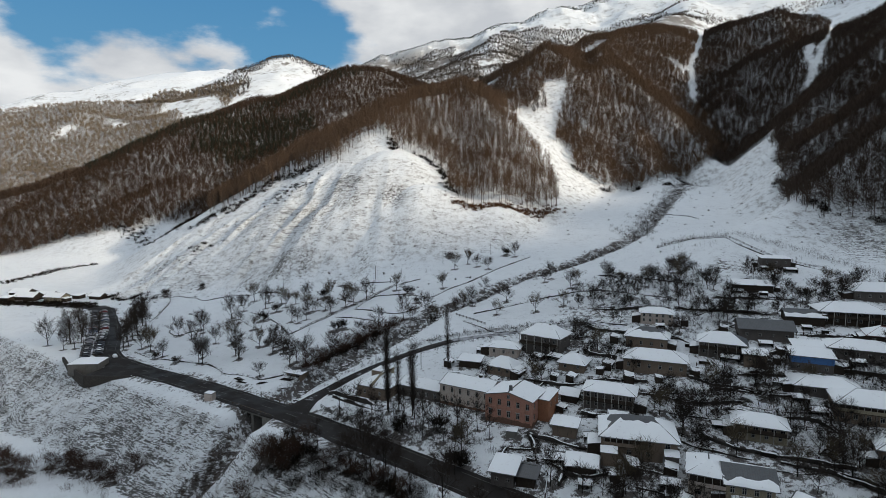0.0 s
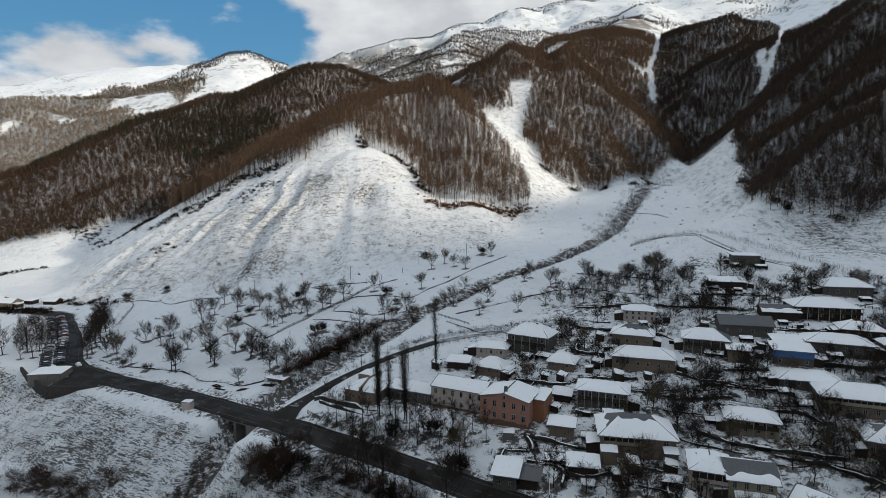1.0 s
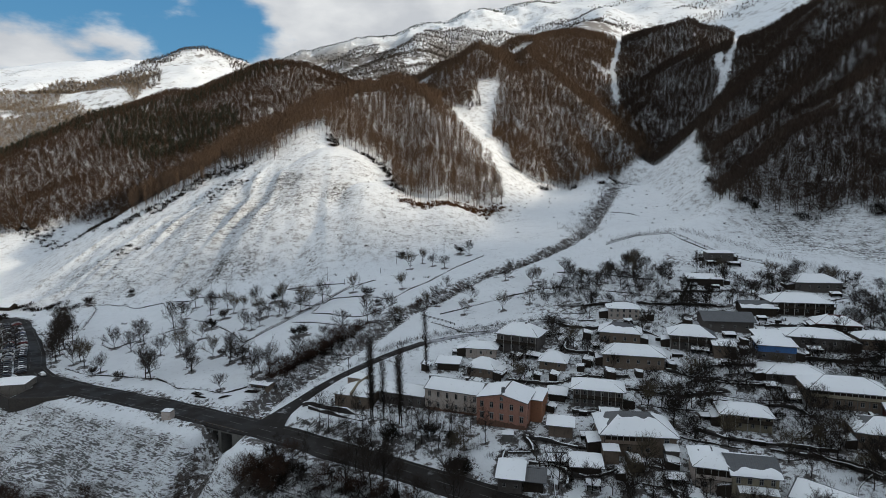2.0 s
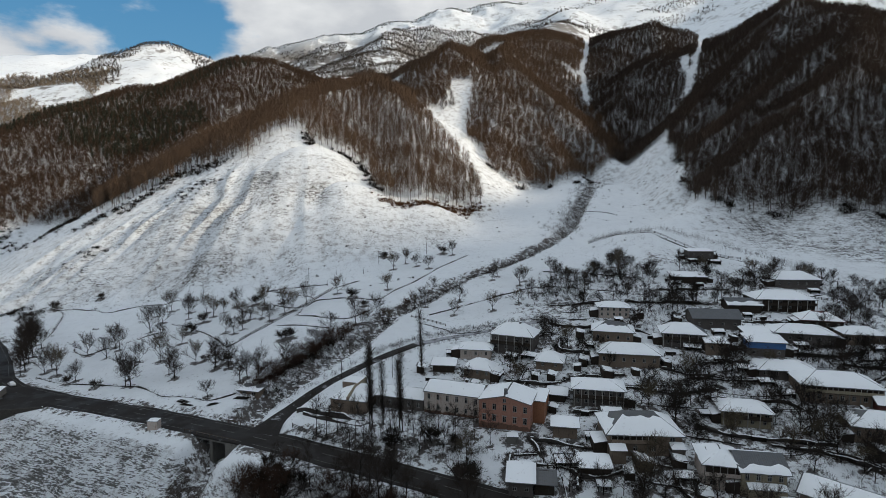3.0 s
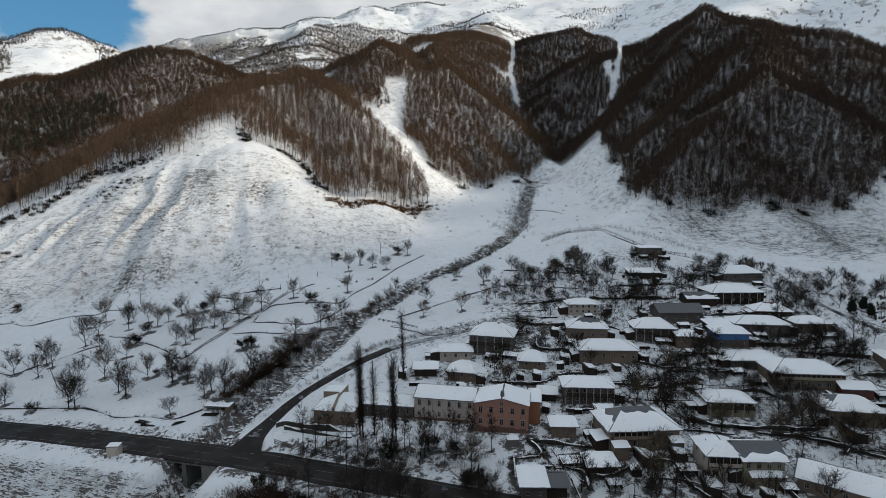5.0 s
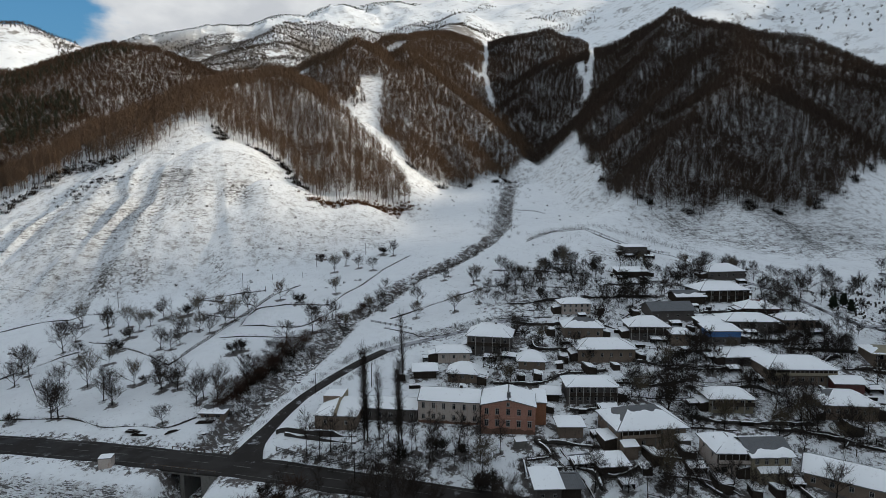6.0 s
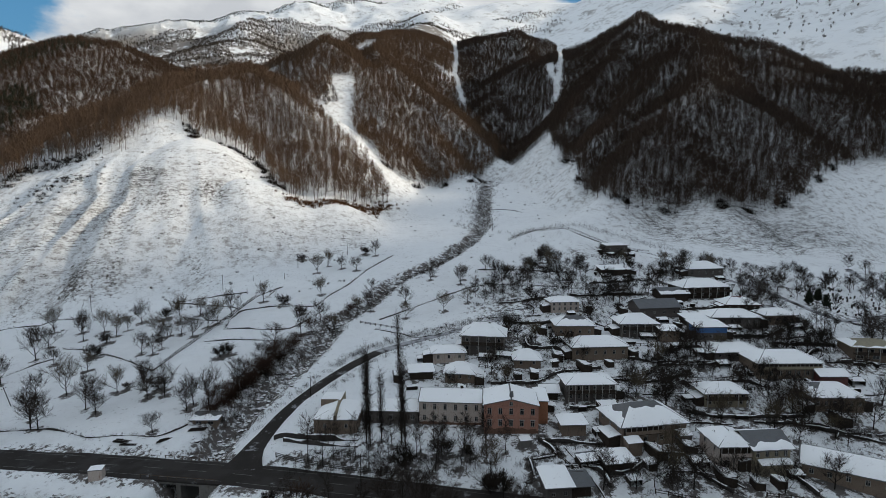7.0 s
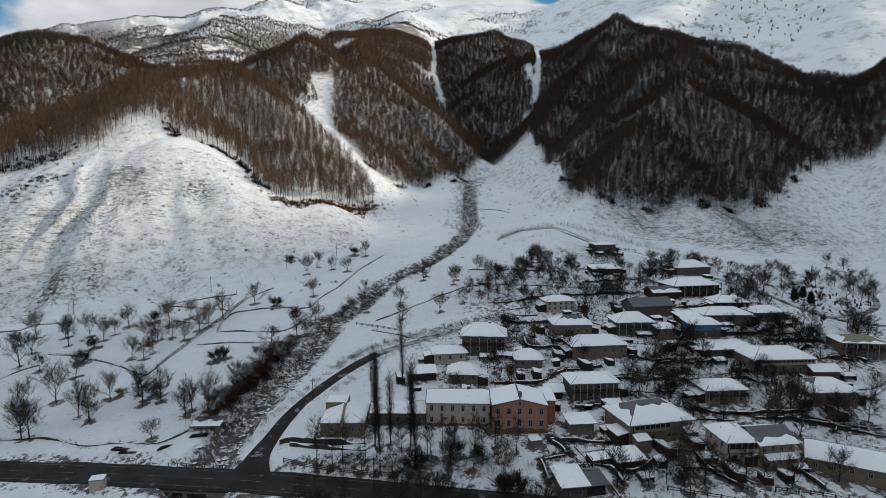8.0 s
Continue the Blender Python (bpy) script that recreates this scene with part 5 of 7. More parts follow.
house(34.4, 133.6, -16, 7.0, 5, 2.2, "shed", 0.8, "dark", label="low tumbledown shed half buried in snow", name="shed")
house(160.0, 142.0, -36, 15, 11, 5.2, "hip", 1.6, "tan", cover="dun", label="unfinished tan house with open columned galleries and bare roof", front=((0.6, 3, 2.2, 1.7), (2.9, 4, 2.4, 1.8)), porch=(2.4, 2.7, 5), snow=0.1, bare=(0.75, 0.6, 0.8, 0.4), over=1.0)
house(128.0, 137.7, -26, 8.9, 6, 3.2, "gable", 1.2, "red", label="reddish timber cabin with a snow roof", name="cabin")
house(19.2, 151.7, -14, 3.0, 2.0, 2.0, "shed", 0.3, "concrete", label="small concrete kiosk with snow on top", name="kiosk", over=0.15)
house(-81.1, 188.0, -15, 3.1, 2.2, 2.6, "shed", 0.15, "white", label="white metal utility cabin beside the bridge", name="cabin", over=0.1, snow=0.12)
house(-55.7, 204.2, -25, 6.8, 4.5, 2.0, "shed", 0.4, "tan", label="low roadside shed with a rusty snow-dusted roof", name="shed", front=((0.4, 2, 1.6, 1.2),), bare=(0.4,))

# ---- trees and shrubs ----
def tube(V, F, a, b, ra, rb, sides=3):
    d = (b - a).normalized()
    u = d.orthogonal().normalized()
    w = d.cross(u)
    o = len(V)
    for c, r in ((a, ra), (b, rb)):
        for k in range(sides):
            t = 2 * math.pi * k / sides
            V.append(c + (u * math.cos(t) + w * math.sin(t)) * r)
    for k in range(sides):
        q = (k + 1) % sides
        F.append((o + k, o + q, o + sides + q, o + sides + k))


def branch_out(rnd, V, F, TV, TF, a, way, length, radius, level, twigs, broad, droop):
    """A limb that bends, forks and ends in fine twigs."""
    p, d, segs = a.copy(), way.normalized(), 3 if level == 0 else 2
    for s in range(segs):
        q = p + d * (length / segs)
        r0, r1 = radius * (1 - 0.7 * s / segs), radius * (1 - 0.7 * (s + 1) / segs)
        if level < 2:
            tube(V, F, p, q, max(r0, 0.018), max(r1, 0.015))
        else:
            k = d.orthogonal().normalized() * broad * 1.3
            o = len(TV)
            TV += [p + k, p - k, q + d * length * 0.3]
            TF.append((o, o + 1, o + 2))
        if level < 2 and (s > 0 or level > 0):
            for _ in range(2 if level else 3):
                side = Vector((rnd.uniform(-1, 1), rnd.uniform(-1, 1), rnd.uniform(-0.2, 0.7))).normalized()
                branch_out(rnd, V, F, TV, TF, p.lerp(q, rnd.random()), d * 0.75 + side, length * rnd.uniform(0.45, 0.7), r1 * 0.55, level + 1, twigs, broad, droop)
        if level >= 1:
            for _ in range(twigs):
                side = Vector((rnd.uniform(-1, 1), rnd.uniform(-1, 1), rnd.uniform(-0.5, 0.9))).normalized()
                e = p.lerp(q, rnd.random())
                t = e + (d * 0.9 + side) * length * rnd.uniform(0.35, 0.7)
                t.z -= droop * rnd.random()
                k = side.cross(d).normalized() * broad
                o = len(TV)
                TV += [e + k, e - k, t]
                TF.append((o, o + 1, o + 2))
        p = q
        d = (d + Vector((rnd.uniform(-0.3, 0.3), rnd.uniform(-0.3, 0.3), 0.12))).normalized()


def tree_shape(seed, tall, limbs, spread, twigs, broad, bole=0.2, droop=0.0, radius=0.13, narrow=False):
    rnd = random.Random(seed)
    V, F, TV, TF = [], [], [], []
    top = Vector((rnd.uniform(-0.3, 0.3), rnd.uniform(-0.3, 0.3), tall * (0.9 if narrow else 0.7)))
    steps = 5
    for s in range(steps):
        a, b = top * (s / steps), top * ((s + 1) / steps)
        if s == 0:
            a = Vector((0, 0, -0.6))
        tube(V, F, a, b, radius * (1 - 0.8 * s / steps), radius * (1 - 0.8 * (s + 1) / steps), 5)
    for k in range(limbs):
        f = bole + (1 - bole) * (k + rnd.random()) / limbs
        ang = k * 2.4 + rnd.uniform(-0.5, 0.5)
        out = Vector((math.cos(ang), math.sin(ang), 2.6 if narrow else rnd.uniform(0.15, 0.75) + 0.9 * f))
        branch_out(rnd, V, F, TV, TF, top * f, out, spread * rnd.uniform(0.75, 1.15) * (1.0 if narrow else 1.15 - 0.5 * f), radius * 0.5 * (1.1 - 0.7 * f), 1 if narrow else 0, twigs, broad, droop)
    return mesh_of("trunk", [tuple(v) for v in V], F, [MAT["tree_bark"]], smooth=True), (TV, TF)


def make_tree(name, seed, twig_mat, label, category, group, **shape):
    trunk, (TV, TF) = tree_shape(seed, **shape)
    ob = thing(name, pose(0, 0, 0), label, category, group)
    part("trunk", trunk, None, ob)
    part("crown", mesh_of("crown", [tuple(v) for v in TV], TF, [MAT[twig_mat]]), None, ob)
    return ob


def plant(kinds, spots, rnd, lo=0.8, hi=1.2, sink=0.1):
    for k, (px, py) in enumerate(spots):
        s = rnd.uniform(lo, hi)
        src = kinds[rnd.randrange(len(kinds))]
        m = pose(px, py, ground(px, py) - sink, rnd.uniform(-4, 4), rnd.uniform(-4, 4), rnd.uniform(0, 360)) @ Matrix.Diagonal((s * 0.9, s * 0.9, s * rnd.uniform(0.95, 1.3), 1))
        if "placed" not in src:
            src["placed"] = 1
            src.matrix_basis = m
            continue
        c = copy_thing(src, pose(0, 0, 0))
        c.matrix_basis = m


def grove(name, label, kinds, spots, rnd, lo=0.8, hi=1.2):
    """Many small bare trees past counting, joined as one stand."""
    V, F, I, top = [], [], [], 0
    for px, py in spots:
        src = kinds[rnd.randrange(len(kinds))]
        s = rnd.uniform(lo, hi)
        m = np.array(pose(px, py, ground(px, py) - 0.1, rnd.uniform(-4, 4), rnd.uniform(-4, 4), rnd.uniform(0, 360)) @ Matrix.Diagonal((s * 0.9, s * 0.9, s * rnd.uniform(0.95, 1.3), 1)))
        for k, child in enumerate(src.children):
            me = child.data
            v = np.empty(len(me.vertices) * 3, np.float32)
            me.vertices.foreach_get("co", v)
            me.calc_loop_triangles()
            f = np.empty(len(me.loop_triangles) * 3, np.int32)
            me.loop_triangles.foreach_get("vertices", f)
            V.append(v.reshape(-1, 3) @ m[:3, :3].T + m[:3, 3])
            F.append(f.reshape(-1, 3) + top)
            I.append(np.full(len(f) // 3, k, np.int32))
            top += len(V[-1])
    me = tri_mesh(name, np.concatenate(V), np.concatenate(F), [MAT["tree_bark"], MAT["twig"]], np.concatenate(I))
    return tagged(new(name, me), label, "trees", kind="stuff")


rnd = random.Random(11)
FIELD = "bare trees in the fields"
field_kinds = [make_tree("tree", 20 + k, ("twig", "pale_twig", "twig", "twig")[k % 4], ("bare spreading fruit tree standing in snow", "pale bare tree with fine upright twigs in snow", "small bare dark tree standing in snow")[k % 3], "tree", FIELD,
                         tall=4.4 + 0.6 * (k % 4), limbs=8 + k % 3, spread=2.7 + 0.3 * (k % 3), twigs=3, broad=0.015) for k in range(6)]
big_kinds = [make_tree("tree", 40 + k, "twig", "tall bare dark tree with a dense twiggy crown", "tree", FIELD, tall=7.5 + k, limbs=11, spread=3.9, twigs=3, broad=0.019, radius=0.2) for k in range(3)]
yard_kinds = [make_tree("tree", 50 + k, "twig", "tall slender bare tree in the school yard", "tree", "bare trees in the school yard", tall=10.5 + k, limbs=8, spread=3.0, twigs=3, broad=0.016, bole=0.3, radius=0.15) for k in range(3)]
poplar_kinds = [make_tree("poplar", 60 + k, "twig", "very tall narrow leafless poplar before the school", "tree", "poplars by the school", tall=23 + 1.5 * k, limbs=64, spread=2.9, twigs=5, broad=0.018, bole=0.10, radius=0.24, narrow=True) for k in range(2)]
bush_kinds = [make_tree("bush", 70 + k, ("shrub_twig", "shrub_twig", "twig")[k], "dense dark leafless bush in the snow", "bush", "bushes", tall=1.2, limbs=13, spread=1.9, twigs=3, broad=0.016, bole=0.05, radius=0.05) for k in range(3)]

plant(field_kinds, [(-129, 269), (-122, 239), (-104, 252), (-95, 248), (-85, 228), (-80, 240), (-71, 229), (-91, 265), (-103, 279), (-114, 314), (-109, 321), (-98, 311), (-89, 306), (-80, 301), (-75, 307), (-68, 281), (-65, 283), (-60, 282), (-56, 276), (-74, 270), (-70, 267), (-67, 271), (-50, 283), (-46, 285), (-69, 206), (-138, 252), (-132, 248), (-29, 247), (-35, 234), (-137, 256)], rnd, 1.15, 1.7)
plant(big_kinds, [(-101, 227), (-119, 261), (-120, 274), (-117, 270), (-60, 215), (-71, 231), (-85, 229)], rnd, 1.0, 1.25)
plant(field_kinds, [(7, 330), (15, 338), (20, 329), (26, 321), (44, 342), (0, 293), (52, 284), (62, 271), (24, 247), (41, 246), (54, 249), (14, 262), (10, 268), (21, 283), (-8, 261), (-4, 256), (56, 288), (66, 276), (30, 262), (-25, 300), (-60, 296), (-52, 300), (-84, 296), (-108, 300)], rnd, 1.1, 1.6)
plant(bush_kinds, [(-48, 248), (-45, 249), (-87, 289), (-65, 304), (-18, 289), (-13, 275), (39, 347), (-67, 233), (-77, 241), (-182, 364), (-112, 230), (-90, 277), (-158, 365), (4, 353), (-124, 237), (-45, 151), (-40, 151), (-45, 158), (-42, 155), (-13, 130), (5, 140), (3, 143), (2, 141), (-36, 148), (-12, 158), (-2, 158), (4, 156)], rnd, 1.0, 2.0)
plant(yard_kinds, [(-30, 170), (-20, 163), (-18, 160), (-12, 159), (-8, 161), (-2, 159), (4, 158), (4, 154), (-4, 156), (-12, 168), (-27, 171), (10, 157), (-33, 173), (1, 163), (-38, 150), (-34, 147), (-28, 146), (-20, 141), (-15, 137), (-43, 154), (-24, 165), (-22, 168), (-15, 163), (-6, 163), (-1, 166), (7, 151), (0, 152), (-6, 154), (13, 152)], rnd, 0.75, 1.05)
plant(big_kinds, [(229, 182), (222, 173), (232, 174), (243, 186), (294, 216), (245, 178), (268, 200), (262, 190), (288, 222)], rnd, 0.9, 1.3)
plant(field_kinds, [(195, 240), (203, 214), (208, 208), (62.8, 157.7), (71, 157), (79, 157), (66, 149), (76, 151), (97, 162), (94, 147), (94, 129), (96, 126), (105, 124), (111, 122), (97, 135), (113, 168), (97, 170), (33, 127), (42, 125), (56, 118), (58, 115), (48, 131), (45, 121), (26, 130), (75, 107), (63, 111)], rnd, 1.1, 1.6)
thuja = [make_tree("conifer", 90 + k, "conifer", "small dark evergreen beside the graveyard", "tree", "evergreens by the graveyard", tall=6.5 + k, limbs=40, spread=1.6, twigs=8, broad=0.07, bole=0.06, radius=0.12) for k in range(2)]
plant(thuja, [(196, 188), (204.8, 189.6), (201, 183)], rnd, 0.9, 1.1)
plant(poplar_kinds, [(-17, 170.8), (-13.8, 171), (-8.7, 166.6), (-17.6, 172.5), (2, 198), (-9.4, 168)], rnd, 0.85, 1.0)
pale = make_tree("tree", 81, "pale_twig", "pale frosted tree with a rounded crown beside the road", "tree", "", tall=10, limbs=14, spread=3.8, twigs=4, broad=0.018, bole=0.2)
pale.matrix_basis = pose(5, 146, ground(5, 146))

# plots and gardens between the houses
HOMES = [(o.matrix_basis.translation.x, o.matrix_basis.translation.y) for o in bpy.data.objects if o.parent is None and o.get("category") in ("house", "barn", "byre", "shed", "outbuilding", "cabin", "kiosk")]


def clear_of_homes(px, py, far):
    """Homes reach back from their fronts, so keep clear of the ground behind each front too."""
    for hx, hy in HOMES:
        for back in (0, 5, 10):
            if math.hypot(px - hx - back * 0.42, py - hy - back * 0.9) < far:
                return False
    for line, w in ((ROAD, 8), (LANE, 4)):
        if along(np.array([px]), np.array([py]), line)[0][0] < w:
            return False
    return True


GARDENS = [(26, 186), (46, 200), (60, 215), (60, 190), (90, 212), (88, 170), (75, 165), (68, 150), (95, 155), (100, 170), (92, 145), (72, 130), (40, 125), (30, 142), (100, 140), (96, 120), (128, 165), (140, 165), (150, 165), (142, 152), (110, 218), (120, 225), (100, 232), (130, 230), (150, 228), (165, 240), (110, 250), (125, 262), (150, 262), (180, 250), (200, 240), (170, 190), (186, 205), (66, 250), (78, 258), (90, 242), (100, 262), (112, 270), (88, 275), (118, 284)]
spots = []
for gx0, gy0 in GARDENS:
    for _ in range(7):
        px, py = gx0 + rnd.gauss(0, 6.5), gy0 + rnd.gauss(0, 5.5)
        if clear_of_homes(px, py, 6.5):
            spots.append((px, py))
rnd.shuffle(spots)
plant(field_kinds, spots[:70], rnd, 0.9, 1.5)
grove("orchard", "bare dark fruit trees crowding the village gardens", field_kinds[:4], spots[70:], rnd, 0.8, 1.4)


def thicket(name, label, spots, tall, stems, broad, mat):
    """Undergrowth of many fine upright stems, past counting."""
    P = np.array(spots)
    n = len(P)
    gz = land(P[:, 0], P[:, 1]) - 0.1
    r = np.random.default_rng(5)
    a = r.uniform(0, 2 * np.pi, (n, stems))
    lean = r.uniform(0.1, 1.0, (n, stems)) * tall * 0.8
    hh = tall * r.uniform(0.5, 1.2, (n, stems)) * r.uniform(0.6, 1.3, (n, 1))
    foot = np.stack([P[:, 0:1] + r.normal(0, 0.35 * tall, (n, stems)), P[:, 1:2] + r.normal(0, 0.35 * tall, (n, stems)), np.repeat(gz[:, None], stems, 1)], 2)
    end = foot + np.stack([np.cos(a) * lean, np.sin(a) * lean, hh], 2)
    side = np.stack([-np.sin(a), np.cos(a), 0 * a], 2) * broad
    mid = foot + (end - foot) * 0.45 + np.stack([0 * a, 0 * a, hh * 0.12], 2)
    v = np.concatenate([np.stack([mid + side, mid - side, end], 2).reshape(-1, 3), np.stack([foot, mid - side, mid + side], 2).reshape(-1, 3)])
    return tagged(new(name, tri_mesh(name, v, np.arange(len(v)).reshape(-1, 3), [mat])), label, "undergrowth", kind="stuff")


def strew(line, every, off, n=1):
    out = []
    for p in resample([(a[0], a[1], 0) for a in line], every):
        for _ in range(n):
            out.append((p.x + rnd.gauss(0, off), p.y + rnd.gauss(0, off)))
    return out


# brush along the creek, thicker on its lower course
thicket("creek_brush", "dark brown brush along the creek banks", strew([(-50, 204), (-40, 216), (-27, 230), (-12, 246), (-2, 256)], 2.2, 3.0, 2) + strew([(-46, 216), (-36, 226), (-24, 240)], 1.0, 2.0, 3), 2.2, 50, 0.024, MAT["shrub_twig"])
thicket("creek_brush", "grey leafless brush along the upper creek", strew([(10, 264), (30, 285), (60, 303), (105, 338)], 1.6, 2.4, 2), 2.0, 36, 0.028, MAT["twig"])
thicket("creek_brush", "dark leafless brush in the upper ravine", strew([(118, 352), (126, 372), (142, 396), (160, 424), (178, 452), (200, 486), (232, 540), (262, 575)], 1.3, 6.0, 3), 2.6, 13, 0.04, MAT["twig"])
thicket("creek_brush", "dark thorn and brush along the lane's upper course", strew([(p[0] - 2, p[1] + 4) for p in LANE[4:]], 0.9, 1.0, 2) + strew([(p[0] + 2, p[1] - 4.5) for p in LANE[3:]], 1.2, 1.0, 1) + strew([(-46, 192), (-36, 203), (-24, 213), (-12, 222)], 1.4, 0.9, 1), 1.5, 24, 0.022, MAT["shrub_twig"])
hedge = []
for gx0, gy0 in GARDENS:
    for _ in range(42):
        px, py = gx0 + rnd.gauss(0, 8), gy0 + rnd.gauss(0, 6)
        if clear_of_homes(px, py, 5.0):
            hedge.append((px, py))
thicket("garden_brush", "dark leafless shrubs and vines in the gardens", hedge, 1.5, 34, 0.022, MAT["shrub_twig"])
thicket("yard_brush", "dark leafless brush in the school yard and by the road", strew([(-34, 172), (-20, 164), (-8, 158), (4, 152), (8, 146)], 1.0, 3.0, 2) + strew([(-48, 156), (-40, 150), (-30, 146), (-18, 138), (-6, 130)], 1.0, 2.6, 3), 2.0, 44, 0.022, MAT["shrub_twig"])
thicket("hedge", "row of thin bare saplings along the upper pasture fence", strew([(128, 330), (150, 338), (164, 322), (172, 309), (193, 296), (203, 277), (206, 255)], 1.1, 0.9, 2) + [(px + rnd.gauss(0, 4), py + rnd.gauss(0, 4)) for px, py in ((134, 318), (146, 310), (120, 290), (180, 282)) for _ in range(7)], 3.4, 6, 0.032, MAT["twig"])
# bracken and thorn at the foot of the woods
thicket("wood_edge", "rusty bracken and thorn at the foot of the wood", strew([(8, 414), (20, 412), (43, 417), (70, 430), (90, 440)], 1.0, 4.0, 3), 2.0, 22, 0.12, MAT["dead_leaf"])
thicket("wood_edge", "dark thorn scrub along the wood's lower edge", strew([(-213, 482), (-178, 484), (-150, 512), (-120, 500), (-108, 496)], 1.6, 4.5, 3) + strew([(-46, 512), (-43, 496)], 1.0, 2.0, 2) + strew([(-20, 494), (-8, 483), (4, 464), (7, 440)], 1.4, 3.2, 2) + strew([(-470, 636), (-394, 660), (-300, 596), (-232, 528)], 2.5, 5, 3), 2.6, 20, 0.14, MAT["shrub_twig"])
thicket("wood_edge", "dark thorn bushes standing in clumps under the great wood", [(px + rnd.gauss(0, 2.6), py + rnd.gauss(0, 2.2)) for px, py in ((221, 338), (226, 334), (252, 322), (284, 303), (288, 306), (306, 299), (342, 298), (346, 300), (372, 303), (398, 308), (432, 316), (236, 398), (262, 436), (280, 470), (158, 548), (186, 545), (214, 538), (134, 566), (243, 575)) for _ in range(15)], 3.0, 26, 0.09, MAT["shrub_twig"])
scrub = []
for _ in range(260):
    px, py = rnd.uniform(-210, 330), rnd.uniform(300, 520)
    if not any(inside(np.array([px]), np.array([py]), w)[0] for w in WOODS):
        scrub.append((px, py))
thicket("hill_scrub", "small dark thorn bushes dotted over the snow slopes", scrub, 1.1, 30, 0.06, MAT["shrub_twig"])
willow_kinds = [make_tree("willow_bush", 84 + k, "willow_twig", "large reddish brown willow bush on the river bank", "bush", "willow bushes on the bank", tall=3.4, limbs=13, spread=3.4, twigs=3, broad=0.013, bole=0.04, radius=0.07) for k in range(2)]
plant(willow_kinds, [(-134, 167), (-133, 171), (-145, 178), (-138, 172), (-142, 174), (-123, 174), (-117, 172), (-112, 171), (-103, 166), (-123, 178), (-119, 176), (-108, 169), (-97, 170), (-43, 151), (-39, 154), (-41, 148), (-150, 180), (-128, 176)], rnd, 0.9, 1.3)
plant(big_kinds, [(-180, 266), (-186, 272), (-183, 280), (-176, 268), (-190, 290), (-148, 259), (-151, 268), (-153, 276), (-158, 285), (-161, 296), (-166, 305), (-172, 316), (-147, 253), (-156, 290), (-188, 262)], rnd, 1.15, 1.5)
plant(big_kinds, [(-171, 262), (-172, 257), (-174, 274), (-153, 266), (-167, 300), (-155, 275), (-176, 255), (-178, 285), (-176, 319), (-162, 290), (-22, 147), (-15, 140), (-12, 135)], rnd, 0.9, 1.25)
thicket("wood_edge", "dark thorn scrub dotting the foot of the far wood", [(px + rnd.gauss(0, 9), py + rnd.gauss(0, 7)) for px, py in ((-458, 669), (-419, 646), (-405, 644), (-334, 633), (-259, 521), (-185, 424), (-358, 654)) for _ in range(14)], 2.2, 26, 0.12, MAT["shrub_twig"])
thicket("wood_edge", "dark bramble patch on the knoll's shoulder", [(px + rnd.gauss(0, 7), py + rnd.gauss(0, 7)) for px, py in ((-145, 516), (-123, 471), (-114, 466), (-130, 468), (-137, 464)) for _ in range(16)], 1.8, 26, 0.08, MAT["shrub_twig"])
thicket("hedge", "dark hedge along a raised field bank", strew([(-354, 445), (-355, 484), (-366, 529), (-349, 562)], 1.5, 3.0, 2) + strew([(-300, 362), (-262, 358), (-222, 350)], 1.5, 2.0, 2), 1.8, 26, 0.08, MAT["shrub_twig"])

plant(big_kinds, [(98, 132), (104, 122), (112, 118), (120, 114), (128, 124), (134, 119), (150, 127), (157, 131), (140, 137), (172, 150), (182, 151), (190, 160), (-24, 140), (-18, 136), (-8, 130), (0, 124), (8, 119), (16, 113)], rnd, 0.9, 1.3)
plant(willow_kinds, [(-51, 150), (-48, 152), (-46, 148), (-44, 146), (-30, 142), (-25, 139), (-22, 137), (-50, 154), (-16, 133), (-10, 128), (-54, 143), (-57, 139)], rnd, 0.8, 1.2)
thicket("verge_brush", "dark leafless brush below the road's edge", strew([(-52, 152), (-42, 146), (-30, 140), (-16, 131), (0, 120), (20, 107)], 0.7, 2.4, 4), 1.9, 44, 0.02, MAT["shrub_twig"])
thicket("verge_brush", "reddish brown bank brush above the river", [(px + rnd.gauss(0, 5), py + rnd.gauss(0, 4)) for px, py in ((-134, 168), (-124, 175), (-112, 171), (-103, 167), (-145, 178)) for _ in range(26)], 2.4, 40, 0.02, MAT["willow_twig"])
thicket("farm_brush", "dark hedges and scrap heaps along the farm row", strew([(-330, 372), (-300, 366), (-262, 363), (-225, 358)], 1.4, 2.2, 3) + strew([(-240, 384), (-225, 378), (-205, 372), (-190, 360)], 1.4, 3.0, 3), 2.0, 30, 0.06, MAT["shrub_twig"])
plant(willow_kinds, [(-53, 213), (-50, 216), (-47, 219), (-45, 222), (-42, 225), (-39, 229), (-36, 233), (-33, 237), (-30, 240), (-48, 214), (-41, 221), (-35, 228), (-22, 247), (-14, 252), (-6, 259), (6, 266)], rnd, 0.8, 1.25)
thicket("creek_brush", "reddish brown brush crowding the creek bank", strew([(-55, 207), (-48, 216), (-38, 228), (-28, 241), (-20, 250)], 0.9, 2.2, 4), 2.6, 40, 0.022, MAT["willow_twig"])
plant(big_kinds, [(-102, 233), (-99, 226), (-88, 233), (-72, 236), (-66, 228), (-58, 218), (-54, 215), (-110, 288), (-45, 222), (-18, 252), (-96, 300), (-40, 290)], rnd, 1.0, 1.3)
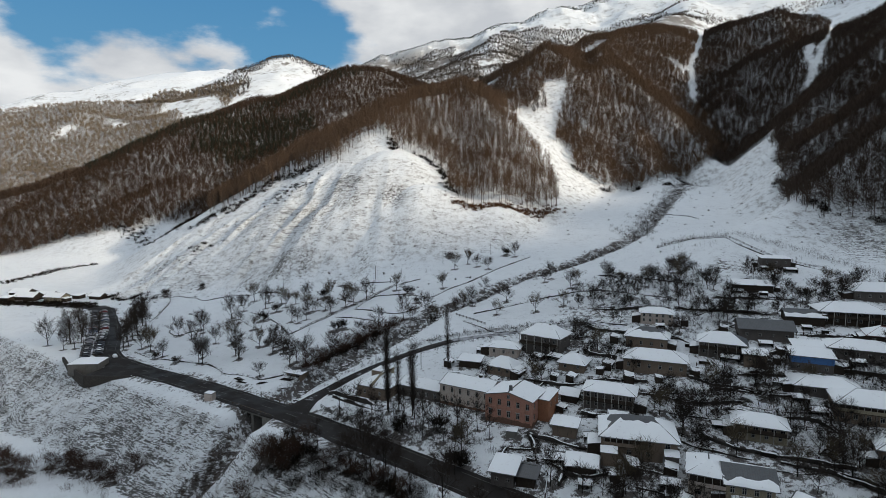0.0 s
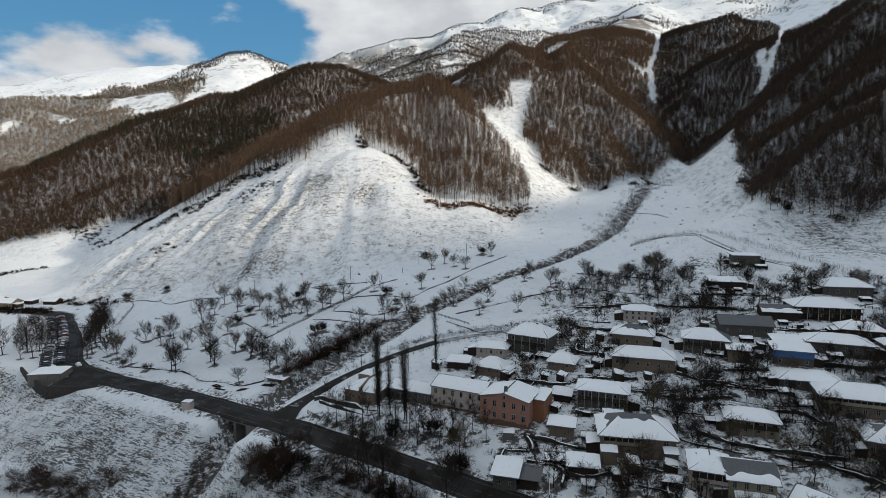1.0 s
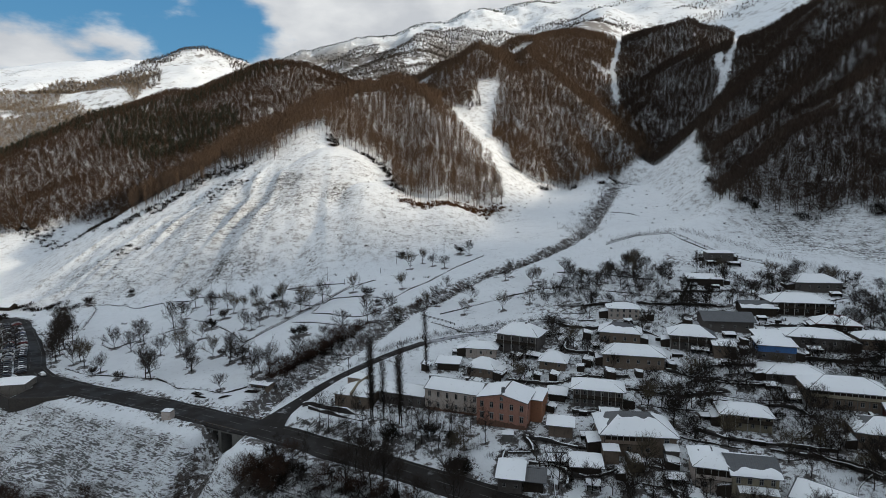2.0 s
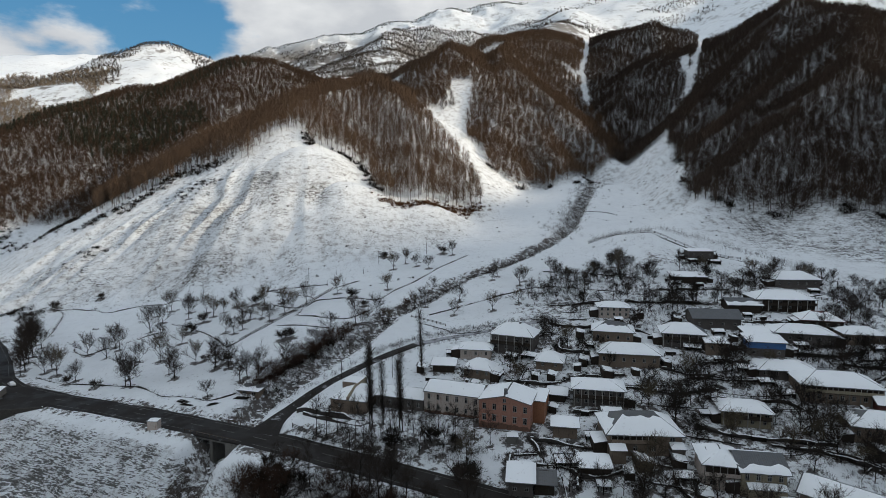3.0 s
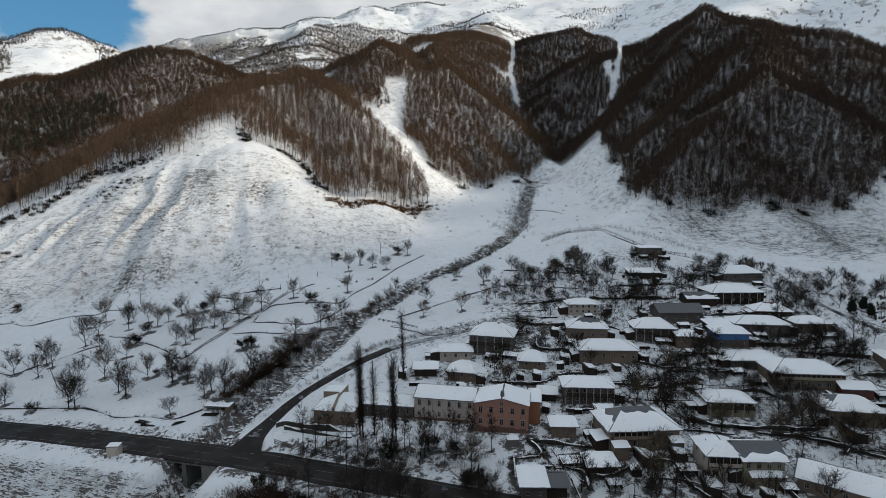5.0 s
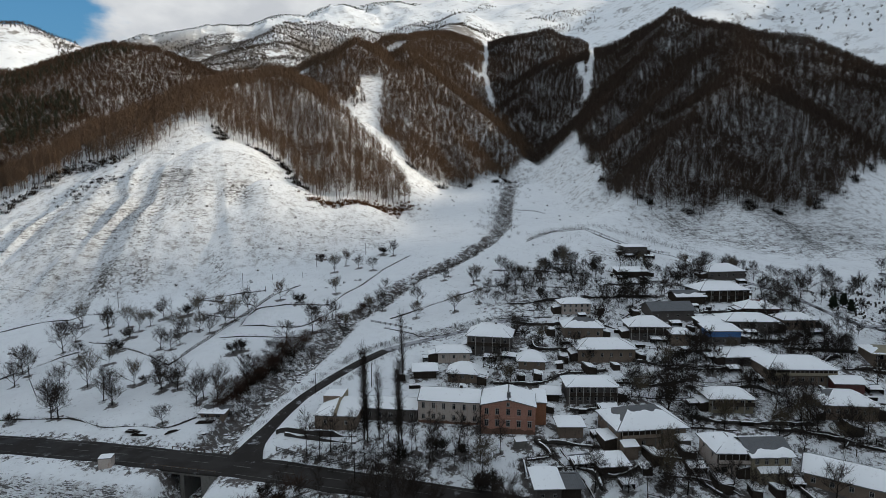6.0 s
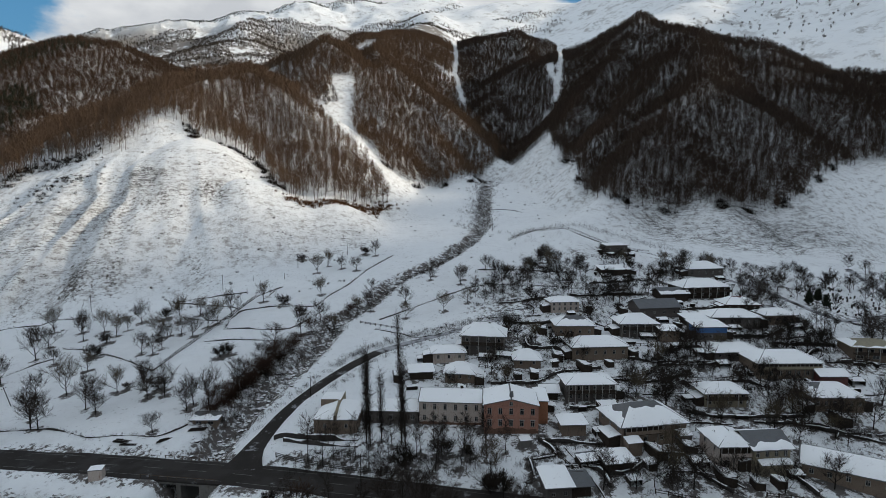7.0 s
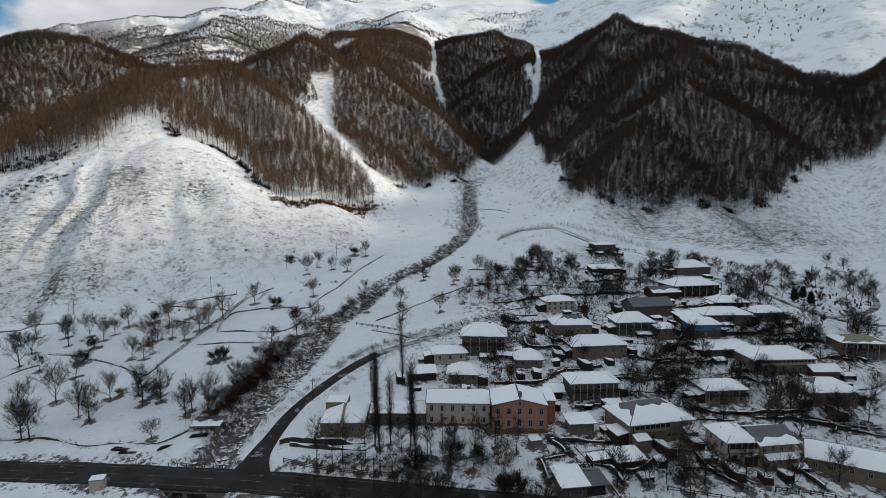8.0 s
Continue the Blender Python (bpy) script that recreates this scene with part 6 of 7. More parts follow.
# orchards round the graveyard and the upper lane
upper, low_brush = [], []
for gx0, gy0 in ((200, 200), (212, 214), (228, 200), (246, 196), (206, 178), (170, 172), (176, 196), (150, 184), (204, 232), (150, 250), (120, 205), (128, 170), (160, 160), (236, 214), (180, 150)):
    for _ in range(5):
        px, py = gx0 + rnd.gauss(0, 7), gy0 + rnd.gauss(0, 6)
        if clear_of_homes(px, py, 6.0) and along(np.array([px]), np.array([py]), LANE_UP)[0][0] > 3 and along(np.array([px]), np.array([py]), LANE_EAST)[0][0] > 3:
            upper.append((px, py))
    low_brush += [(gx0 + rnd.gauss(0, 9), gy0 + rnd.gauss(0, 7)) for _ in range(30)]
grove("orchard", "bare dark fruit trees round the upper gardens", field_kinds[:4], upper, rnd, 0.8, 1.4)
thicket("garden_brush", "dark weeds and vines round the upper gardens", [q for q in low_brush if clear_of_homes(q[0], q[1], 5.0)], 1.0, 24, 0.02, MAT["shrub_twig"])

# ---- walls, fences, bridge and small things ----
def field_wall(line, label="low dark dry-stone field wall capped with snow", high=0.34, thick=0.3, name="field_wall", snow=True):
    pts = resample([(a[0], a[1], 0) for a in line], 1.5)
    bm, cap = bmesh.new(), bmesh.new()
    prev, prevc = None, None
    for k, p in enumerate(pts):
        d = (pts[min(k + 1, len(pts) - 1)] - pts[max(k - 1, 0)]).normalized()
        n = Vector((-d.y, d.x, 0))
        g = ground(p.x, p.y)
        hh = max(0.04, high * (0.85 + 0.9 * float(wave(np.array([p.x]), np.array([p.y]), 5, 51)[0]) + 0.2 * rnd.uniform(-1, 1)))
        t = thick / 2 * (1 + 0.25 * rnd.uniform(-1, 1))
        row = [bm.verts.new((*(p + n * (t * 1.15)).to_2d(), g - 0.5)), bm.verts.new((*(p + n * t).to_2d(), g + hh)), bm.verts.new((*(p - n * t).to_2d(), g + hh * rnd.uniform(0.9, 1.05))), bm.verts.new((*(p - n * (t * 1.15)).to_2d(), g - 0.5))]
        rc = [cap.verts.new((*(p + n * (t * 0.9)).to_2d(), g + hh + 0.0)), cap.verts.new((*(p + n * (t * 0.1)).to_2d(), g + hh + 0.16)), cap.verts.new((*(p - n * (t * 0.7)).to_2d(), g + hh + 0.0))]
        if prev:
            for q in range(3):
                bm.faces.new([prev[q], row[q], row[q + 1], prev[q + 1]])
            if rnd.random() < 0.8:
                for q in range(2):
                    cap.faces.new([prevc[q], rc[q], rc[q + 1], prevc[q + 1]])
        else:
            bm.faces.new(row)
        prev, prevc = row, rc
    bm.faces.new(prev[::-1])
    ob = thing(name, pose(0, 0, 0), label, "wall", "field walls")
    part("stonework", bm, MAT["stone"], ob)
    if snow:
        part("snow_cap", cap, MAT["snow"], ob, "ragged white snow")
    else:
        cap.free()


WALLS_LOWER = (((-139, 248), (-124, 237), (-106, 229.5), (-96, 225), (-88, 218), (-86, 212.5), (-78, 211), (-72, 206), (-67, 202), (-60, 206)), ((-144, 294), (-137, 276), (-130, 268), (-127, 272), (-118, 278), (-112, 283), (-104, 285)), ((-102, 294), (-92, 285), (-77, 264), (-70, 250)), ((-70, 250), (-64, 259), (-53, 274), (-45, 285), (-34, 299), (-25, 312), (-13, 318)), ((-44, 276), (-41, 287), (-35, 295), (-19, 289), (-6, 279), (1, 288), (15, 300), (31, 319), (52, 336)), ((-44, 276), (-27, 264), (-21, 260), (-15, 264), (-4, 274)),)
WALLS_MIDDLE = (((-52, 268), (-37, 260), (-19, 247)), ((-62, 328), (-50, 314), (-36, 299), (-38, 288), (-46, 289), (-57, 300)), ((-62, 328), (-30, 320)), ((9, 243), (16, 233), (24, 228), (35, 226.5), (43, 229)), ((14, 251), (24, 254), (38, 258), (53, 262), (63, 266), (77, 264)), ((125, 328), (150, 338), (160, 320), (160, 306), (169, 292), (187, 276), (188, 261)), ((80, 286), (101, 277), (121, 261)), ((72, 267), (94, 252), (115, 238)), ((-189, 367), (-174, 360), (-145, 339), (-128, 345), (-98, 332)),)
WALLS_UPPER = (((-179, 363), (-173, 353), (-163, 318), (-161, 303)), ((153, 407), (158, 411), (164, 409), (175, 399), (177, 390)), ((96, 126), (92, 134), (100, 140), (106, 138)), ((74, 134), (88, 128), (98, 133)), ((62, 146), (70, 140), (78, 136)), ((28, 147), (27, 138), (24, 126)), ((24, 140), (32, 138), (38, 136)), ((46, 128), (54, 124), (56, 116)), ((88, 160), (98, 155), (108, 154)), ((60, 172), (72, 168), (84, 166), (92, 168)), ((52, 178), (58, 186), (60, 196)), ((100, 210), (116, 216), (134, 222)),)
WALLS_VILLAGE = (((64, 234), (80, 230), (96, 230)), ((92, 200), (86, 210), (84, 218)), ((124, 152), (134, 150), (146, 152)), ((140, 170), (152, 166), (164, 166)), ((66, 158), (76, 154), (90, 150)), ((94, 164), (104, 168), (112, 172)), ((84, 176), (92, 180), (96, 186)), ((42, 150), (46, 156), (58, 152)), ((40, 176), (48, 172), (54, 168)), ((100, 120), (110, 116), (118, 112)), ((124, 132), (134, 128), (146, 128)), ((88, 112), (94, 118), (104, 122)), ((70, 212), (78, 208), (88, 206)), ((104, 226), (112, 232), (120, 236)),)
WALLS_YARDS = (((146, 196), (152, 202), (168, 200)), ((170, 216), (178, 222), (192, 224)), ((30, 178), (36, 184), (38, 192)), ((54, 230), (66, 226), (74, 222)), ((110, 196), (104, 204), (102, 214)), ((176, 180), (168, 186), (170, 196)),)
FIELD_WALLS = WALLS_LOWER + WALLS_MIDDLE + WALLS_UPPER + WALLS_VILLAGE + WALLS_YARDS
weeds = []
for line in FIELD_WALLS:
    field_wall(line)
    weeds += strew(line, 0.9, 0.35)
thicket("wall_weeds", "dead weeds and thorn growing along the field walls", weeds, 0.8, 14, 0.02, MAT["shrub_twig"])
# terraces before the school hall
field_wall(((-39, 187), (-33, 183.5), (-28, 180), (-19, 175)), "dark stone terrace wall before the school", 1.2, 0.7, "terrace_wall")
field_wall(((-37, 184), (-30, 178.5), (-20, 172)), "dark stone terrace wall before the school", 0.9, 0.7, "terrace_wall")




def beam(bm, a, b, w, h):
    """A bar from a to b, w wide and h high."""
    a, b = Vector(a), Vector(b)
    d = (b - a).normalized()
    n = Vector((-d.y, d.x, 0)).normalized() * (w / 2)
    u = Vector((0, 0, h))
    vs = [bm.verts.new(c) for c in (a - n, a + n, b + n, b - n, a - n + u, a + n + u, b + n + u, b - n + u)]
    for f in ((0, 1, 2, 3), (7, 6, 5, 4), (0, 4, 5, 1), (1, 5, 6, 2), (2, 6, 7, 3), (3, 7, 4, 0)):
        bm.faces.new([vs[k] for k in f])


def rail_fence(line, every, high, label, post_mat, rail_mat, rails=(0.35, 0.75), name="fence"):
    pts = resample([(a[0], a[1], 0) for a in line], every)
    ob = thing(name, pose(0, 0, 0), label, "fence")
    for p in pts:
        g = ground(p.x, p.y)
        part("post", solid((p.x - 0.12, p.y - 0.12, g - 0.5, p.x + 0.12, p.y + 0.12, g + high), soft=0.02), MAT[post_mat], ob)
    for a, b in zip(pts, pts[1:]):
        for r in rails:
            bm = bmesh.new()
            beam(bm, (a.x, a.y, ground(a.x, a.y) + high * r), (b.x, b.y, ground(b.x, b.y) + high * r), 0.07, 0.14)
            part("rail", bm, MAT[rail_mat], ob)


rail_fence(((-40, 178.5), (-34, 172.5), (-26, 166.5), (-20, 161.5), (-12, 155.5)), 2.8, 1.3, "concrete post and rail fence along the school yard", "concrete", "stone", (0.15, 0.5, 0.85))
rail_fence(((126, 329), (151, 341), (162, 321), (162, 306), (171, 292), (189, 277)), 5, 1.2, "grey wooden pasture fence above the village", "dark", "dark")
rail_fence(((-66, 256), (-55, 272), (-47, 283), (-36, 297), (-27, 310)), 3.2, 1.1, "grey stake fence along a field track", "dark", "dark")
rail_fence(((24, 150), (24.5, 142), (24, 134)), 2.5, 1.2, "dark garden fence beside the school yard", "dark", "dark")
rail_fence(((6, 252), (12, 244), (18, 236)), 2.5, 1.0, "dark stake fence near the creek", "dark", "dark")

# the bridge over the creek
BX, BY, BT = -60.5, 183.2, -33.5
bz = 0.45
bridge = thing("bridge", pose(BX, BY, bz, 0, 0, BT), "grey concrete road bridge over a snowy creek", "bridge")
part("deck", solid((-9, -5.2, -1.1, 9, 5.2, -0.42), soft=0.03), MAT["concrete"], bridge)
for sx in (-1, 1):
    part("abutment", solid((sx * 6.2 - 0.6, -5.0, -9, sx * 6.2 + 0.6, 5.0, -1.1), soft=0.04), MAT["concrete"], bridge)
    part("wing_wall", solid((sx * 8.2 - 2.2, -5.5, -6, sx * 8.2 + 2.2, -4.9, -0.4), soft=0.04), MAT["concrete"], bridge)
part("pier", solid((-0.6, -4.6, -9, 0.6, 4.6, -1.1), soft=0.06), MAT["concrete"], bridge)
for sy in (-1, 1):
    kerb = part("kerb", solid((-10, sy * 5.0 - 0.2, -0.42, 10, sy * 5.0 + 0.2, -0.12)), MAT["concrete"], bridge)
    for k in range(9):
        part("rail_post", solid((-9.6 + k * 2.4 - 0.07, sy * 5.0 - 0.07, -0.12, -9.6 + k * 2.4 + 0.07, sy * 5.0 + 0.07, 0.75)), MAT["iron"], bridge)
    part("handrail", solid((-9.8, sy * 5.0 - 0.05, 0.75, 9.8, sy * 5.0 + 0.05, 0.85)), MAT["iron"], bridge)


# boulders in the creek bed, with snow on their heads
def boulder_data(seed):
    r = random.Random(seed)
    bm = bmesh.new()
    bmesh.ops.create_icosphere(bm, subdivisions=1, radius=1)
    for v in bm.verts:
        v.co *= r.uniform(0.75, 1.15)
        v.co.z *= 0.7
    me = bpy.data.meshes.new("boulder")
    bm.to_mesh(me)
    bm.free()
    me.materials.append(MAT["stone"])
    me.materials.append(MAT["snow"])
    me.polygons.foreach_set("material_index", [1 if p.normal.z > 0.8 else 0 for p in me.polygons])
    return me


rocks = [boulder_data(k) for k in range(5)]
creek_pts = [p for p in resample([(a[0], a[1], 0) for a in CREEK[3:14]], 0.8)]
for k in range(290):
    p = creek_pts[rnd.randrange(len(creek_pts))]
    px, py = p.x + rnd.gauss(0, 2.4), p.y + rnd.gauss(0, 2.4)
    s = rnd.uniform(0.35, 0.9)
    ob = new("boulder", rocks[k % 5])
    ob.matrix_basis = pose(px, py, ground(px, py) + 0.1 * s, 0, 0, rnd.uniform(0, 360)) @ Matrix.Diagonal((s * rnd.uniform(0.8, 1.4), s, s * 0.8, 1))
    tagged(ob, "grey creek boulder with a cap of snow", "boulder", "boulders in the creek")


def pole(px, py, high, arm=True, name="utility_pole", lean=0.0):
    ob = thing(name, pose(px, py, ground(px, py), 0, lean, rnd.uniform(0, 180)), "thin weathered wooden power pole standing in snow", "pole", "power poles")
    bm = bmesh.new()
    bmesh.ops.create_cone(bm, cap_ends=True, segments=7, radius1=0.14, radius2=0.09, depth=high + 1, matrix=Matrix.Translation((0, 0, (high - 1) / 2)))
    part("shaft", bm, MAT["tree_bark"], ob)
    if arm:
        part("crossarm", solid((-0.8, -0.05, high - 0.6, 0.8, 0.05, high - 0.48)), MAT["dark"], ob)
        for k in (-0.7, 0.7):
            part("insulator", solid((k - 0.05, -0.05, high - 0.48, k + 0.05, 0.05, high - 0.3), soft=0.015), MAT["trim"], ob)


for px, py, hh, lean in ((-110, 249, 7, -14), (-40, 330, 8, 0), (-97, 338, 8, 0), (0, 345, 8, 0), (30, 352, 7, 0), (-8, 200, 8, 0), (-24, 157, 8, 0), (3, 137, 8, 0), (-25, 205, 7, 0), (15, 340, 3, 0), (-10, 330, 3, 0), (-25, 334, 3, 0), (-30, 318, 3, 0), (-22, 322, 3, 0), (60, 128, 7, 0), (96, 150, 7, 0), (190, 218, 8, 0), (206, 200, 8, 0), (246, 208, 8, 0), (128, 352, 9, 0), (96, 470, 9, 0)):
    pole(px, py, hh, hh > 4, lean=lean)


# parked vehicles beside the bend
def car_meshes():
    bm = bmesh.new()
    prof = ((-2.1, 0.35), (2.1, 0.35), (2.15, 0.75), (1.2, 0.95), (0.55, 1.42), (-1.15, 1.45), (-1.75, 1.0), (-2.15, 0.9))
    left, right = [bm.verts.new((x, -0.82, z)) for x, z in prof], [bm.verts.new((x, 0.82, z)) for x, z in prof]
    for v in left[4:6] + right[4:6]:
        v.co.y *= 0.8
    bm.faces.new(left)
    bm.faces.new(right[::-1])
    for k in range(len(prof)):
        q = (k + 1) % len(prof)
        bm.faces.new([left[q], left[k], right[k], right[q]])
    bmesh.ops.recalc_face_normals(bm, faces=bm.faces)
    bmesh.ops.bevel(bm, geom=list(bm.edges), offset=0.06, segments=2, affect="EDGES")
    return bm


car_body = {}
for key, tint in (("dark car paint", (0.02, 0.022, 0.028)), ("silver car paint", (0.35, 0.36, 0.38)), ("white car paint", (0.7, 0.7, 0.7)), ("red car paint", (0.16, 0.02, 0.02)), ("blue car paint", (0.03, 0.05, 0.12))):
    pm, pt, pb = material(key, 0.35, 0.2)
    pt.links.new(blend(pt, ramp(pt, noisy(pt, own(pt), 1.4, 4), 0.55, 0.75), tint, (0.22, 0.21, 0.2)), pb.inputs["Base Color"])
    car_body[key] = mesh_from(car_meshes(), "body", pm)
wbm = bmesh.new()
bmesh.ops.create_cone(wbm, cap_ends=True, segments=12, radius1=0.32, radius2=0.32, depth=0.2, matrix=Matrix.Rotation(radians(90), 4, "X"))
wheel_mesh = mesh_from(wbm, "wheel", MAT["iron"])
glass_mesh = mesh_from(solid((0.72, -0.6, 1.02, 0.98, 0.6, 1.3)), "windscreen", MAT["glass"])
side_glass = mesh_from(solid((-1.0, -0.745, 1.02, 0.5, -0.70, 1.34)), "side_window", MAT["glass"])
roof_snow = mesh_from(solid((-1.1, -0.58, 1.44, 0.5, 0.58, 1.53), soft=0.04), "snow", MAT["snow"])


def car(px, py, turn, paint, snowy, label):
    ob = thing("car", pose(px, py, ground(px, py) + 0.05, 0, 0, turn), label, "car", "parked cars")
    part("body", car_body[paint], None, ob)
    for wx in (-1.3, 1.35):
        for wy in (-0.76, 0.76):
            part("wheel", wheel_mesh, None, ob, at=pose(wx, wy, 0.32))
    part("windscreen", glass_mesh, None, ob)
    part("side_window", side_glass, None, ob)
    part("side_window", side_glass, None, ob, at=pose(0, 0, 0, 0, 0, 0) @ Matrix.Diagonal((1, -1, 1, 1)))
    if snowy:
        part("roof_snow", roof_snow, None, ob, "white snow")


paints = list(car_body)
verge = resample([(p[0], p[1], 0) for p in ((-156, 244, 0), (-166, 262, 0), (-178, 286, 0), (-192, 310, 0), (-208, 335, 0))], 3.0)
for k, p in enumerate(verge):
    for lane in range(2):
        if rnd.random() < 0.12:
            continue
        d = (verge[min(k + 1, len(verge) - 1)] - verge[max(k - 1, 0)]).normalized()
        n = Vector((d.y, -d.x, 0)) * -1
        q = p + n * (-2.2 + lane * 4.9)
        paint = paints[(k * 3 + lane * 2) % 5] if rnd.random() < 0.4 else paints[0]
        car(q.x, q.y, math.degrees(math.atan2(n.y, n.x)) + rnd.uniform(-6, 6), paint, rnd.random() < 0.25, "%s parked in a row by the snowy verge" % paint.replace(" paint", ""))
car(-144, 241, 130, "white car paint", True, "white car standing at the road bend")

# walled yard and low building at the bend
field_wall(((-166, 240), (-158, 231), (-149, 222), (-141, 215), (-132, 214.3), (-122, 214.6)), "dark stone retaining wall below a road bend", 0.35, 0.7, "retaining_wall")
yard_wall = bpy.data.objects["retaining_wall"]
bm = bmesh.new()
for p, q in (((-166, 240), (-158, 231)), ((-158, 231), (-149, 222)), ((-149, 222), (-141, 215)), ((-141, 215), (-132, 214.3)), ((-132, 214.3), (-122, 214.6))):
    beam(bm, (*p, -4.2), (*q, -4.2), 0.8, 4.4)
part("footing", bm, MAT["stone"], yard_wall, "dark wet stone face")
bm = bmesh.new()
vs = [bm.verts.new((px, py, 0.10)) for px, py in ((-141, 215.3), (-122, 215), (-113, 217), (-124, 226), (-143, 238), (-147, 240), (-139.5, 226))]
top = bm.faces.new(vs)
out = bmesh.ops.extrude_face_region(bm, geom=[top])
for v in [g for g in out["geom"] if isinstance(g, bmesh.types.BMVert)]:
    v.co.z -= 2.5
bmesh.ops.recalc_face_normals(bm, faces=bm.faces)
apron = part("road", bm, MAT["asphalt"], None)
tagged(apron, "wet asphalt apron widening the road at the bend", "road", kind="structure")
house(-146.5, 222.8, 4, 12.0, 8.5, 2.4, "shed", 0.2, "concrete", label="low pale flat-roofed building on a walled yard", name="building", over=0.25, snow=0.32, z=-0.1)
# farm buildings where the road leaves the valley
house(-262, 372, -10, 13, 8, 3.6, "gable", 2.0, "cream", label="yellowish roadside house with a snow roof", front=((1.0, 4, 1.0, 1.4),))
house(-285, 377, -10, 16, 8, 3.2, "gable", 2.4, "dark", label="long dark farm shed under snow", name="shed")
house(-300, 392, -6, 14, 8, 3.2, "gable", 2.0, "dark", label="dark farm shed under snow", name="shed")
house(-236, 376, -12, 9, 6, 2.6, "gable", 1.5, "dark", label="small dark shed near the road under snow", name="shed")
house(-313, 376, -6, 12, 8, 3.0, "hip", 2.0, "tan", label="tan roadside house with a snow roof", front=((1.0, 3, 1.0, 1.4),))

house(-276, 384, -8, 11, 7, 3.0, "gable", 1.6, "tan", label="tan farm house with a snow roof behind the roadside row", front=((1.0, 3, 1.0, 1.3),))
house(-252, 381, -14, 6, 5, 2.4, "shed", 0.6, "dark", label="small dark byre in the roadside farm row", name="byre")
house(-294, 371, -8, 7, 5, 2.4, "shed", 0.7, "dark", label="dark plank shed beside the valley road", name="shed")
house(-325, 385, -8, 9, 6, 2.8, "gable", 1.4, "dark", label="dark farm shed at the end of the roadside row", name="shed")

# headstones on the slope beside the upper lane
stone_mesh = mesh_from(solid((-0.4, -0.1, -0.3, 0.4, 0.1, 1.1), soft=0.06), "headstone", MAT["stone"])
for k in range(70):
    px, py = 214 + rnd.uniform(-16, 22), 186 + rnd.uniform(-14, 20)
    ob = new("headstone", stone_mesh)
    ob.matrix_basis = pose(px, py, ground(px, py), rnd.uniform(-4, 4), rnd.uniform(-4, 4), -25 + rnd.uniform(-8, 8)) @ Matrix.Diagonal((1, 1, rnd.uniform(0.7, 1.3), 1))
    tagged(ob, "dark grey headstone in a snowy graveyard", "headstone", "headstones in the graveyard")
# track by the bridge and woodpiles
for px, py, turn in ((-75, 203, -30), (-77, 205, -35), (-66, 200, 20), (-58, 201, -20)):
    for k in range(5):
        bm = bmesh.new()
        bmesh.ops.create_cone(bm, cap_ends=True, segments=7, radius1=0.16, radius2=0.14, depth=4.5, matrix=Matrix.Rotation(radians(90), 4, "Y"))
        ob = part("log", bm, MAT["tree_bark"], None)
        ob.matrix_basis = pose(px + k * 0.25, py + k * 0.4, ground(px, py) + 0.15 + 0.05 * (k % 2), 0, 0, turn + rnd.uniform(-5, 5))
        tagged(ob, "felled log lying on the snow beside the road", "log", "felled logs")

# ---- terraces, yard fences and clutter between the houses ----
TERRACES_EAST = (((28, 185), (39, 178), (51, 181), (66, 177)), ((54, 177), (65, 168), (76, 162), (91, 162)), ((80, 178), (87, 171), (101, 164)), ((85, 170), (95, 166), (107, 162)), ((83, 157), (96, 153), (104, 151), (106, 145)), ((71, 146), (77, 140), (88, 135), (100, 130)), ((84, 134), (97, 127), (104, 120), (112, 115)), ((140, 166), (152, 159), (160, 156)), ((142, 148), (153, 145), (162, 140)))
TERRACES_WEST = (((56, 207), (52, 200), (65, 193)), ((83, 158), (87, 152)), ((41, 161.5), (54, 156)), ((48, 136), (56, 131), (51, 125), (52, 116)), ((94, 128), (99, 123), (108, 112)), ((71, 113), (69, 107)), ((18, 147), (26, 145), (24, 153)), ((17, 147), (14, 140)), ((31, 134), (35, 131.5), (42, 134)), ((24, 153), (29, 149), (38, 144)), ((22, 141), (28, 140), (31, 136), (28, 130)))
TERRACES_UPPER = (((58, 222), (70, 216), (84, 212)), ((100, 196), (112, 190), (122, 194)), ((96, 178), (106, 176), (116, 172)), ((128, 176), (140, 172), (152, 172)), ((100, 236), (116, 228), (132, 224)), ((134, 204), (148, 200), (164, 196)), ((66, 242), (82, 238), (96, 236)), ((120, 244), (134, 240), (150, 238)), ((30, 212), (44, 216), (56, 214)), ((128, 158), (136, 154), (150, 156)))
brush = []
for line in TERRACES_EAST + TERRACES_WEST + TERRACES_UPPER:
    field_wall(line, "dark overgrown stone terrace wall between garden plots", 0.75, 0.6, "terrace_wall")
    brush += strew(line, 0.5, 0.9, 2)
thicket("terrace_brush", "dark dead brambles over the terrace walls", brush, 1.0, 26, 0.018, MAT["shrub_twig"])

PLANS = []
for o in list(bpy.data.objects):
    if o.parent is None and o.get("category") in ("house", "barn", "byre", "shed", "outbuilding", "cabin", "kiosk", "school", "building"):
        wall = [c for c in o.children if c.name.startswith("wall")]
        if wall:
            bx = [v[0] for v in wall[0].bound_box]
            by = [v[1] for v in wall[0].bound_box]
            PLANS.append((o.matrix_basis.inverted(), min(bx), max(bx), min(by), max(by), o.matrix_basis.copy()))


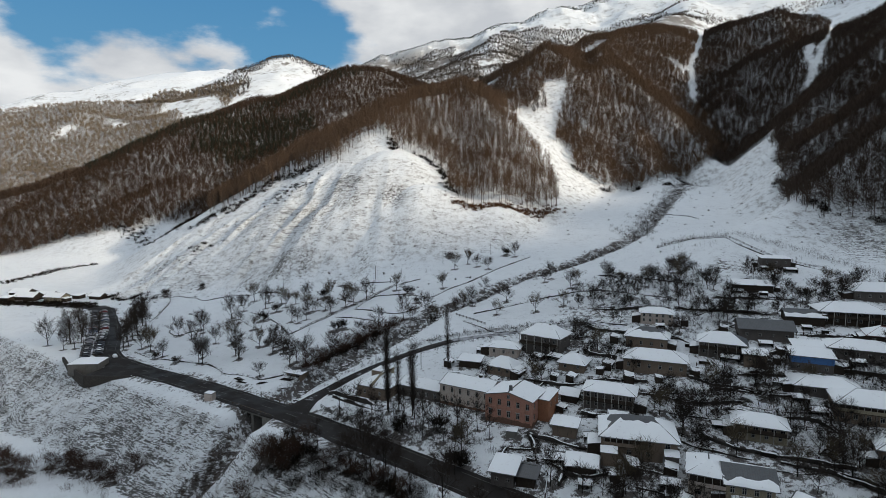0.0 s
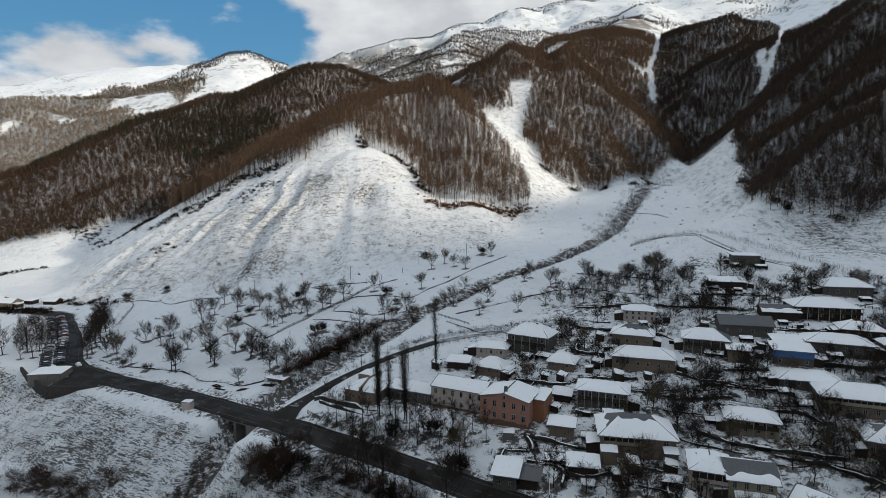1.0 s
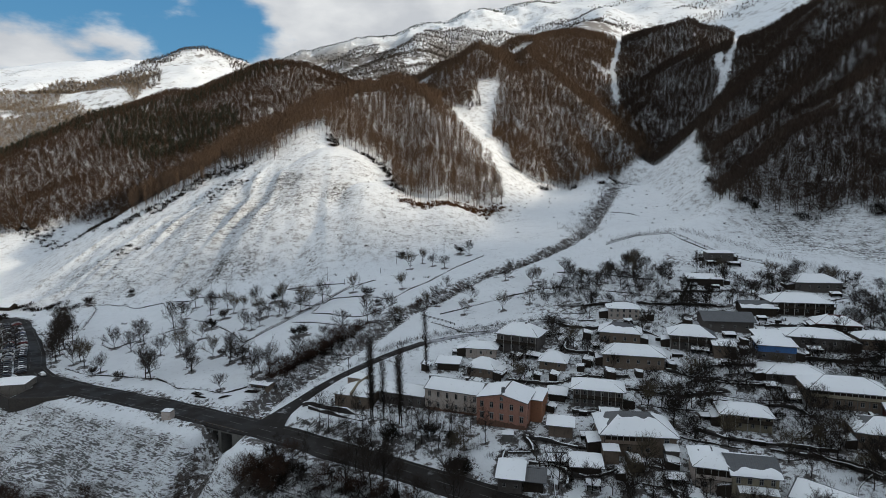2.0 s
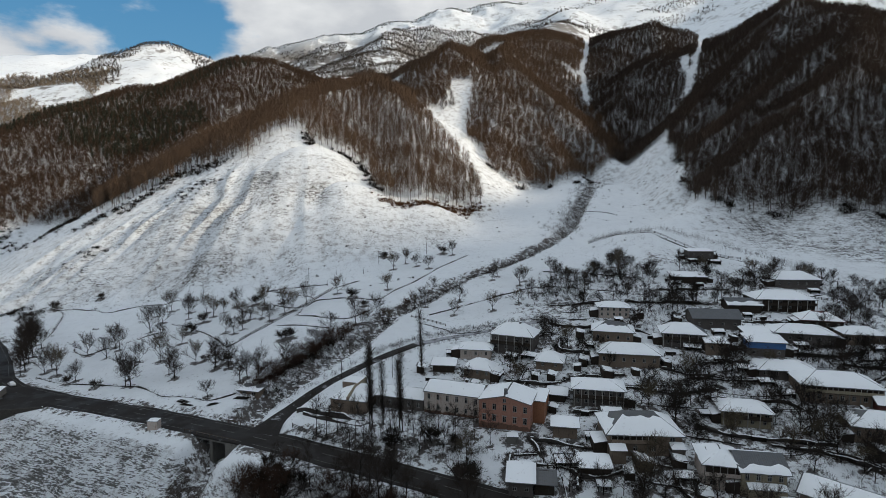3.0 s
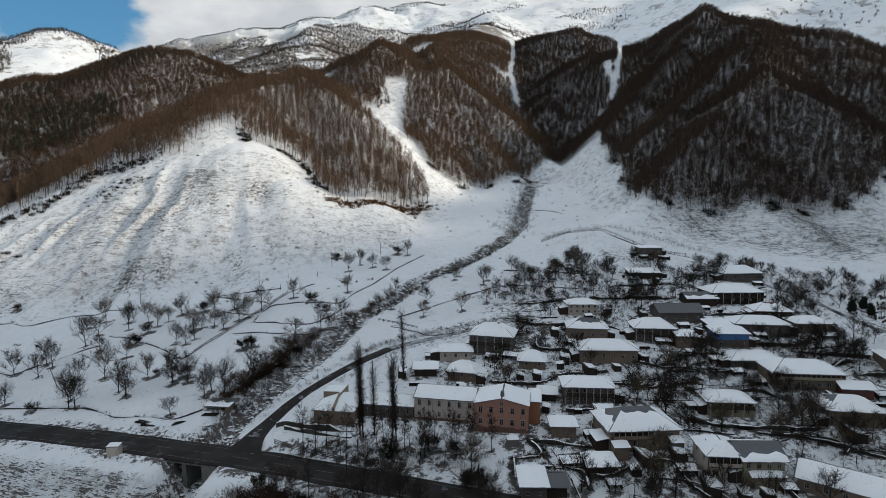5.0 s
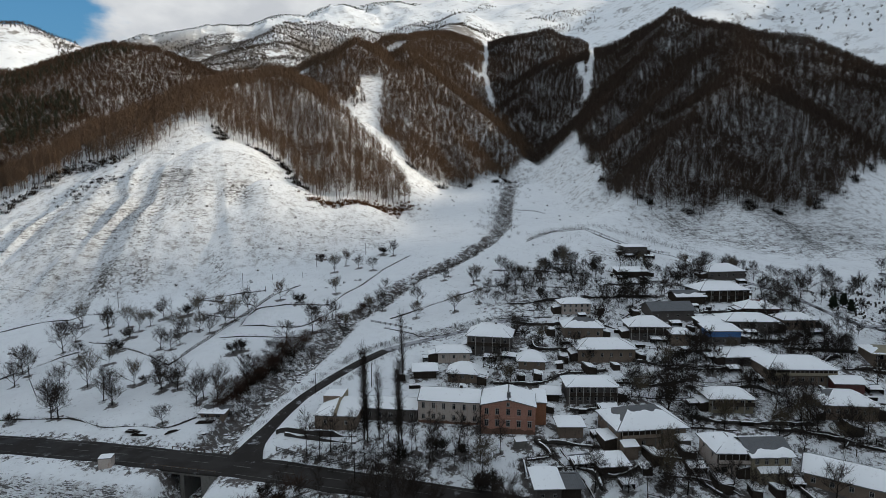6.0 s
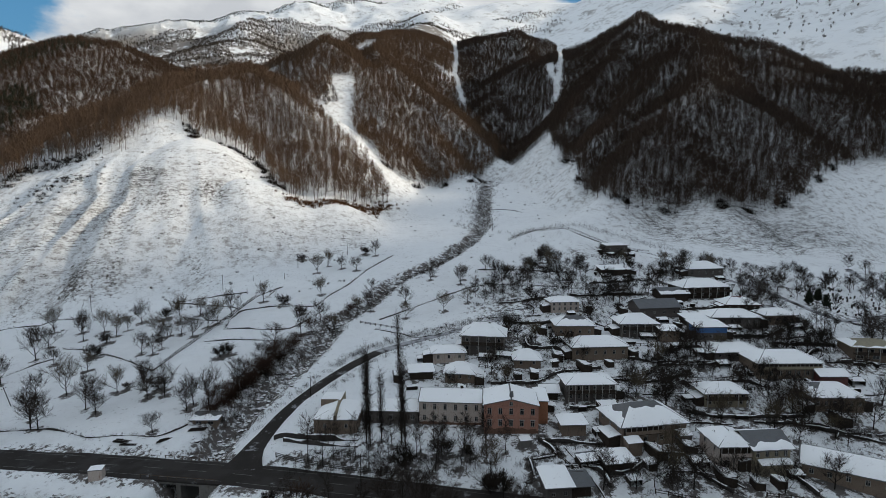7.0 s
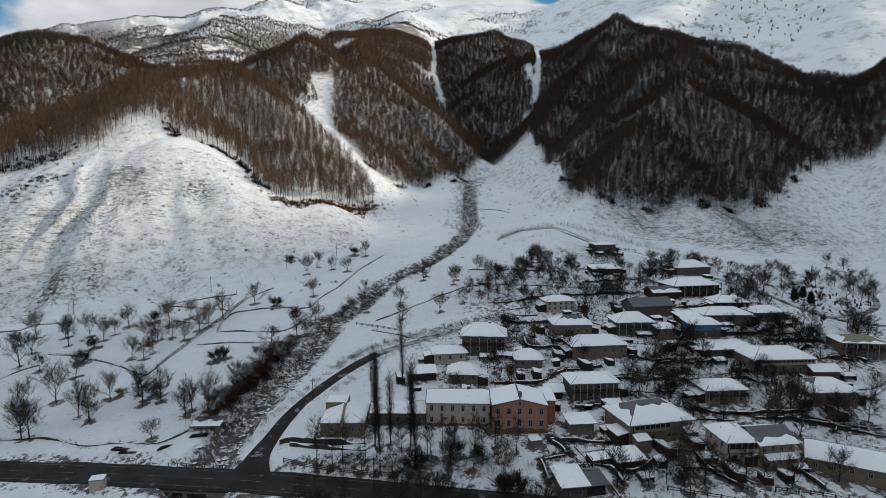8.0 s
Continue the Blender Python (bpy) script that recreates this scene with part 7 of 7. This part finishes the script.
def off_walls(x, y, plan):
    """How far points lie outside a house's plan."""
    m, x0, x1, y0, y1, _ = plan
    u, v = m[0][0] * x + m[0][1] * y + m[0][3], m[1][0] * x + m[1][1] * y + m[1][3]
    return np.hypot(np.maximum(np.maximum(x0 - u, u - x1), 0), np.maximum(np.maximum(y0 - v, v - y1), 0))


# trodden, muddy ground round the houses and along the terraces
gxx, gyy = X.ravel(), Y.ravel()
spot = (gxx > -60) & (gxx < 300) & (gyy > 60) & (gyy < 340)
sx, sy, worn_ground = gxx[spot], gyy[spot], np.zeros(int(spot.sum()))
for plan in PLANS:
    worn_ground = np.maximum(worn_ground, ease(4.2, 0.8, off_walls(sx, sy, plan)) * (0.74 + 0.22 * wave(sx, sy, 4, 63)))
for line in TERRACES_EAST + TERRACES_WEST + TERRACES_UPPER:
    d, _ = along(sx, sy, [(p[0], p[1], 0) for p in line])
    worn_ground = np.maximum(worn_ground, ease(2.6, 0.8, d + 0.5 * wave(sx, sy, 5, 64)) * 0.95)
litter[spot] = np.maximum(litter[spot], worn_ground)
# dark melted rings round the feet of the trees and bushes
for o in bpy.data.objects:
    if o.parent is None and o.get("category") in ("tree", "bush"):
        at = o.matrix_basis.translation
        ci, cj = np.searchsorted(gx, (at.x - 4, at.x + 4)), np.searchsorted(gy, (at.y - 4, at.y + 4))
        big = 1.9 * o.matrix_basis.to_scale().x + (0.5 if o.get("category") == "bush" else 0.0)
        ring = 0.95 * ease(big * 1.5, big * 0.6, np.hypot(X[cj[0]:cj[1], ci[0]:ci[1]] - at.x, (Y[cj[0]:cj[1], ci[0]:ci[1]] - at.y) * 1.1))
        grid = litter.reshape(X.shape)
        grid[cj[0]:cj[1], ci[0]:ci[1]] = np.maximum(grid[cj[0]:cj[1], ci[0]:ci[1]], ring)
land_mesh.attributes.new("litter", "FLOAT", "POINT").data.foreach_set("value", np.clip(litter, 0, 1).astype(np.float32))


def plank_shed(w, d, h, fall, label):
    """A plank lean-to, open at its front, under a snowy sheet roof."""
    ob = thing("lean_to", pose(0, 0, 0), label, "shed", "lean-tos in the yards")
    part("plank_wall", solid((-w / 2, d - 0.06, -0.8, w / 2, d, h), (-w / 2, 0, -0.8, -w / 2 + 0.06, d - 0.06, h - 0.1), (w / 2 - 0.06, 0, -0.8, w / 2, d - 0.06, h - 0.1)), MAT["dark"], ob)
    for k in (-1, 1):
        part("post", solid((k * w / 2 - 0.08, -0.08, -0.8, k * w / 2 + 0.08, 0.08, h)), MAT["tree_bark"], ob)
    bm = bmesh.new()
    slab(bm, ((-w / 2 - 0.3, -0.5, h - fall), (w / 2 + 0.3, -0.5, h - fall), (w / 2 + 0.3, d + 0.3, h + 0.15), (-w / 2 - 0.3, d + 0.3, h + 0.15)), 0.08)
    part("roof", bm, MAT["tin"], ob)
    bm = bmesh.new()
    snow_blanket(bm, ((-w / 2 - 0.3, -0.5, h - fall), (w / 2 + 0.3, -0.5, h - fall), (w / 2 + 0.3, d + 0.3, h + 0.15), (-w / 2 - 0.3, d + 0.3, h + 0.15)), 0.2, w * 1.7, 0.12)
    part("snow", bm, MAT["snow"], ob, "white snow")
    return ob


def log_stack(n, rows):
    """Split logs stacked under a strip of snow."""
    ob = thing("woodpile", pose(0, 0, 0), "stacked firewood under a strip of snow", "woodpile", "woodpiles in the yards")
    bm = bmesh.new()
    for r in range(rows):
        for k in range(n):
            bmesh.ops.create_cone(bm, cap_ends=True, segments=6, radius1=0.13, radius2=0.12, depth=0.9, matrix=Matrix.Translation(((k + 0.5 * (r % 2)) * 0.25 - n * 0.125, 0, 0.1 + r * 0.22)) @ Matrix.Rotation(radians(90), 4, "X"))
    part("firewood", bm, MAT["tree_bark"], ob)
    part("snow", solid((-n * 0.125, -0.42, rows * 0.22 + 0.02, n * 0.125, 0.42, rows * 0.22 + 0.15), soft=0.05), MAT["snow"], ob, "white snow")
    return ob


yard_things = [plank_shed(4.2, 2.6, 2.3, 0.5, "dark plank lean-to with a snowy roof beside a house"), plank_shed(3.0, 2.2, 2.0, 0.3, "small dark plank shed in a snowy yard"), plank_shed(5.5, 3.0, 2.6, 0.6, "wide dark open shed with a snowy roof"), log_stack(14, 5), log_stack(9, 6)]
rnd = random.Random(23)
taken, placed = [], [False] * len(yard_things)
for plan in PLANS:
    m, x0, x1, y0, y1, mw = plan
    at = mw.translation
    if at.x < 0 or y1 - y0 < 4.5 or (at.x < 34 and 140 < at.y < 185):
        continue
    for _ in range(5):
        side = rnd.random()
        if side < 0.4:
            local, face = Vector((rnd.choice((x0 - rnd.uniform(2.5, 4), x1 + rnd.uniform(2.5, 4))), rnd.uniform(y0, y1 * 0.6), 0)), rnd.choice((0, 90, -90))
        else:
            local, face = Vector((rnd.uniform(x0, x1), y0 - rnd.uniform(3, 6.5), 0)), rnd.choice((0, 0, 90))
        w = mw @ local
        if any(off_walls(np.array([w.x]), np.array([w.y]), q)[0] < 2.4 for q in PLANS) or any(math.hypot(w.x - p[0], w.y - p[1]) < 5 for p in taken):
            continue
        if any(along(np.array([w.x]), np.array([w.y]), line)[0][0] < wide for line, wide in ((ROAD, 8), (LANE, 5), (LANE_UP, 4), (LANE_EAST, 4))):
            continue
        k = rnd.choice((0, 1, 1, 2, 3, 4))
        taken.append((w.x, w.y))
        goal = pose(w.x, w.y, ground(w.x, w.y) - 0.1, 0, 0, math.degrees(mw.to_euler().z) + face + rnd.uniform(-8, 8))
        if placed[k]:
            copy_thing(yard_things[k], pose(0, 0, 0)).matrix_basis = goal
        else:
            yard_things[k].matrix_basis, placed[k] = goal, True
for line in (((60, 150), (68, 146), (70, 140)), ((92, 150), (98, 146), (108, 144)), ((104, 140), (100, 134), (92, 136)), ((64, 200), (74, 196), (80, 206)), ((30, 196), (34, 190), (42, 184)), ((110, 206), (104, 200), (96, 204)), ((126, 206), (134, 204), (146, 206)), ((86, 186), (94, 184), (98, 176)), ((58, 112), (66, 106), (72, 98)), ((36, 124), (44, 116), (52, 108)), ((140, 160), (148, 162), (158, 160)), ((176, 222), (186, 218), (188, 206))):
    rail_fence(line, 2.4, 1.2, "grey weathered stake fence round a garden plot", "dark", "dark", (0.3, 0.75))
